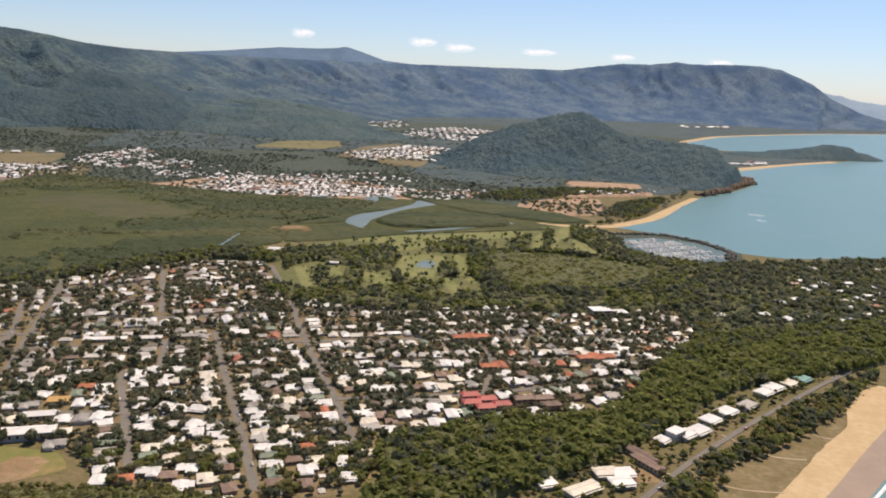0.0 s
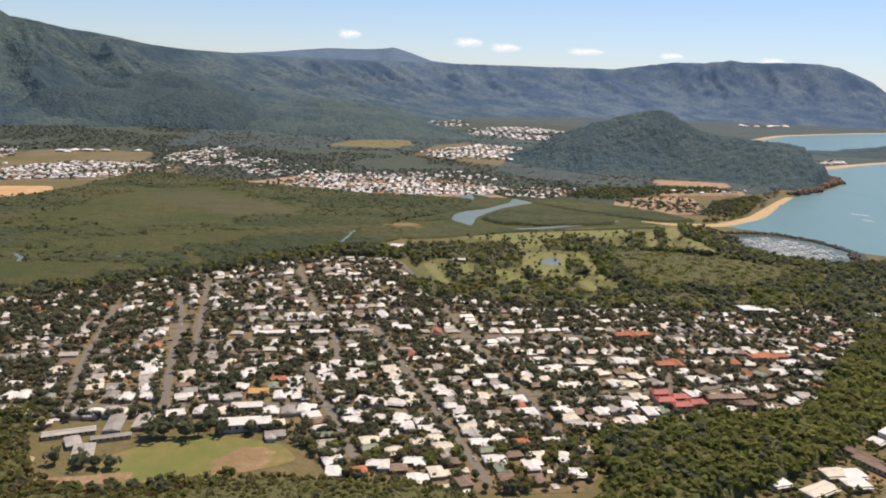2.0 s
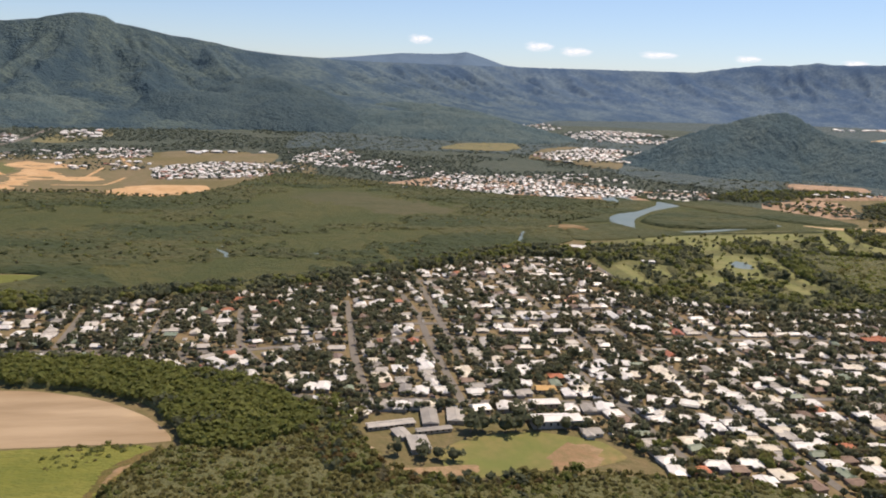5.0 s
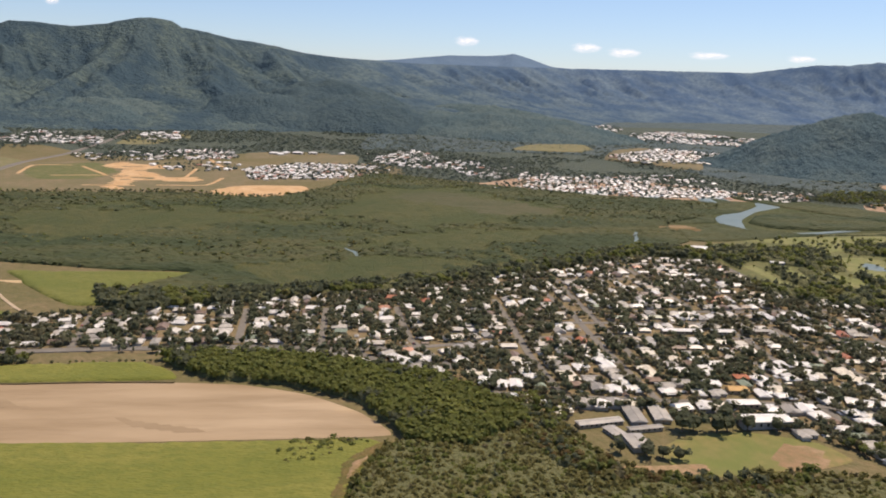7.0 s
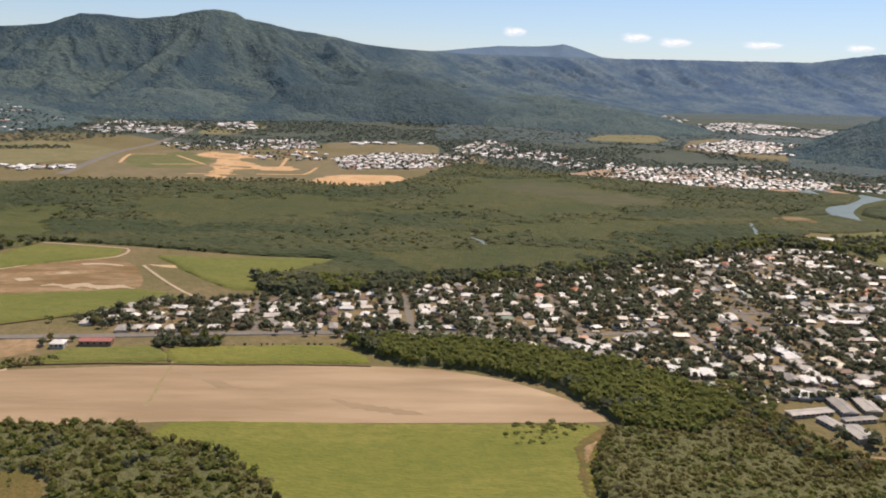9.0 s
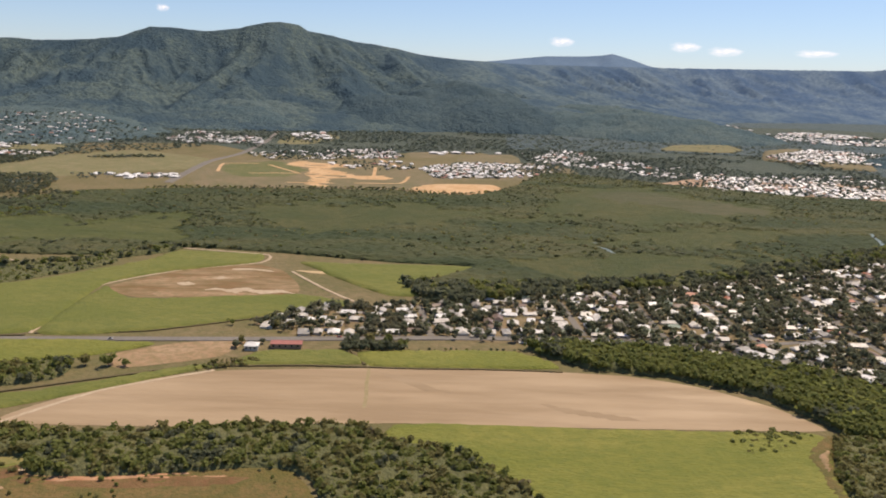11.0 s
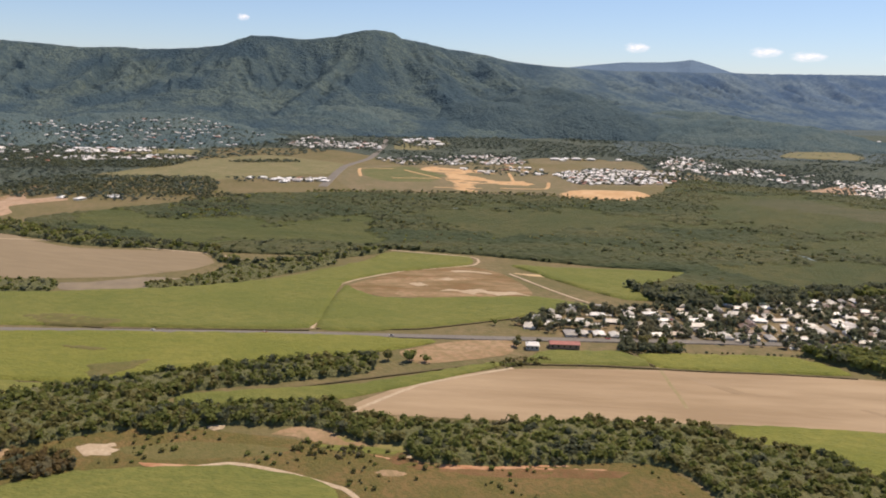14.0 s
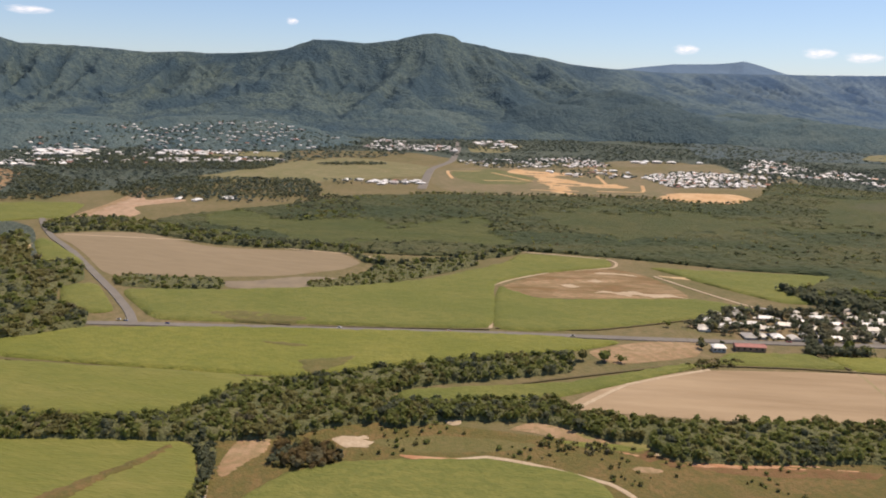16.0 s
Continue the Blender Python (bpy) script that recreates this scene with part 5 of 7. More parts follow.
def plant(name, xy, tall, shapes, shares, seed, label, category="trees", base=0.0, squat=1.0, leaves=LEAVES):
    """Many trees in one mesh. tall: lowest and highest; shares: of dark, green, olive and grey crowns."""
    r = np.random.default_rng(seed)
    n = len(xy)
    pick = r.integers(0, len(shapes), n)
    patch = value_noise(xy[:, 0] / 9 + seed, xy[:, 1] / 9)
    tone = np.searchsorted(np.cumsum(shares) / np.sum(shares), np.clip(0.5 * r.random(n) + 0.5 * np.clip(patch * 1.6 - 0.3, 0, 1), 0, 0.999))
    verts, quads, kinds, count = [], [], [], 0
    base = np.broadcast_to(base, n)
    for k, (v, q, m) in enumerate(shapes):
        mine = np.nonzero(pick == k)[0]
        if not len(mine):
            continue
        h = tall[0] + (tall[1] - tall[0]) * r.random(len(mine)) ** 1.3
        w = h * r.uniform(0.85, 1.25, len(mine)) * squat
        turn = r.random(len(mine)) * 2 * np.pi
        c, s = np.cos(turn) * w, np.sin(turn) * w
        x = xy[mine, 0][:, None] + c[:, None] * v[:, 0] - s[:, None] * v[:, 1]
        y = xy[mine, 1][:, None] + s[:, None] * v[:, 0] + c[:, None] * v[:, 1]
        z = base[mine][:, None] + h[:, None] * v[:, 2]
        verts.append(np.stack([x, y, z], -1).reshape(-1, 3))
        quads.append((q[None] + (np.arange(len(mine)) * len(v))[:, None, None]).reshape(-1, 4) + count)
        kinds.append(np.where(m[None] == 1, 4, tone[mine][:, None]).ravel())
        count += len(mine) * len(v)
    ob = mesh_from(name, np.concatenate(verts), np.concatenate(quads), leaves + [M["bark"]], np.concatenate(kinds))
    return tagged(ob, label, category, kind="stuff")


WOODS = [
    # name, outline, spacing, heights, shapes, shares (dark, green, olive, grey), label
    ("woodland", [(-90, 145), (-92, 152), (-85, 163), (-72, 180), (-52, 198), (-48, 215), (-47, 245), (-42, 270), (-36, 290), (-10, 320), (25, 362), (40, 330), (19, 298), (4, 276), (-23, 240), (-34, 198), (-41, 180), (-52, 154), (-62, 138), (-70, 125), (-79, 121), (-81, 128), (-80, 134), (-85, 139)], 2.5, (2.9, 4.6), WOOD_TREES, (2, 8, 1, 0), "dense green rainforest strip behind the beach houses"),
    ("woodland", [(-52, 425), (-20, 455), (22, 500), (44, 490), (42, 430), (40, 345), (34, 320), (20, 325), (-10, 305), (-38, 262), (-46, 300), (-62, 330), (-60, 372)], 2.9, (2.2, 4.2), FAR_TREES, (9, 1, 1, 0), "dark wooded headland with houses among the trees"),
    ("woodland", [(-262, 64), (-225, 69), (-204, 76), (-190, 70), (-181, 64), (-168, 68), (-156, 79), (-146, 91), (-132, 100), (-116, 109), (-104, 112), (-98, 103), (-120, 86), (-160, 50), (-200, 12), (-207, 14), (-211, 15), (-216, 22), (-220, 31), (-223, 42), (-216, 52), (-214, 62)], 1.35, (1.5, 2.3), SLIM_TREES, (3, 5, 8, 1), "olive-green woodland in front of the town"),
    ("tree_belt", [(-304, 38), (-288, 56), (-268, 67), (-240, 78), (-218, 75), (-207, 72), (-209, 52), (-221, 45), (-229, 49), (-246, 53), (-266, 48), (-282, 38)], 1.75, (2.8, 3.6), WOOD_TREES, (3, 8, 0, 0), "tall dark green tree belt along the ploughed field"),
    ("woodland", [(-375.9, -119.7), (-371.8, -112.1), (-365.3, -102.9), (-350.4, -84.5), (-338.3, -78.0), (-330.0, -69.4), (-322.5, -60.3), (-315.4, -50.5), (-311.0, -42.9), (-303.7, -36.5), (-296.9, -29.6), (-287.4, -28.9), (-272.0, -22.0), (-248.0, -26.0), (-241.0, -38.0), (-262.0, -55.0), (-277.0, -52.0), (-277.6, -53.6), (-285.1, -50.0), (-291.7, -50.7), (-297.3, -55.8), (-302.4, -63.0), (-312.0, -76.0), (-320.7, -85.3), (-324.3, -86.0), (-329.1, -83.7), (-334.3, -88.3), (-340.0, -90.1), (-349.0, -94.2), (-356.5, -102.8), (-362.0, -109.9), (-362.8, -115.6), (-367.0, -122.2)], 1.3, (1.2, 2.9), SLIM_TREES, (4, 6, 5, 1), "mixed woodland strip between cane and scrub"),
    ("woodland", [(-424, -192), (-408, -173), (-398, -157), (-404, -136), (-396, -109), (-389, -86), (-375, -58), (-366, -66), (-381, -104), (-376, -115), (-355, -82), (-350, -88), (-371, -125), (-375, -143), (-381, -153), (-384, -157), (-410, -191)], 1.45, (1.3, 3.2), SLIM_TREES, (4, 6, 4, 1), "dense tree line along a creek between fields"),
    ("woodland", [(-670, -154), (-660, -148), (-626, -148), (-631, -137), (-611, -138), (-597, -143), (-570, -145), (-553, -133), (-530, -138), (-522, -148), (-504, -153), (-486, -149), (-472, -154), (-473, -174), (-510, -176), (-560, -170), (-620, -160), (-655, -156)], 2.9, (1.5, 3.5), FAR_TREES, (4, 3, 4, 2), "bushland beside the side road"),
    ("tree_belt", [(-378, 60), (-350, 52), (-331, 90), (-300, 150), (-281, 208), (-264, 266), (-236, 282), (-240, 295), (-272, 285), (-291, 215), (-308, 158), (-338, 103), (-365, 70)], 2.6, (2.5, 4.0), MID_TREES, (6, 3, 1, 0), "dark tree belt between the town and the mangroves"),
    ("tree_belt", [(-650, -125), (-662, -108), (-651, -89), (-612, -74), (-569, -59), (-550, -46), (-527, -28), (-500, -36), (-488, -24), (-482, 30), (-476, 20), (-484, -30), (-500, -39), (-519, -36), (-536, -48), (-553, -65), (-566, -75), (-594, -85), (-621, -101), (-627, -117), (-628, -126)], 2.6, (1.6, 3.4), WOOD_TREES, (5, 3, 2, 0), "tree line around the bare field"),
    ("tree_belt", [(-529, -128), (-527, -121), (-517, -112), (-508, -99), (-499, -99), (-492, -104), (-502, -118), (-512, -129), (-519, -131)], 2.0, (0.7, 1.7), MID_TREES, (3, 4, 4, 1), "low shrubs beside a pond"),
    ("tree_belt", [(-482, -76), (-481, -63), (-485, -50), (-490, -42), (-487, -29), (-478, 0), (-470, -5), (-466, -38), (-468, -61), (-475, -76)], 2.2, (0.8, 2.0), MID_TREES, (4, 4, 3, 0), "low shrubs at a field edge"),
    ("golf_trees", [(-240, 350), (-236, 362), (-204, 400), (-178, 436), (-168, 424), (-186, 396), (-182, 376), (-196, 362), (-206, 346), (-218, 356)], 9.5, (1.4, 2.6), MID_TREES, (5, 3, 2, 0), "small trees dotted along a fairway"),
    ("golf_trees", [(-249, 307), (-230, 327), (-210, 345), (-196, 330), (-184, 305), (-196, 298), (-210, 298), (-222, 297), (-225, 283), (-221, 272)], 3.0, (2.2, 3.9), WOOD_TREES, (5, 3, 1, 0), "dark park trees around the golf clubhouse"),
    ("golf_trees", [(-212, 282), (-212, 290), (-196, 271), (-191, 274), (-203, 294), (-193, 292), (-179, 271), (-193, 260)], 3.3, (2.2, 3.9), WOOD_TREES, (5, 3, 1, 0), "park trees between golf fairways"),
    ("golf_trees", [(-212, 246), (-190, 255), (-166, 278), (-152, 283), (-141, 278), (-136, 289), (-118, 276), (-150, 250), (-190, 236)], 3.0, (2.2, 3.9), WOOD_TREES, (5, 3, 1, 0), "tree belt between the golf course and town"),
    ("golf_trees", [(-198, 366), (-193, 383), (-180, 394), (-165, 372), (-179, 357), (-190, 351)], 3.3, (2.2, 3.9), WOOD_TREES, (5, 3, 1, 0), "dark trees at the edge of a fairway"),
    ("golf_trees", [(-175, 366), (-162, 368), (-138, 326), (-125, 311), (-131, 301), (-146, 320)], 3.0, (2.2, 3.9), WOOD_TREES, (5, 3, 1, 0), "trees lining a fairway"),
    ("golf_trees", [(-167, 406), (-163, 426), (-148, 388), (-154, 382)], 3.3, (2.2, 3.9), WOOD_TREES, (5, 3, 1, 0), "clump of trees between fairways"),
    ("golf_trees", [(-162, 446), (-160, 458), (-140, 397), (-141, 390)], 3.3, (2.2, 3.9), WOOD_TREES, (5, 3, 1, 0), "row of trees along a golf path"),
    ("golf_trees", [(-156, 480), (-128, 470), (-106, 428), (-120, 423), (-142, 441)], 3.3, (2.2, 3.9), WOOD_TREES, (5, 3, 1, 0), "dark casuarinas near the spit"),
    ("golf_trees", [(-172, 330), (-164, 331), (-151, 310), (-159, 312), (-161, 308)], 3.3, (2.2, 3.9), WOOD_TREES, (5, 3, 1, 0), "clump of trees beside a fairway"),
    ("golf_trees", [(-182, 302), (-162, 289), (-155, 299), (-149, 290), (-156, 280), (-167, 280)], 3.3, (2.2, 3.9), WOOD_TREES, (5, 3, 1, 0), "clump of trees near a green"),
    ("golf_trees", [(-136, 300), (-118, 278), (-88, 290), (-56, 322), (-50, 350), (-58, 372), (-64, 345), (-92, 314), (-120, 300)], 3.0, (2.2, 3.9), WOOD_TREES, (5, 3, 1, 0), "tall tree belt behind the houses"),
    ("golf_trees", [(-150, 318), (-124, 300), (-92, 314), (-62, 345), (-55, 360), (-70, 392), (-90, 330), (-122, 312), (-146, 328), (-160, 364), (-135, 388), (-100, 394), (-130, 396), (-170, 366)], 3.0, (2.6, 4.2), MID_TREES, (6, 4, 0, 0), "tall trees around the mangrove stand"),
    ("golf_trees", [(-128, 426), (-108, 426), (-80, 418), (-60, 420), (-50, 430), (-44, 420), (-60, 394), (-98, 394), (-116, 410)], 2.8, (2.0, 3.4), FAR_TREES, (7, 3, 1, 0), "dark trees in front of the marina"),
    ("golf_trees", [(-240, 340), (-200, 390), (-160, 440), (-120, 410), (-150, 380), (-170, 350), (-140, 300), (-170, 270), (-200, 262), (-225, 290)], 8.5, (1.4, 2.8), FAR_TREES, (6, 3, 2, 0), "single trees dotted over the golf course"),
    ("tree_belt", [(-390, -156.5), (-390, -153), (-384.5, -152), (-374.8, -155.5), (-366, -160.5), (-361, -164), (-362, -166), (-367, -162.8), (-376.4, -158.6), (-383, -157.3)], 1.4, (1.1, 2.0), WOOD_TREES, (5, 3, 2, 0), "dark hedge of shrubs along a cane field"),
    ("dune_trees", [(13.5, 283), (2, 254), (-11, 224), (-16.5, 200), (-22, 188), (-26, 168), (-36, 135), (-22, 135), (-16, 172), (-15.5, 190), (-10, 196), (-6.5, 205), (-0.5, 219), (7, 239), (11, 258), (17, 282)], 2.2, (1.8, 3.7), WOOD_TREES, (6, 2, 4, 1), "dark casuarina trees behind the dune"),
    ("bush_patch", [(-150, 495), (-135, 512), (-133, 540), (-150, 535), (-158, 600), (-140, 660), (-131, 640), (-128, 560), (-131, 520), (-140, 498)], 3.6, (2.4, 4.0), FAR_TREES, (6, 3, 1, 0), "dark bush behind the spit"),
    ("bush_patch", [(-260, 540), (-235, 545), (-222, 556), (-205, 600), (-185, 630), (-160, 672), (-176, 690), (-215, 655), (-250, 610)], 4.0, (2.4, 4.0), FAR_TREES, (6, 3, 1, 0), "dark bush around a sandy clearing"),
    ("bush_patch", [(-215, 556), (-200, 590), (-180, 604), (-160, 545), (-175, 522), (-203, 515)], 7.5, (2.0, 3.4), FAR_TREES, (6, 3, 3, 0), "trees dotted over a sandy clearing"),
    ("wetland_trees", [(-560, 400), (-463, 415), (-380, 440), (-400, 425), (-450, 396), (-515, 330), (-505, 290), (-515, 235), (-560, 205), (-650, 100), (-655, 112), (-575, 222), (-522, 250), (-514, 285), (-522, 330)], 3.4, (1.0, 2.2), FAR_TREES, (6, 3, 1, 0), "tree line at the inland edge of the mangroves"),
]
for k, (name, outline, spacing, tall, shapes, shares, label) in enumerate(WOODS):
    plant(name, spread(outline, spacing, k + 1), tall, shapes, shares, k + 1, label, "woodland")
    if name == "dune_trees":
        continue
    # leafy sheet added to lighten the shaded gaps between crowns to a mid tone
    if shapes is WOOD_TREES or shapes is SLIM_TREES or shapes is TINY_TREES or spacing < 3.2:
        sheet("undergrowth", outline, M["understorey"], 1.9, (0.33 if shapes is SLIM_TREES else 0.29) * (tall[0] + tall[1]), rough_amount=0.5, rough_size=1.8, shoulder=1.5, label="leafy undergrowth sheet filling dark gaps in the " + name.replace("_", " "), category="undergrowth", kind="stuff")

# dry, brown-leaved trees where the woodland meets the school
plant("woodland", spread([(-214, 61), (-216, 70), (-203, 76), (-184, 66), (-168, 68), (-152, 82), (-148, 78), (-165, 64), (-184, 56), (-203, 60)], 1.9, 68), (1.4, 2.5), SLIM_TREES, (5, 4, 5, 2), 68, "dry brown-leaved trees at the edge of the woodland", "woodland", leaves=[M["leaf_olive"], M["leaf_brown"], M["leaf_olive"], M["leaf_grey"]])
plant("woodland", spread([(-218, 78), (-213, 87), (-206, 88), (-201, 80), (-197, 72), (-192, 66), (-188, 60), (-178, 64), (-169, 69), (-159, 79), (-150, 90), (-148, 84), (-166, 66), (-184, 55), (-203, 62)], 2.3, 74), (1.8, 3.2), WOOD_TREES, (6, 3, 2, 1), 74, "dark trees between the woodland and the school", "woodland")
plant("golf_trees", spread([(-163, 362), (-128, 383), (-74, 384), (-60, 356), (-90, 321), (-122, 306), (-146, 322)], 2.6, 69), (1.8, 3.0), TINY_TREES, (4, 6, 3, 0), 69, "dark green trees of the mangrove stand", "woodland", squat=1.2)

# thicker stands of trees in patches of the wetland
wet_points = spread(WETLAND, 3.0, 70)
for line in INLETS:
    wet_points = wet_points[nearest_on(np.array(line, float), wet_points, False)[1] > 3.2]
streaks = fbm((wet_points[:, 0] * 0.74 + wet_points[:, 1] * 0.67) / 110, (wet_points[:, 1] * 0.74 - wet_points[:, 0] * 0.67) / 46, 3)
plant("wetland_trees", wet_points[(streaks > 0.44) & (open_marsh(wet_points) == 0)], (0.9, 2.0), TINY_TREES, (8, 4, 4, 0), 71, "denser and taller trees among the mangroves", "woodland", squat=1.5, leaves=[M["leaf_mangrove"], M["leaf_dark"], M["leaf_mangrove"], M["leaf_olive"]])
pale = spread(WETLAND, 9.0, 72, 1.5)
plant("wetland_trees", pale[(fbm(pale[:, 0] / 40, pale[:, 1] / 40, 2) > 0.5) & (open_marsh(pale) == 0)], (1.4, 2.2), TINY_TREES, (0, 3, 4, 3), 73, "pale single trees standing in the mangroves", "woodland", squat=1.2)

# bush over the far plain and the foothills, thinner between the suburbs
PLAIN = [(-120, 520), (-230, 540), (-310, 600), (-420, 660), (-560, 560), (-600, 430), (-720, 540), (-800, 300), (-930, 330), (-830, 120), (-760, 0), (-800, -130), (-760, -260), (-900, -300), (-1150, -150), (-1320, 100), (-1240, 420), (-1060, 560), (-920, 820), (-760, 1050), (-620, 1250), (-420, 1500), (-290, 1480), (-260, 1200), (-170, 1000), (-130, 760)]
plain_points = spread(PLAIN, 8.4, 77, soft=False)
clump = fbm(plain_points[:, 0] / 60, plain_points[:, 1] / 60, 2)
plain_points = plain_points[clump > 0.36]
for corners in ([(-798, 8), (-867, 106), (-900, 205), (-795, 225), (-744, 174), (-742, 79)], [(-976, 175), (-1050, 84), (-977, 57), (-876, 110)], [(-790, 200), (-741, 283), (-575, 262), (-552, 233), (-580, 190), (-655, 111)], [(-205, 560), (-170, 590), (-140, 650), (-135, 720), (-165, 740), (-210, 660), (-230, 600)]):
    plain_points = plain_points[~inside(np.array(corners, float), plain_points)]
plant("plain_bush", plain_points, (1.2, 2.5), TINY_TREES, (5, 4, 3, 0), 78, "scattered bush and garden trees over the plain", "bush", squat=2.65, leaves=HAZED_LEAVES)
for k, (outline, label) in enumerate([
        ([(-769, -60), (-812, -12), (-781, 49), (-758, 78), (-718, 69), (-670, 37), (-697, -11), (-718, -38), (-718, -59)], "dark bush in front of a small estate"),
        ([(-974, -60), (-1002, 13), (-924, 135), (-852, 101), (-833, 68), (-867, 16), (-900, -52)], "dark bush on the plain"),
        ([(-860, 150), (-840, 200), (-822, 196), (-842, 145)], "dark clump of bush on the pasture"),
        ([(-940, -80), (-866, -72), (-785, -55), (-754, -84), (-739, -104), (-753, -130), (-800, -110)], "dark bush on the flats beside a bare road"),
        ([(-680, 40), (-655, 60), (-640, 50), (-590, 20), (-600, -10), (-640, 0)], "dark clump of bush in the marsh")]):
    plant("bush_stand", spread(outline, 3.6, 90 + k), (1.2, 2.5), TINY_TREES, (6, 3, 1, 0), 90 + k, label, "bush", squat=1.5, leaves=LEAVES if k == 4 else [M["leaf_dark"], M["leaf_haze"], M["leaf_dark"], M["leaf_olive"]])

between = spread([(-560, 402), (-615, 465), (-720, 520), (-700, 640), (-560, 610), (-450, 570), (-400, 650), (-300, 630), (-262, 600), (-300, 560), (-460, 520), (-470, 410)], 6.4, 79, soft=False)
plant("plain_bush", between, (1.0, 2.0), TINY_TREES, (6, 4, 2, 0), 79, "low bush between the far suburbs", "bush", squat=2.2, leaves=HAZED_LEAVES)

# trees and bushes round the cane strip by the highway
plant("tree_belt", spread([(-336.7, -2.0), (-338.9, 1.2), (-336.5, 5.7), (-331.8, 9.9), (-327.3, 13.9), (-324.9, 10.9), (-330.4, 3.5)], 1.6, 80), (1.3, 2.7), NEAR_TREES, (7, 2, 2, 1), 80, "dark clump of trees beside the highway", "trees")
plant("scrub_bushes", spread([(-350.0, -39.6), (-351.9, -34.2), (-350.8, -27.6), (-345.2, -22.1), (-342.3, -23.9), (-345.6, -31.8)], 1.5, 81), (0.5, 1.3), MID_TREES, (4, 2, 4, 1), 81, "weedy bushes around the farm shed", "bush", squat=1.2)
hedge = curve_through([(-325.5, 10.9), (-314.7, 23.4), (-301.4, 36.6)], False, 12)
plant("scrub_bushes", hedge[np.random.default_rng(82).random(len(hedge)) < 0.7], (0.4, 1.1), MID_TREES, (5, 2, 3, 0), 82, "low bushes along a fence line", "bush", squat=1.2)

# shrubs dotted over the scrubland
scrub_points = spread([(-382, -150), (-372, -126), (-358, -108), (-326, -86), (-294, -53), (-278, -62), (-318, -100), (-345, -112), (-360, -138)], 2.6, 60)
scrub_points = scrub_points[np.hypot(*(scrub_points - (-365, -130.5)).T) > 6]
scrub_points = scrub_points[fbm(scrub_points[:, 0] / 10, scrub_points[:, 1] / 10, 2) > 0.5]
plant("scrub_bushes", spread([(-342.7, -102.4), (-342.9, -97.1), (-338.6, -95.7), (-332.6, -90.4), (-329.4, -91.0), (-332.3, -96.5), (-338.7, -101.4)], 1.5, 75), (0.5, 1.1), MID_TREES, (1, 2, 6, 3), 75, "rows of small dry bushes below the trees", "bush", squat=1.2)
plant("scrub_bushes", scrub_points, (0.3, 1.0), MID_TREES, (2, 3, 6, 2), 61, "small bushes scattered over dry scrub", "bush", squat=1.3)
plant("scrub_bushes", spread([(-366, -149), (-371, -144), (-370, -140), (-368, -137), (-362, -136), (-358, -138), (-358, -142), (-361, -146)], 1.5, 62), (1.2, 2.4), NEAR_TREES, (2, 1, 4, 4), 63, "brown half-bare thicket beside the cane", "bush", leaves=[M["leaf_olive"], M["leaf_dark"], M["leaf_brown"], M["leaf_grey"]])
row = np.array([(-239, 28.0), (-228, 38.0)])
shrubs = np.concatenate([row[0] + (row[1] - row[0]) * np.random.default_rng(64).random((70, 1)) + np.random.default_rng(65).normal(0, 0.9, (70, 2)), spread([(-240, 24), (-233, 30), (-229, 36), (-227, 30), (-232, 19)], 1.9, 66, 1.4)])
plant("scrub_bushes", shrubs, (0.7, 1.15), MID_TREES, (1, 4, 5, 0), 67, "ragged clumps standing in the cane", "bush", squat=1.2)

# ---- buildings ----
WALLS = {
    "white": material("wall_white", [(0.50, 0.47, 0.42), (0.38, 0.35, 0.30)], (1.5,), rough=0.8),
    "cream": material("wall_cream", [(0.42, 0.36, 0.27), (0.36, 0.30, 0.22)], (1.5,), rough=0.8),
    "brown": material("wall_brown", [(0.30, 0.21, 0.15), (0.24, 0.17, 0.12)], (1.5,), rough=0.85),
    "grey": material("wall_grey", [(0.36, 0.35, 0.33), (0.29, 0.28, 0.27)], (1.5,), rough=0.85),
}
ROOFS = {
    "white": material("roof_white", [(0.76, 0.735, 0.69), (0.66, 0.635, 0.59)], (2.5,), rough=0.4, spec=0.4, spread=0.08, by="object"),
    "cream": material("roof_cream", [(0.70, 0.64, 0.52), (0.60, 0.54, 0.44)], (2.5,), rough=0.5, spread=0.12, by="object"),
    "grey": material("roof_grey", [(0.40, 0.37, 0.325), (0.30, 0.28, 0.25)], (2.5,), rough=0.5, spread=0.25, by="object"),
    "brown": material("roof_brown", [(0.25, 0.175, 0.13), (0.18, 0.125, 0.095)], (2.0,), rough=0.7, spread=0.2, by="object"),
    "terracotta": material("roof_terracotta", [(0.46, 0.17, 0.085), (0.36, 0.13, 0.07)], (2.0,), rough=0.7, spread=0.15, by="object"),
    "faded": material("roof_faded", [(0.42, 0.17, 0.14), (0.34, 0.14, 0.115)], (2.0,), rough=0.6),
    "red": material("roof_red", [(0.44, 0.10, 0.08), (0.36, 0.085, 0.07)], (2.0,), rough=0.55, spread=0.1, by="object"),
    "green": material("roof_green", [(0.25, 0.29, 0.21), (0.19, 0.23, 0.165)], (2.0,), rough=0.55, spread=0.15, by="object"),
    "teal": material("roof_teal", [(0.22, 0.38, 0.34), (0.17, 0.31, 0.28)], (2.0,), rough=0.5),
    "yellow": material("roof_yellow", [(0.58, 0.36, 0.13), (0.50, 0.30, 0.11)], (2.0,), rough=0.6),
}
GLASS = material("window_glass", [(0.03, 0.035, 0.04)], rough=0.08, spec=0.6)
DOOR = material("door_paint", [(0.22, 0.14, 0.09)], rough=0.6)


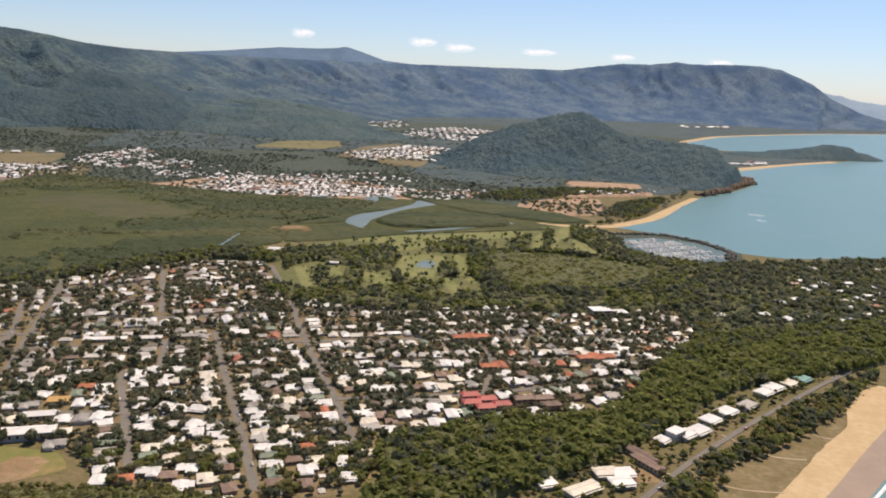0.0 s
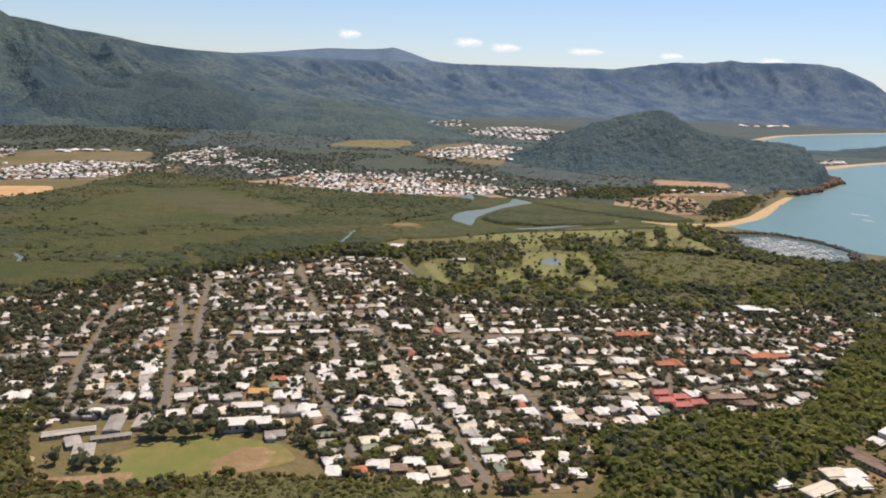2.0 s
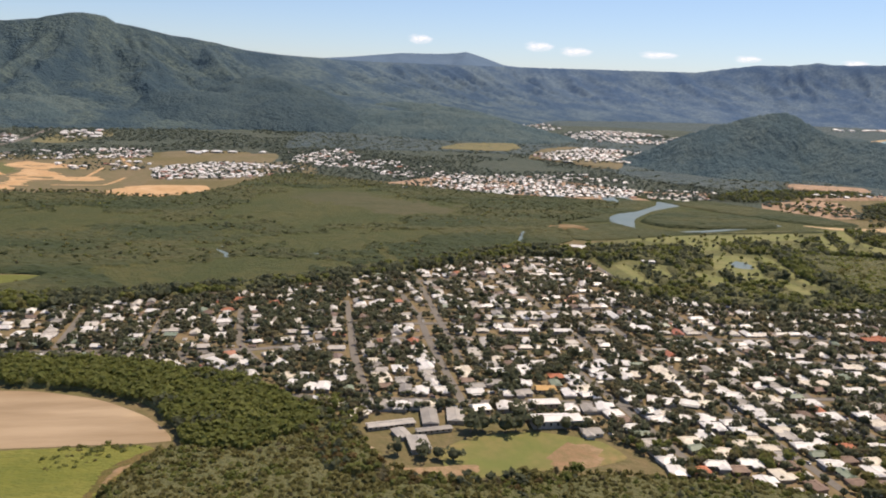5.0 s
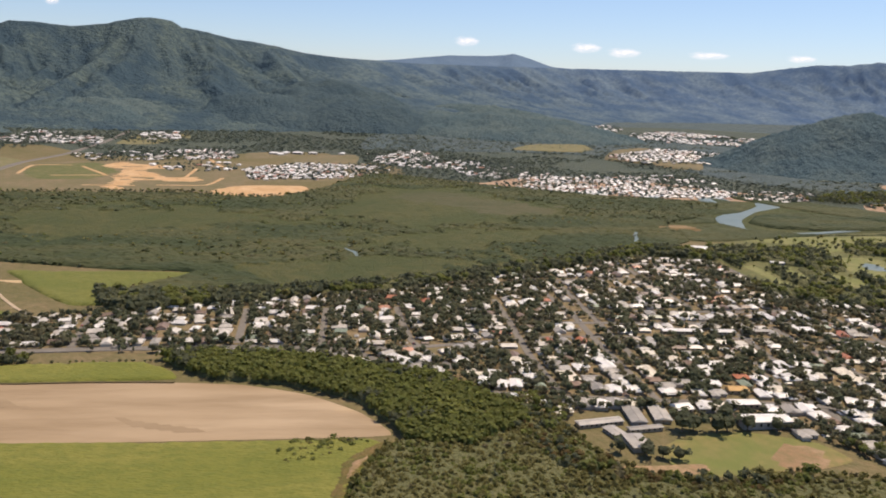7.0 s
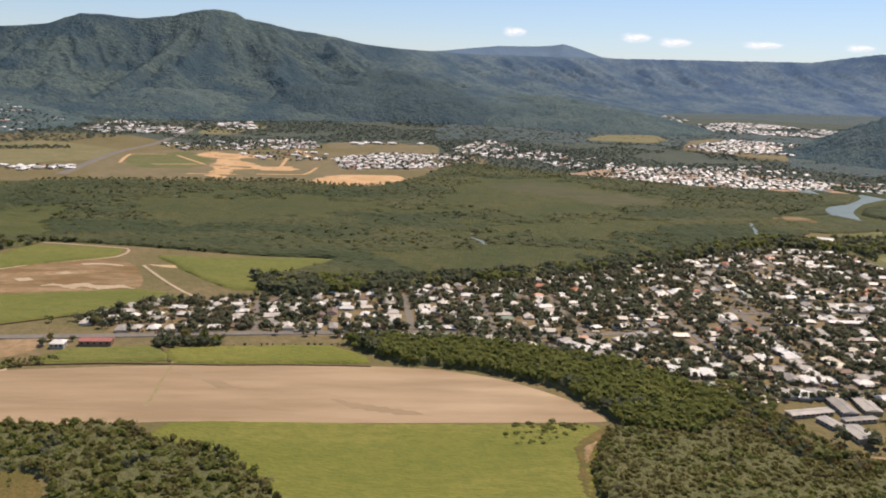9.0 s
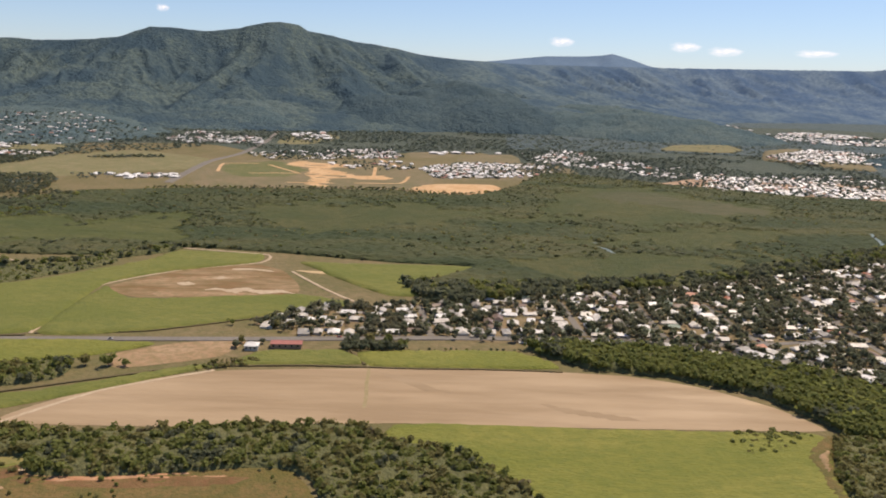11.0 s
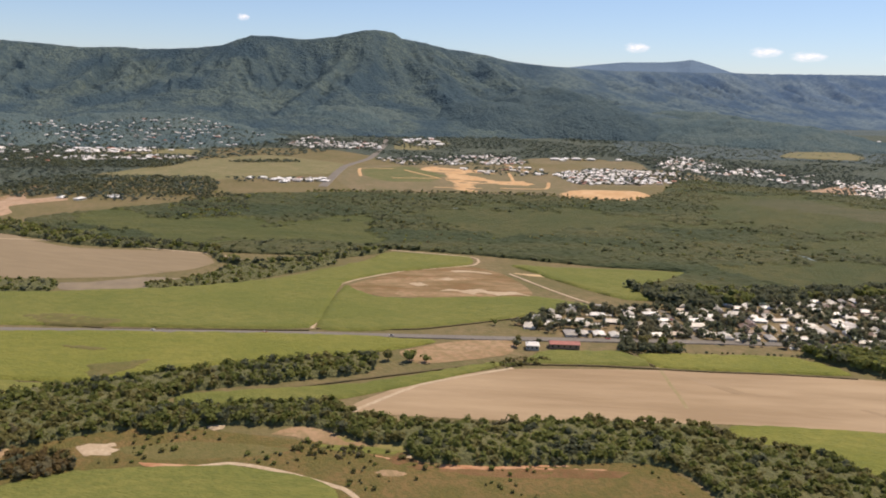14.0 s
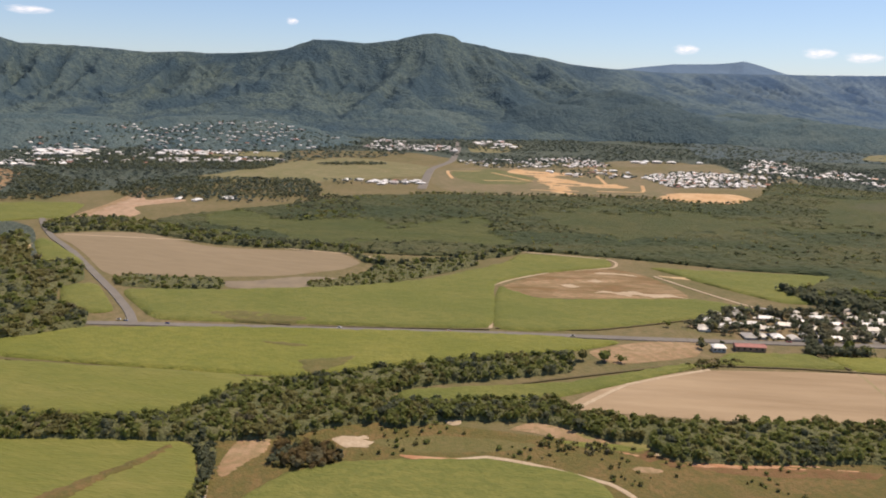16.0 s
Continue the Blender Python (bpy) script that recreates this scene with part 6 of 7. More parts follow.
def block(bm, x0, x1, y0, y1, z0, z1):
    v = [bm.verts.new((x, y, z)) for z in (z0, z1) for x, y in ((x0, y0), (x1, y0), (x1, y1), (x0, y1))]
    for f in ((3, 2, 1, 0), (4, 5, 6, 7), (0, 1, 5, 4), (1, 2, 6, 5), (2, 3, 7, 6), (3, 0, 4, 7)):
        bm.faces.new([v[i] for i in f])


def pitched(bm, length, width, z, rise, hip, eave=0.22, thick=0.07):
    """A roof with eaves: hip is how far the ridge stops short of the ends."""
    a, b = length / 2 + eave, width / 2 + eave
    low = [(-a, -b), (a, -b), (a, b), (-a, b)]
    v = [bm.verts.new((x, y, z - 0.02)) for x, y in low] + [bm.verts.new((x, y, z + thick)) for x, y in low]
    r0, r1 = bm.verts.new((-a + hip, 0, z + thick + rise)), bm.verts.new((a - hip, 0, z + thick + rise))
    for f in ((3, 2, 1, 0), (0, 1, 5, 4), (1, 2, 6, 5), (2, 3, 7, 6), (3, 0, 4, 7)):
        bm.faces.new([v[i] for i in f])
    for f in ((v[4], v[5], r1, r0), (v[6], v[7], r0, r1), (v[5], v[6], r1), (v[7], v[4], r0)):
        bm.faces.new(f)


def building(name, length, width, height, rise, hip, roof, wall, label, category, windows=3, wing=None, verandah=False, floors=1, group=""):
    """A house or hall, its long side along its own x axis, with walls, roof, windows and a door."""
    base = new(name)
    tagged(base, label, category, group)
    bm = bmesh.new()
    block(bm, -length / 2, length / 2, -width / 2, width / 2, -0.05, height)
    part("wall", bm, WALLS[wall], base)
    bm = bmesh.new()
    pitched(bm, length, width, height, rise, hip)
    top = part("roof", bm, ROOFS[roof], base)
    bm = bmesh.new()
    run = length / 2 + 0.22 - hip
    block(bm, -run, run, -0.06, 0.06, height + rise + 0.05, height + rise + 0.10)
    part("ridge_cap", bm, ROOFS[roof], top)
    if wing:
        wx, wl, ww = wing
        bm = bmesh.new()
        block(bm, wx - ww / 2, wx + ww / 2, -width / 2 - wl, -width / 2, -0.05, height * 0.96)
        part("wing_wall", bm, WALLS[wall], base)
        bm = bmesh.new()
        pitched(bm, wl + width * 0.5, ww, height * 0.97, rise * 0.8, hip * 0.8)
        bmesh.ops.rotate(bm, verts=bm.verts, cent=(0, 0, 0), matrix=Matrix.Rotation(radians(90), 3, "Z"))
        bmesh.ops.translate(bm, verts=bm.verts, vec=(wx, -width / 2 - wl / 2 + width * 0.25 - 0.05, 0))
        part("wing_roof", bm, ROOFS[roof], base)
    for floor in range(floors):
        sill = height * (floor + 0.38) / floors
        top = height * (floor + 0.78) / floors
        for side in (-1, 1):
            for k in range(windows):
                x = length * ((k + 0.5) / windows - 0.5) + (0.12 if side > 0 else -0.1)
                bm = bmesh.new()
                y = side * width / 2
                block(bm, x - 0.26, x + 0.26, min(y, y + side * 0.025), max(y, y + side * 0.025), sill, top)
                part("window", bm, GLASS, base)
    bm = bmesh.new()
    block(bm, length / 2, length / 2 + 0.025, -0.16, 0.14, 0.0, 0.62)
    part("door", bm, DOOR, base)
    if verandah:
        bm = bmesh.new()
        block(bm, -length / 2, length / 2, -width / 2 - 0.75, -width / 2 - 0.18, height * 0.80, height * 0.84)
        porch = part("verandah_roof", bm, ROOFS[roof], base)
        for x in (-length / 2 + 0.1, 0, length / 2 - 0.1):
            bm = bmesh.new()
            block(bm, x - 0.03, x + 0.03, -width / 2 - 0.7, -width / 2 - 0.64, -0.05, height * 0.8)
            part("post", bm, WALLS["white"], porch)
    return base


def put(ob, x, y, angle, z=0.0):
    ob.matrix_basis = pose(x, y, z, 0, 0, angle)
    return ob


def flat_block(name, length, width, height, roof, wall, label, category, floors=2):
    """A flat-roofed block with a parapet and window bands."""
    base = tagged(new(name), label, category)
    bm = bmesh.new()
    block(bm, -length / 2, length / 2, -width / 2, width / 2, -0.05, height)
    part("wall", bm, WALLS[wall], base)
    bm = bmesh.new()
    block(bm, -length / 2 - 0.15, length / 2 + 0.15, -width / 2 - 0.15, width / 2 + 0.15, height, height + 0.12)
    part("roof", bm, ROOFS[roof], base)
    n = max(2, int(length / 1.1))
    for floor in range(floors):
        for side in (-1, 1):
            for k in range(n):
                x, y = length * ((k + 0.5) / n - 0.5), side * width / 2
                bm = bmesh.new()
                block(bm, x - 0.36, x + 0.36, min(y, y + side * 0.03), max(y, y + side * 0.03), height * (floor + 0.35) / floors, height * (floor + 0.8) / floors)
                part("window", bm, GLASS, base)
    return base


taken = []          # centres and reach of what stands in the town


def special(ob, x, y, angle, reach):
    taken.append((x, y, reach))
    return put(ob, x, y, angle)


# the shops, the school, the red-roofed units and other large buildings
special(building("shop_row", 13, 2.8, 1.1, 0.35, 0.3, "white", "cream", "long low shop row with a white metal roof", "shops", 9), -206, 163.5, 41, 5)
special(building("shop_row", 7, 2.8, 1.1, 0.35, 0.3, "white", "grey", "white-roofed shops beside a wide street", "shops", 5), -195.5, 172.5, 41, 4)
special(building("shop_row", 9, 2.6, 1.1, 0.3, 0.3, "grey", "cream", "grey-roofed shop row on the main street", "shops", 6), -188, 180.5, 44, 4)
taken.extend([(-211, 159, 3.5), (-200, 168.5, 3.5)])
special(building("supermarket", 6, 4.5, 1.3, 0.25, 0.3, "white", "grey", "large white-roofed shop building", "shop", 4), -176, 193, 44, 4)
special(building("school_block", 11.2, 2.5, 0.85, 0.3, 0.3, "grey", "cream", "long narrow school block with a pale grey roof", "school", 9), -194, 81.7, 55, 4)
special(building("school_block", 4.8, 3.0, 0.85, 0.3, 0.3, "grey", "grey", "grey metal-roofed school building", "school", 4), -189.0, 79.3, -28, 3)
special(building("school_block", 9.0, 3.6, 0.95, 0.4, 0.3, "grey", "grey", "dark grey-roofed classroom building", "school", 6), -189.5, 90.8, -49, 4)
special(building("school_block", 8.0, 3.8, 0.95, 0.4, 0.3, "grey", "cream", "wide grey-roofed classroom building", "school", 5), -185.2, 95.6, -53, 4)
special(building("school_block", 8.4, 1.6, 0.85, 0.2, 0.2, "grey", "cream", "narrow grey-roofed classroom row", "school", 6), -184.5, 85.8, 53, 3)
special(building("school_block", 6.6, 4.2, 1.1, 0.3, 0.3, "grey", "white", "grey-roofed school hall with pale walls", "school", 4), -182.7, 77.5, -42, 4)
special(building("school_hall", 4.4, 3.6, 1.3, 0.8, 0.3, "white", "white", "school hall with a bright white roof", "school hall", 3), -182.3, 102.2, 54, 3)
special(building("school_hall", 12.0, 4.2, 1.9, 0.5, 0.3, "white", "grey", "open sports hall with a white metal roof", "sports hall", 7), -164.4, 107.8, 44, 5)
special(building("school_hall", 7.4, 3.0, 1.3, 0.5, 0.3, "white", "cream", "white-roofed hall behind the playing field", "school hall", 5), -171.7, 115.8, 44, 4)
special(building("house", 5.2, 3.2, 1.1, 0.5, 0.3, "yellow", "cream", "house with an ochre yellow roof", "house"), -176, 124.5, 41, 3)
for dx, dy, a in ((0, 0, 42), (2.6, 4.6, 42), (4.6, -0.6, 42), (7.6, 3.6, 42), (-2.6, 4.4, 42)):
    special(building("holiday_unit", 5.0, 3.2, 1.9, 0.7, 1.0, "red", "cream", "holiday unit with a red roof", "holiday unit", 3, floors=2, group="red-roofed units"), -84 + dx, 184 + dy, a, 3.4)
for dx, dy in ((0, 0), (4.5, 3.5), (8.0, 0.5)):
    special(building("holiday_unit", 5.5, 3.0, 1.8, 0.6, 0.8, "brown", "brown", "holiday unit with a dull brown roof", "holiday unit", 3, floors=2, group="brown-roofed units"), -73 + dx, 195 + dy, 42, 3.4)
for x, y, n in ((-112, 233, 3), (-92, 213, 2), (-69, 239, 3)):
    for k in range(n):
        special(building("apartment_block", 5.5, 3.4, 1.7, 0.6, 1.0, "terracotta", "cream", "apartment block with a terracotta tile roof", "apartments", 3, floors=2, group="tile-roofed apartments"), x + 3.8 * k * 0.72, y + 3.8 * k * 0.68, 132 if k % 2 else 42, 3.4)
special(flat_block("office_block", 8, 6, 2.4, "white", "grey", "two-storey office block with a flat white roof", "office"), -81, 295, 40, 6)
special(flat_block("office_block", 5, 5, 1.7, "white", "grey", "lower grey wing with a flat white roof", "office"), -74, 299, 40, 5)
special(building("clubhouse", 8, 4, 1.6, 0.6, 1.0, "white", "white", "golf clubhouse with a white roof", "clubhouse", 5, wing=(1.0, 3.0, 3.0)), -250, 301, 30, 5)
special(building("clubhouse", 6, 2.5, 1.2, 0.4, 0.6, "white", "grey", "white-roofed golf shed among trees", "shed", 4), -212, 296, 30, 4)
special(building("farm_shed", 8.2, 3.0, 1.3, 0.5, 0.1, "faded", "brown", "long farm shed with a faded red roof", "shed", 5), -348.5, -10.5, 46, 4)
special(building("farm_house", 3.4, 3.0, 1.3, 0.7, 1.0, "white", "white", "farm house with a white hipped roof", "house"), -353.3, -18.4, 46, 3)
special(flat_block("apartment_block", 4.5, 3.2, 2.6, "white", "white", "three-storey white apartment block", "apartments", 3), -31, 196, 70, 3)
for x, y, a, l, w, r in ((-22, 221, 68, 5, 3, "white"), (-25, 212.5, 68, 4.5, 3, "white"), (-17.5, 229.5, 68, 5, 2.6, "grey"), (-26.5, 203.5, 68, 5, 3, "white"), (-29, 199, 68, 4.5, 2.8, "white"),
                         (-33.5, 192, 68, 3, 2.2, "white"), (-12.5, 249, 66, 5, 3.4, "white"), (-14.5, 243, 66, 4.5, 2.8, "white"), (-8.5, 256, 66, 4.5, 3.2, "cream"), (-5.5, 263, 66, 4.5, 3.5, "teal"),
                         (-41, 167, 40, 4.6, 2.8, "cream"), (-37.5, 169, 40, 4.4, 2.8, "white"), (-36.5, 164.5, 40, 4.6, 2.8, "white"), (-43, 156.5, 62, 7.5, 2.6, "cream"), (-51, 154.5, 50, 3.6, 2.4, "white")):
    special(building("beach_house", l * 1.18, w * 1.3, 1.2, 0.35, 0.7, r, "white", f"two-storey beach house with a {r} roof", "house", 3, verandah=True, floors=2, group="beach houses"), x, y, a, 3.2)
for x, y in ((-36, 180.5), (-33.5, 177.0)):
    special(building("motel_block", 9, 2.6, 1.3, 0.4, 0.4, "brown", "cream", "long motel block with a dull brown roof", "motel", 7), x, y, 150, 4)

# ---- town houses ----
TOWN = [(-372, -6), (-374, 20), (-354, 48), (-332, 88), (-301, 145), (-283, 205), (-262, 262), (-238, 278), (-216, 258), (-190, 241), (-150, 254), (-115, 281), (-60, 318), (-44, 300), (-42, 258), (-46, 203), (-70, 184), (-88, 163), (-95, 150), (-91, 143), (-85.5, 136), (-85, 128), (-97, 118), (-103, 114), (-118, 106),
        (-132, 102), (-146, 108), (-160, 108), (-182, 97), (-197, 90), (-206, 78), (-240, 82), (-266, 70), (-300, 46), (-322, 28), (-350, -2)]
town_outline = np.array(TOWN, float)
sheet("town_ground", TOWN, M["town_ground"], 6, 0.03, label="gardens and bare yards between the houses", category="ground", soft=False)
street_lines = [curve_through(s, False, 6) for s in STREETS + [HIGHWAY]]


street_from = np.concatenate([s[:-1] for s in street_lines])
street_way = np.concatenate([s[1:] for s in street_lines]) - street_from
street_size = (street_way**2).sum(1)


def off_streets(xy):
    """The distance from each xy to the nearest street's middle."""
    out = []
    for some in np.array_split(xy, max(1, len(xy) // 400)):
        off = some[:, None] - street_from
        s = np.clip((off * street_way).sum(-1) / street_size, 0, 1)
        out.append(np.hypot(*np.moveaxis(off - s[..., None] * street_way, -1, 0)).min(1))
    return np.concatenate(out)


def house_sites():
    r = np.random.default_rng(11)
    sites = []
    spots = np.array([(x, y) for x, y, _ in taken])
    reach = np.array([q for *_, q in taken])

    def fits(p, room):
        if not inside(town_outline, p[None])[0]:
            return False
        if (np.hypot(*(spots - p).T) < reach + 1.4).any() or off_streets(p[None])[0] < 3.3:
            return False
        return not sites or np.hypot(*(np.array([s[:2] for s in sites]) - p).T).min() > room

    for line in street_lines:
        run = np.r_[0, np.cumsum(np.hypot(*np.diff(line, axis=0).T))]
        for side in (-1, 1):
            at = 2.0
            while at < run[-1]:
                p = np.array([np.interp(at, run, line[:, k]) for k in range(2)])
                q = np.array([np.interp(min(at + 0.5, run[-1]), run, line[:, k]) for k in range(2)])
                way = (q - p) / max(np.hypot(*(q - p)), 1e-6)
                home = p + side * np.array([-way[1], way[0]]) * r.uniform(4.2, 5.6)
                angle = math.degrees(math.atan2(way[1], way[0])) + (90 if r.random() < 0.75 else 0) + r.normal(0, 3)
                if fits(home, 3.5) and r.random() < 0.96:
                    sites.append((home[0], home[1], angle))
                at += r.uniform(3.6, 4.7)
    more = spread(TOWN, 4.6, 12, soft=False)
    for p in more:
        if fits(p, 4.15) and r.random() < 0.9:
            sites.append((p[0], p[1], (42 if r.random() < 0.5 else 132) + r.normal(0, 4)))
    return sites


SITES = [s for s in house_sites() if value_noise(np.array([s[0] / 14]), np.array([s[1] / 14]))[0] < 0.88]
SITES.sort(key=lambda s: -0.66 * s[0] + 0.75 * s[1])      # from the shore side inland
KINDS = [
    (4.8, 3.05, 0.85, 0.42, 0.4, "white", "cream", (0.9, 1.2, 2.2), False, "low house with a white metal gable roof and wing"),
    (4.3, 3.3, 0.85, 0.5, 1.3, "white", "white", None, True, "house with a white hipped roof and verandah"),
    (5.0, 3.0, 1.15, 0.42, 0.5, "white", "grey", (1.2, 1.3, 2.2), False, "high-set white-roofed house with a wing"),
    (4.5, 3.15, 0.85, 0.5, 1.2, "cream", "cream", (-0.8, 1.1, 2.0), False, "house with a cream hipped roof and wing"),
    (4.7, 3.05, 0.9, 0.45, 0.4, "grey", "white", (-1.0, 1.2, 2.0), False, "house with a grey metal roof and a wing"),
    (3.8, 2.9, 0.85, 0.5, 1.2, "brown", "brown", None, False, "brick house with a brown tile roof"),
    (4.0, 2.6, 1.0, 0.5, 0.5, "green", "cream", None, False, "house with a dull green metal roof"),
    (3.8, 2.9, 1.0, 0.55, 1.2, "terracotta", "cream", None, False, "house with a terracotta tile roof"),
]
CHANCE = np.array([0.22, 0.14, 0.11, 0.15, 0.19, 0.12, 0.05, 0.02])
pick = np.random.default_rng(13).choice(len(KINDS), len(SITES), p=CHANCE / CHANCE.sum())
first = {}
NEAR_HOUSES = 300
for (x, y, angle), k in zip(SITES[:NEAR_HOUSES], pick):
    if k not in first:
        l, w, h, rise, hip, roof, wall, wing, verandah, label = KINDS[k]
        first[k] = put(building("house", l, w, h, rise, hip, roof, wall, label, "house", 2, wing, verandah, group="town houses"), x, y, angle)
    else:
        copy_thing(first[k], pose(x, y, 0, 0, 0, angle))

FAR_ROOF = roof_ramp("far_roofs", [(0.0, (0.76, 0.735, 0.69)), (0.27, (0.64, 0.595, 0.52)), (0.42, (0.54, 0.50, 0.44)), (0.62, (0.36, 0.335, 0.295)), (0.83, (0.22, 0.155, 0.115)), (0.94, (0.42, 0.16, 0.085)), (0.97, (0.22, 0.27, 0.20))], "island")
FAR_WALL = material("far_walls", [(0.56, 0.51, 0.44)], rough=0.85, spread=0.35)


NEW_ROOF = roof_ramp("new_roofs", [(0.0, (0.82, 0.80, 0.77)), (0.56, (0.72, 0.68, 0.61)), (0.74, (0.52, 0.49, 0.45)), (0.86, (0.34, 0.31, 0.28)), (0.94, (0.40, 0.19, 0.12))], "island")


def many_houses(name, sites, size, label, base=0.0, seed=5, roof=FAR_ROOF):
    """Houses beyond the near streets, in one mesh: walls, window bands and pitched roofs with eaves."""
    r = np.random.default_rng(seed)
    n = len(sites)
    s = np.array(sites)
    l, w = size * r.uniform(0.85, 1.35, n), size * 0.68 * r.uniform(0.8, 1.25, n)
    h, rise, hip = size * r.uniform(0.13, 0.20, n), size * r.uniform(0.11, 0.19, n), np.where(r.random(n) < 0.5, 0.1, 0.3) * l
    c, d = np.cos(np.radians(s[:, 2])), np.sin(np.radians(s[:, 2]))

    def corner(u, v, z):
        return np.stack([s[:, 0] + c * u - d * v, s[:, 1] + d * u + c * v, z + base], -1)

    e = 0.05 * size
    pts = [corner(i * l / 2, j * w / 2, 0 * h - 0.1) for i, j in ((-1, -1), (1, -1), (1, 1), (-1, 1))] + [corner(i * l / 2, j * w / 2, h) for i, j in ((-1, -1), (1, -1), (1, 1), (-1, 1))]
    pts += [corner(i * (l / 2 + e), j * (w / 2 + e), h) for i, j in ((-1, -1), (1, -1), (1, 1), (-1, 1))]
    pts += [corner(-l / 2 - e + hip, 0 * w - 0.03, h + rise), corner(l / 2 + e - hip, 0 * w - 0.03, h + rise), corner(l / 2 + e - hip, 0 * w + 0.03, h + rise), corner(-l / 2 - e + hip, 0 * w + 0.03, h + rise)]
    for side in (-1, 1):                                  # a band of glass on each long side
        for u, z in ((-0.32, 0.4), (0.32, 0.4), (0.32, 0.75), (-0.32, 0.75)):
            pts.append(corner(u * l, side * (w / 2 + 0.03), h * z))
    verts = np.stack(pts, 1).reshape(-1, 3)
    faces = np.array([(0, 1, 5, 4), (1, 2, 6, 5), (2, 3, 7, 6), (3, 0, 4, 7), (8, 9, 13, 12), (9, 10, 14, 13), (10, 11, 15, 14), (11, 8, 12, 15), (12, 13, 14, 15), (16, 17, 18, 19), (21, 20, 23, 22)])
    quads = (faces[None] + (np.arange(n) * len(pts))[:, None, None]).reshape(-1, 4)
    kinds = np.tile([0, 0, 0, 0, 1, 1, 1, 1, 1, 2, 2], n)
    return tagged(mesh_from(name, verts, quads, [FAR_WALL, roof, GLASS], kinds), label, "houses", kind="stuff")


many_houses("town_houses", SITES[NEAR_HOUSES:], 4.05, "tightly built houses with mostly white roofs among trees")
sheds = spread(TOWN, 4.6, 14, 0.95, False)
sheds = sheds[(off_streets(sheds) > 2.2) & (np.random.default_rng(15).random(len(sheds)) < 0.5)]
spots = np.array([s[:2] for s in SITES] + [(x, y) for x, y, _ in taken])
gaps = np.array([np.hypot(*(spots - p).T).min() for p in sheds])
sheds = sheds[(gaps > 2.7) & np.array([all(np.hypot(p[0] - x, p[1] - y) > q for x, y, q in taken) for p in sheds])]
many_houses("garden_sheds", np.column_stack([sheds, 42 + 90 * (np.random.default_rng(16).random(len(sheds)) < 0.5)]), 1.9, "small garden sheds and carports behind the houses", seed=17)


def suburb(name, outline, spacing, size, label, seed, angle=40.0, base=0.0, keep=0.85, soft=False):
    r = np.random.default_rng(seed)
    xy = spread(outline, spacing, seed, 0.45, soft)
    thin = np.clip(fbm(xy[:, 0] / 45 + seed, xy[:, 1] / 45, 2) * 3.2 - 1.0, 0.08, 1)
    xy = xy[r.random(len(xy)) < keep * thin]
    green = spread(outline, spacing * 0.72, seed + 100, 0.95, soft)
    green = green[np.random.default_rng(seed).random(len(green)) < 0.75]
    plant("suburb_trees", green, (1.0, 2.4) if not callable(base) else (1.6, 3.0), TINY_TREES, (6, 3, 2, 0), seed, "garden trees between far houses", "trees", base(green) if callable(base) else base, 1.5, HAZED_LEAVES)
    turn = angle + 90 * (r.random(len(xy)) < 0.4) + r.normal(0, 6, len(xy))
    z = base(xy) if callable(base) else base
    return many_houses(name, np.column_stack([xy, turn]), size * 0.88, label, z, seed, NEW_ROOF)


def on_slope(xy):
    return np.maximum(np.maximum(mountain_height(xy), foothill_height(xy, KNOLLS)), 0.0)


suburb("suburb_houses", [(-821, 275), (-819, 350), (-791, 432), (-713, 383), (-727, 319), (-756, 261)], 7.0, 4.6, "older houses among garden trees on the plain", 31, keep=1.6)
suburb("suburb_houses", [(-712, 290), (-708, 328), (-680, 357), (-636, 322), (-645, 296), (-669, 276)], 8.5, 6.0, "large new houses beside orange earthworks", 32, keep=1.2)
suburb("suburb_houses", [(-646, 335), (-653, 399), (-608, 455), (-564, 427), (-548, 387), (-559, 333), (-587, 294)], 7.0, 5.0, "dense new estate in straight rows", 33, keep=1.9)
suburb("suburb_houses", [(-685, 526), (-688, 604), (-614, 559), (-556, 464), (-615, 463)], 7.8, 5.5, "white-roofed estate houses on open ground", 34, keep=1.5)
suburb("suburb_houses", [(-609, 533), (-568, 562), (-483, 546), (-458, 523), (-486, 474), (-555, 480)], 7.8, 5.0, "white-roofed houses among bush", 35, keep=1.3)
suburb("suburb_houses", [(-456, 403), (-457, 510), (-400, 554), (-354, 559), (-310, 548), (-299, 500), (-320, 480), (-354, 452), (-387, 430), (-446, 396)], 6.6, 4.7, "dense waterfront houses around canals", 36, keep=1.7)
suburb("suburb_houses", [(-530, 471), (-485, 511), (-454, 515), (-444, 477), (-483, 445)], 7.5, 4.8, "white houses behind the waterfront", 41, keep=1.2)
suburb("suburb_houses", [(-458, 523), (-423, 607), (-362, 625), (-330, 590), (-356, 567), (-406, 550)], 8.5, 4.8, "houses half hidden by bush", 42, keep=0.8)
suburb("suburb_houses", [(-306, 500), (-300, 557), (-263, 588), (-252, 560), (-258, 519), (-270, 510)], 5.2, 3.4, "small white sheds and houses by the boat harbour", 47, keep=1.7, base=0.9)
suburb("suburb_houses", [(-512, 726), (-521, 893), (-450, 916), (-395, 820), (-400, 740), (-456, 687)], 8.0, 5.4, "new white-roofed houses on pale cleared land", 48, keep=1.6, base=1.85)
suburb("suburb_houses", [(-698, 1187), (-674, 1358), (-494, 1277), (-440, 1130), (-475, 1060), (-557, 1005), (-619, 1030)], 13, 6.5, "white houses on the flats below the range", 49, keep=1.0, base=1.2)
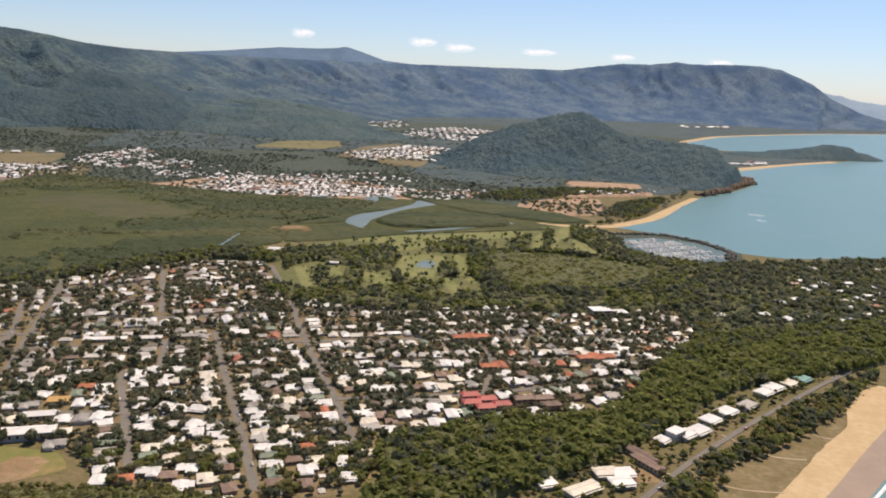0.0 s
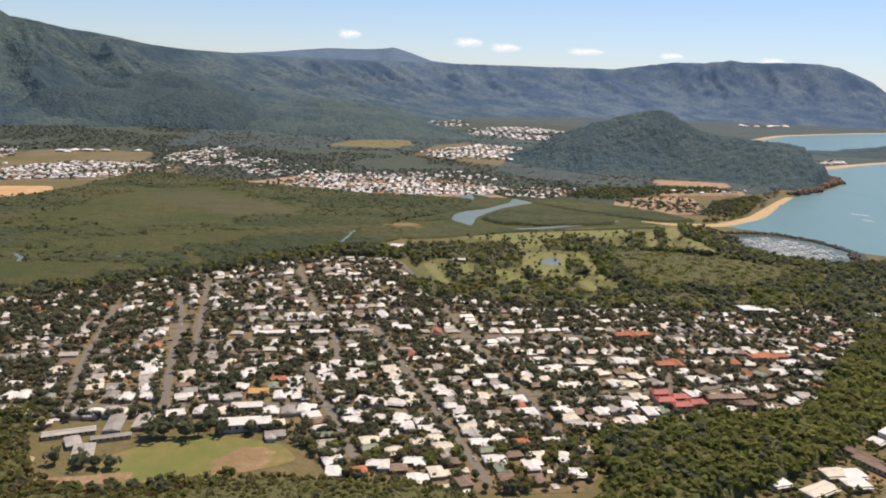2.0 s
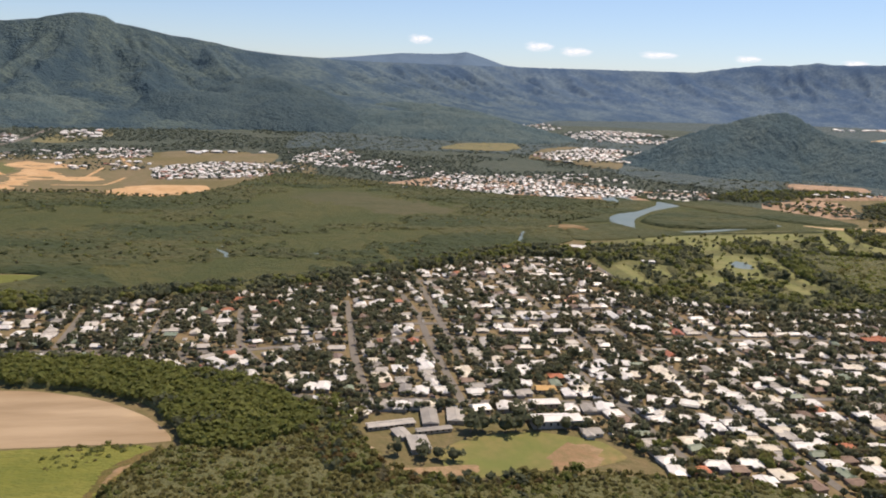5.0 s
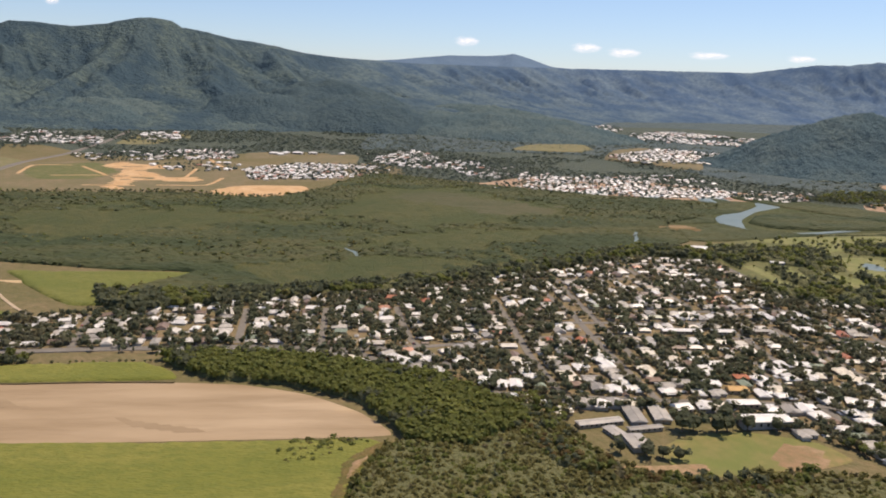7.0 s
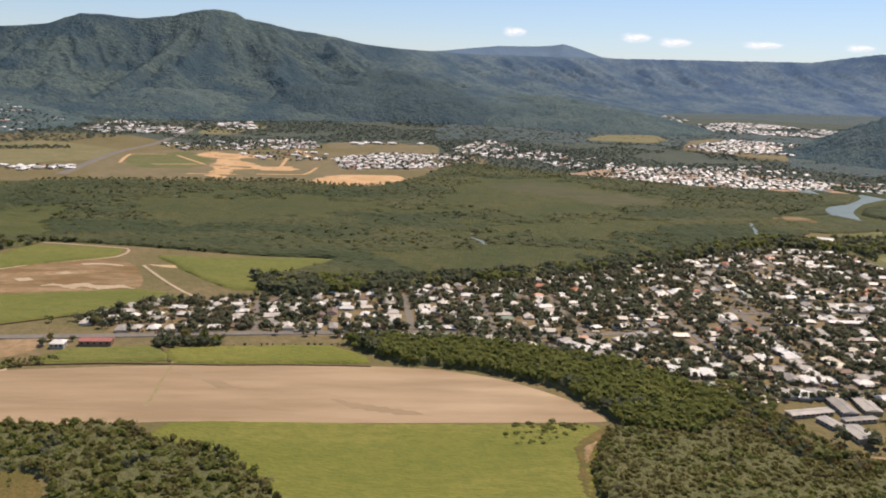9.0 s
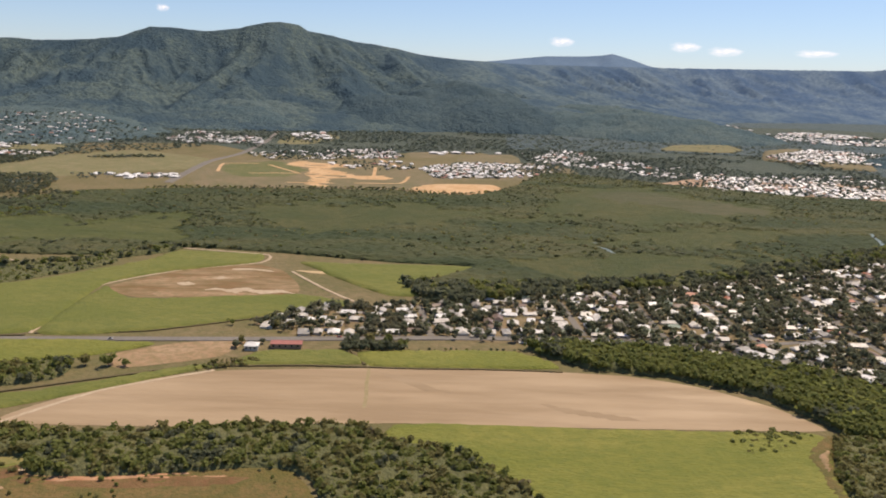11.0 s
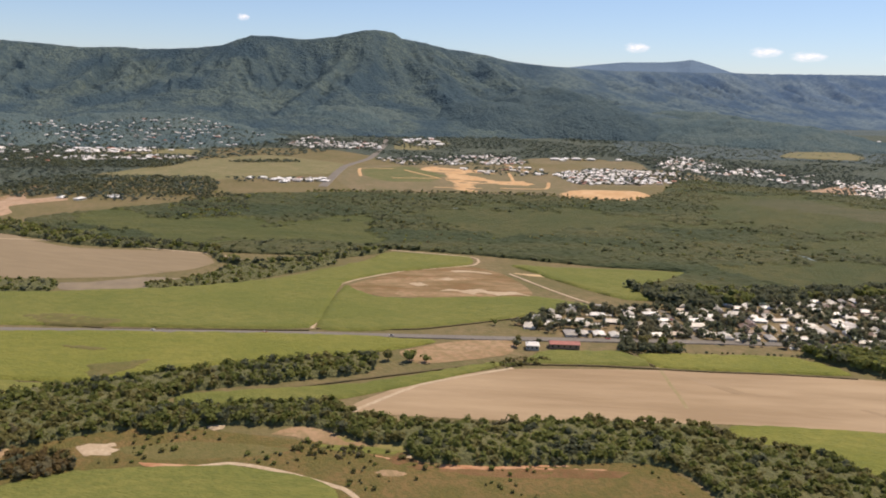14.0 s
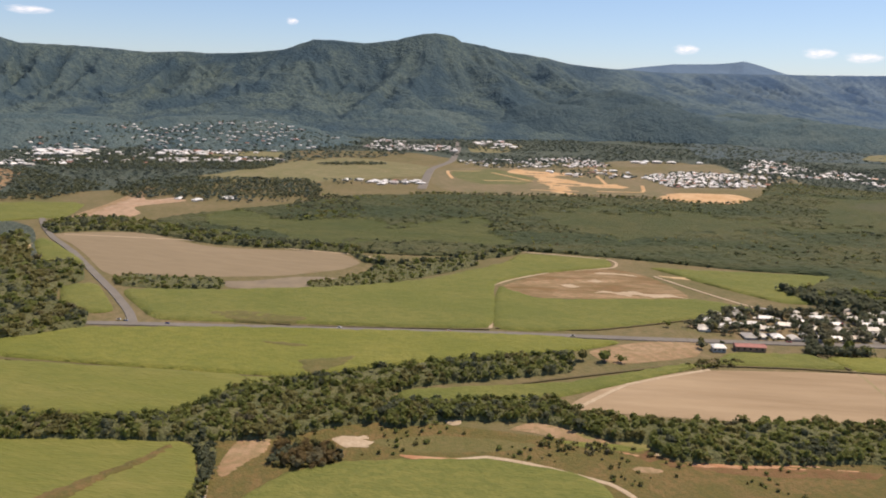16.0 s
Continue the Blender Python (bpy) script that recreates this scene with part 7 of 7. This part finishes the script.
suburb("suburb_houses", [(-998, 283), (-1105, 385), (-981, 403), (-910, 355), (-944, 282)], 9.5, 6.5, "white buildings at the foot of the range", 53, base=on_slope, keep=1.2)
suburb("suburb_houses", [(-1010, 470), (-1005, 525), (-930, 470), (-890, 400), (-910, 380)], 14, 9, "long white sheds on cleared ground", 54, keep=1.2)
suburb("suburb_houses", [(-853, 1301), (-851, 1475), (-733, 1242), (-758, 1139)], 15, 6.5, "scattered houses in the far valley", 55, keep=0.9, base=1.2)
suburb("suburb_houses", [(-740, 440), (-700, 520), (-690, 500), (-725, 425)], 14, 9, "long sheds beside dry grass", 56, keep=1.2)
suburb("suburb_houses", [(-950, -85), (-1080, -70), (-1180, 20), (-1250, 120), (-1220, 300), (-1116, 328), (-1010, 260), (-985, 156), (-920, 60)], 14, 4.8, "houses scattered among trees on the foothills", 37, base=on_slope, keep=0.7)
suburb("suburb_houses", [(-960, -150), (-930, -40), (-905, 60), (-890, 130), (-915, 140), (-950, 60), (-985, -60)], 10, 7, "white sheds and houses along the foot road", 38, keep=1.3)
suburb("suburb_houses", [(-752, 90), (-707, 148), (-690, 136), (-722, 82)], 8, 6.5, "row of pale apartment roofs on the plain", 39, keep=1.7)
suburb("suburb_houses", [(-723, -37), (-694, -5), (-673, 23), (-660, 14), (-664, -3), (-683, -24), (-702, -44)], 8, 5.5, "grey-roofed houses beyond the wetland", 40, keep=1.7)
suburb("suburb_houses", [(-168, 690), (-150, 745), (-135, 740), (-150, 690)], 9, 5, "small white houses below the wooded hill", 43, keep=0.4)
suburb("suburb_houses", [(-36, 300), (0, 330), (60, 350), (100, 400), (60, 470), (10, 470), (-40, 420), (-52, 370)], 11, 4.6, "hillside houses half hidden by trees", 44, keep=0.75, base=1.7)
suburb("suburb_houses", [(-150, 1040), (-120, 1080), (-95, 1140), (-120, 1150), (-150, 1090)], 10, 8, "white resort buildings by the far beach", 45, keep=0.7)
suburb("suburb_houses", [(-430, 2100), (-330, 2300), (-300, 2260), (-400, 2080)], 22, 14, "pale buildings below the far mountains", 46, keep=0.6)
suburb("suburb_houses", [(-1100, -30), (-1080, 20), (-1010, -8), (-1028, -46)], 13, 10, "large white sheds below the range", 50, keep=1.3)
suburb("suburb_houses", [(-1045, 30), (-1010, 150), (-960, 128), (-1000, 15)], 11, 7, "row of white houses on the plain", 51, keep=1.2)
suburb("suburb_houses", [(-207, 616), (-193, 648), (-156, 680), (-152, 672), (-184, 630)], 9, 5, "small white buildings on a cleared strip", 52, keep=0.6, base=1.7)

# ---- garden trees of the town ----
house_spots = np.array([s[:2] for s in SITES] + [(x, y) for x, y, _ in taken])


def clear_of(xy, spots, gap):
    return np.concatenate([np.array([np.hypot(*(spots - p).T).min() for p in some]) for some in np.array_split(xy, 8)]) > gap


tree_spots = spread(TOWN, 1.8, 51, 0.95, False)
tree_spots = tree_spots[clear_of(tree_spots, house_spots, 1.7)]
tree_spots = tree_spots[off_streets(tree_spots) > 1.35]
for x, y, reach in taken:
    tree_spots = tree_spots[np.hypot(*(tree_spots - (x, y)).T) > 0.85 * reach]
thick = np.clip(fbm(tree_spots[:, 0] / 11, tree_spots[:, 1] / 11, 2) * 4.2 - 1.32, 0.25, 1)
tree_spots = tree_spots[np.random.default_rng(52).random(len(tree_spots)) < thick]
tree_spots = tree_spots[np.argsort(-0.66 * tree_spots[:, 0] + 0.75 * tree_spots[:, 1])]
NEAR_GARDEN = 260
plant("garden_trees", tree_spots[NEAR_GARDEN:2300], (1.1, 3.0), WOOD_TREES, (8, 3, 4, 3), 53, "garden and street trees between the houses", "trees", leaves=TOWN_LEAVES)
plant("garden_trees", tree_spots[2300:], (1.1, 3.0), FAR_TREES, (8, 3, 4, 3), 56, "garden trees along the inland streets", "trees", leaves=TOWN_LEAVES)
TREE_LABELS = ("dark green leafy garden tree", "bright green spreading garden tree", "olive-green dry-leaved garden tree", "greyish thin-crowned garden tree")


def single_tree(k, tone, label):
    """A tree of its own, one metre high: trunk and crown."""
    v, q, m = NEAR_TREES[k]
    base = tagged(new("tree"), label, "tree", "garden trees")
    for name, kind, mat in (("trunk", 1, M["bark"]), ("crown", 0, LEAVES[tone])):
        used, quads = np.unique(q[m == kind], return_inverse=True)
        ob = mesh_from(name, v[used], quads.reshape(-1, 4), [mat])
        ob.parent = base
    return base


tree_kinds = {}


def tree_at(x, y, tall, k, tone, turn, label=None):
    key = (k, tone, label)
    place = pose(x, y, 0, 0, 0, turn) @ Matrix.Diagonal((tall * 1.05, tall * 1.05, tall, 1))
    if key not in tree_kinds:
        tree_kinds[key] = single_tree(k, tone, label or TREE_LABELS[tone])
        tree_kinds[key].matrix_basis = place
    else:
        ob = copy_thing(tree_kinds[key], Matrix.Identity(4))
        ob.matrix_basis = place


front = spread([(-60, 150), (-48, 160), (-44, 178), (-38, 196), (-27, 220), (-14, 252), (2, 272), (10, 284), (0, 258), (-15, 220), (-25, 190), (-32, 162), (-44, 140)], 2.0, 58, 0.95, False)
front = front[clear_of(front, np.array([(x, y) for x, y, _ in taken]), 2.9) & (off_streets(front) > 1.6)]
plant("garden_trees", front[np.random.default_rng(59).random(len(front)) < 0.6], (0.9, 2.3), WOOD_TREES, (5, 3, 4, 1), 58, "garden trees around the beach houses", "trees")
r = np.random.default_rng(54)
for x, y in tree_spots[:NEAR_GARDEN]:
    tree_at(x, y, r.uniform(1.0, 2.7), int(r.integers(5)), int(r.choice(4, p=(0.48, 0.18, 0.24, 0.10))), r.uniform(0, 360))
for x, y, tall in ((-178, 91.5, 4.6), (-176, 93.5, 4.2), (-171.5, 96, 4.2), (-170, 98.5, 3.8), (-166.5, 102.5, 4.0), (-161, 106.5, 3.6), (-179, 74, 3.4), (-176, 75.5, 3.0), (-173, 77, 3.0), (-172.5, 104.5, 4.0), (-184, 71.5, 3.4)):
    tree_at(x, y, tall, int(r.integers(5)), 0, r.uniform(0, 360), "broad dark shade tree beside the playing field")
for x, y, tall in ((-375, -11, 2.0), (-364, -3, 2.6), (-362, 0, 2.2), (-338, 5, 3.4), (-335, 8, 3.2), (-331, 11, 3.6), (-327, 13, 2.0), (-349.5, -32, 1.6), (-346, -27, 1.4), (-357, -21, 2.2), (-359, -18, 2.4), (-355, -14, 1.8), (-366, -52, 3.2), (-370, -56, 3.2), (-373, -60, 3.0), (-363, -49, 2.0), (-334.6, -76.2, 2.3), (-321.6, -60.2, 2.6), (-480, -152, 3.6), (-484, -156, 3.4)):
    tree_at(x, y, tall, int(r.integers(5)), int(r.integers(3)), r.uniform(0, 360), "lone tree at a field edge")

# ---- marina, shore ----
HULL = material("boat_hull", [(0.86, 0.84, 0.80)], rough=0.6, spec=0.2, spread=0.1, by="object")
MAST = material("boat_mast", [(0.60, 0.60, 0.58)], rough=0.35, metal=0.6)
TIMBER = material("jetty_timber", [(0.38, 0.33, 0.27), (0.30, 0.26, 0.21)], (1.0,))
FOAM = material("sea_foam", [(0.78, 0.78, 0.76), (0.62, 0.66, 0.66)], (1.2,), rough=0.7)


def boat(sail):
    base = tagged(new("boat"), "white moored yacht with a bare mast" if sail else "white moored motor boat with a cabin", "boat", "marina boats")
    bm = bmesh.new()
    ring = [(-1.6, -0.45), (0.6, -0.5), (1.9, 0.0), (0.6, 0.5), (-1.6, 0.45)]
    low, high = [bm.verts.new((x * 0.85, y * 0.6, -0.1)) for x, y in ring], [bm.verts.new((x, y, 0.42)) for x, y in ring]
    bm.faces.new(low[::-1])
    bm.faces.new(high)
    for i in range(5):
        bm.faces.new([low[i], low[(i + 1) % 5], high[(i + 1) % 5], high[i]])
    part("hull", bm, HULL, base)
    bm = bmesh.new()
    block(bm, -0.9, 0.5, -0.3, 0.3, 0.40, 0.72 if sail else 1.0)
    cabin = part("cabin", bm, HULL, base)
    bm = bmesh.new()
    block(bm, 0.5, 0.53, -0.26, 0.26, 0.5, 0.66)
    part("windscreen", bm, GLASS, cabin)
    if sail:
        bm = bmesh.new()
        bmesh.ops.create_cone(bm, segments=6, radius1=0.05, radius2=0.03, depth=4.0, matrix=Matrix.Translation((0.1, 0, 2.6)))
        part("mast", bm, MAST, base)
    return base


r = np.random.default_rng(21)
boats = [boat(True), boat(False)]
set_down = [False, False]
for row in range(5):
    a, b = np.array([(-111, 446), (-103, 437), (-95, 430), (-87, 424), (-79, 420)][row], float), np.array([(-98, 470), (-86, 470), (-76, 464), (-67, 456), (-58, 447)][row], float)
    ribbon("jetty", [a, b], 0.9, TIMBER, 0.35, "narrow timber jetty of the marina", "jetty")
    way = (b - a) / np.hypot(*(b - a))
    side = np.array([-way[1], way[0]])
    for k in range(int(np.hypot(*(b - a)) / 1.5)):
        for s in (-1, 1):
            if r.random() < 0.72:
                p = a + way * (1 + 1.5 * k) + side * s * 2.6
                kind = int(r.random() < 0.55)
                place = pose(p[0], p[1], 0.12, 0, 0, math.degrees(math.atan2(side[1] * s, side[0] * s)) + r.normal(0, 4)) @ Matrix.Scale(r.uniform(0.85, 1.15), 4)
                if not set_down[kind]:
                    boats[kind].matrix_basis, set_down[kind] = place, True
                else:
                    copy_thing(boats[kind], place)


def rock_wall(name, line, label, big=1.0, wide=1.1, high=0.7, rock=M["rock"]):
    """A long heap of boulders."""
    r = np.random.default_rng(22)
    p = curve_through(line, False, 14)
    v, q = ball(2, 0.2, 9)
    verts, quads, n = [], [], 0
    for x, y in p:
        for _ in range(7):
            size = r.uniform(0.5, 1.0) * big
            verts.append(v * size * r.uniform(0.7, 1.2, 3) + (x + r.normal(0, wide), y + r.normal(0, wide), r.uniform(0.0, high)))
            quads.append(q + n)
            n += len(v)
    return tagged(mesh_from(name, np.concatenate(verts), np.concatenate(quads), [rock]), label, "breakwater", kind="stuff")


rock_wall("breakwater", [(-128, 470), (-101, 490), (-76, 483), (-55, 462), (-53, 443)], "rock breakwater around the marina", rock=material("dark_rock", [(0.15, 0.135, 0.115), (0.10, 0.092, 0.08)], (4,), bump=0.8, bump_size=1.0))
rock_wall("shore_rocks", [(-115, 712), (-104, 755), (-101, 800), (-95, 838), (-95, 860), (-101, 888)], "brown boulders at the foot of the headland", 2.3, 3.0, 2.6)
sheet("wet_sand", [(-19, 60), (-10, 110), (2, 152), (13, 187), (20, 214), (24, 236), (29, 258), (25, 265), (18.4, 238), (12.4, 215), (5, 185), (-8, 150), (-20, 108), (-30, 60)], M["wet_sand"], 0.8, 0.01, 0.095, label="dark wet sand at the water's edge", category="beach")
for shift, thick in ((1.5, 0.8), (4.6, 0.5)):
    line = [(-16, 110), (-2, 150), (10, 187), (17, 214), (20, 236), (25, 258)]
    ribbon("surf", [(x + shift + 2.4 + 0.5 * (k % 2), y) for k, (x, y) in enumerate(line)], thick, FOAM, 0.14, "thin white line of surf on the beach", "surf", 10)
for line in ([(-66, 630), (-60, 629), (-54, 630)], [(-57, 606), (-53, 602), (-50, 603)]):
    ribbon("surf", line, 2.0, FOAM, 0.10, "white patch of foam on the bay", "surf")
for line in ([(-21, 206), (-8, 200), (0, 203)], [(-12, 226), (2, 220), (6, 221)], [(-29, 176), (-12, 178), (-3, 182)], [(-5, 246), (6, 238)]):
    ribbon("footpath", line, 0.5, M["track"], 0.10, "sandy path across the dune to the beach", "path")

# ---- vehicles ----
CAR_PAINT = roof_ramp("car_paint", [(0.0, (0.78, 0.78, 0.77)), (0.4, (0.45, 0.46, 0.47)), (0.6, (0.06, 0.06, 0.07)), (0.75, (0.42, 0.05, 0.04)), (0.88, (0.06, 0.12, 0.30))], "object", 0.3, 0.5)
TYRE = material("tyre_rubber", [(0.03, 0.03, 0.03)], rough=0.9)


def car():
    base = tagged(new("car"), "small parked car on a sealed street", "car", "parked cars")
    bm = bmesh.new()
    block(bm, -0.68, 0.68, -0.27, 0.27, 0.09, 0.27)
    bmesh.ops.bevel(bm, geom=bm.edges[:], offset=0.04, segments=1, affect="EDGES")
    part("body", bm, CAR_PAINT, base)
    bm = bmesh.new()
    block(bm, -0.42, 0.26, -0.23, 0.23, 0.26, 0.43)
    for v in bm.verts:
        if v.co.z > 0.4:
            v.co.x, v.co.y = v.co.x * 0.72 - 0.02, v.co.y * 0.86
    cabin = part("cabin", bm, GLASS, base)
    bm = bmesh.new()
    block(bm, -0.31, 0.17, -0.19, 0.19, 0.43, 0.45)
    part("roof", bm, CAR_PAINT, cabin)
    for x in (-0.42, 0.42):
        for y in (-0.25, 0.25):
            bm = bmesh.new()
            bmesh.ops.create_cone(bm, cap_ends=True, segments=10, radius1=0.1, radius2=0.1, depth=0.08, matrix=pose(x, y, 0.1, 90, 0, 0))
            part("wheel", bm, TYRE, base)
    return base


first_car = None
spots = []
for line in (STREETS[0], STREETS[1], STREETS[2], STREETS[3], STREETS[4], STREETS[5], STREETS[7], STREETS[12], STREETS[13], STREETS[22]):
    p = curve_through(line, False, 8)
    for k in range(3, len(p) - 3, 6):
        way = p[k + 1] - p[k]
        way = way / np.hypot(*way)
        spots.append((*(p[k] + np.array([-way[1], way[0]]) * r.choice((-0.65, 0.65))), math.degrees(math.atan2(way[1], way[0])), 0.17))
spots += [(-474, -143.2, 40, 0.26), (-471.5, -142, 40, 0.26), (-462, -133, 50, 0.26), (-430, -94, 50, 0.26), (-409, -70, 50, 0.26), (-345, 5, 48, 0.26), (-310, 42, 47, 0.26), (-640, -125.4, -5, 0.26), (-385, -43, 50, 0.26)]
for x, y, a, z in spots:
    place = pose(x, y, z, 0, 0, a)
    if first_car is None:
        first_car = car()
        first_car.matrix_basis = place
    else:
        copy_thing(first_car, place)

# ---- clouds ----
# Clouds are discs turned to the view; their sunlit white is an added glow.
def cloud_material():
    m = bpy.data.materials.new("cloud_glow")
    m.use_nodes = True
    t = m.node_tree
    t.nodes.remove(t.nodes["Principled BSDF"])
    glow, clear, mix = t.nodes.new("ShaderNodeEmission"), t.nodes.new("ShaderNodeBsdfTransparent"), t.nodes.new("ShaderNodeMixShader")
    glow.inputs["Color"].default_value, glow.inputs["Strength"].default_value = (1.0, 0.97, 0.94, 1), 1.08
    coords = t.nodes.new("ShaderNodeTexCoord")
    noise_node = t.nodes.new("ShaderNodeTexNoise")
    noise_node.inputs["Scale"].default_value, noise_node.inputs["Detail"].default_value = 2.2, 6
    spot = t.nodes.new("ShaderNodeTexGradient")
    spot.gradient_type = "SPHERICAL"
    times = t.nodes.new("ShaderNodeMath")
    times.operation = "MULTIPLY"
    cut = t.nodes.new("ShaderNodeMapRange")
    cut.inputs["From Min"].default_value, cut.inputs["From Max"].default_value, cut.inputs["To Max"].default_value = 0.10, 0.36, 0.92
    t.links.new(coords.outputs["Object"], noise_node.inputs["Vector"])
    t.links.new(coords.outputs["Object"], spot.inputs["Vector"])
    t.links.new(noise_node.outputs["Fac"], times.inputs[0])
    t.links.new(spot.outputs["Fac"], times.inputs[1])
    t.links.new(times.outputs[0], cut.inputs["Value"])
    t.links.new(cut.outputs[0], mix.inputs[0])
    t.links.new(clear.outputs[0], mix.inputs[1])
    t.links.new(glow.outputs[0], mix.inputs[2])
    t.links.new(mix.outputs[0], t.nodes["Material Output"].inputs["Surface"])
    return m


glowing_cloud = cloud_material()
CLOUDS = [(36.0, 318, 100, 40), (27.6, 302, 120, 40), (25.0, 280, 130, 38), (19.4, 276, 150, 30), (13.6, 268, 100, 28), (7.2, 258, 90, 28), (79.7, 412, 156, 31), (63.4, 423, 49, 28)]        # bearing, height, half width, half height
for bearing, height, wide, tall in CLOUDS:
    far = 4800.0
    ring = np.linspace(0, 2 * np.pi, 33)[:-1]
    v = np.concatenate([np.column_stack([np.cos(ring) * k, -0.4 * (1 - k * k) + 0 * ring, np.sin(ring) * k]) for k in (0.02, 0.35, 0.7, 1.0)])
    a = np.arange(32)
    q = np.concatenate([np.stack([a + 32 * k, (a + 1) % 32 + 32 * k, (a + 1) % 32 + 32 * (k + 1), a + 32 * (k + 1)], 1) for k in range(3)])
    ob = mesh_from("cloud", v, q, [glowing_cloud], smooth=True)
    x, y = -140 - math.sin(radians(bearing)) * far, -90 + math.cos(radians(bearing)) * far
    ob.matrix_basis = pose(x, y, height, 0, 0, bearing) @ Matrix.Diagonal((wide, 40, tall, 1))
    ob.visible_shadow = False
    tagged(ob, "small white cloud low over the mountains", "cloud", kind="structure")
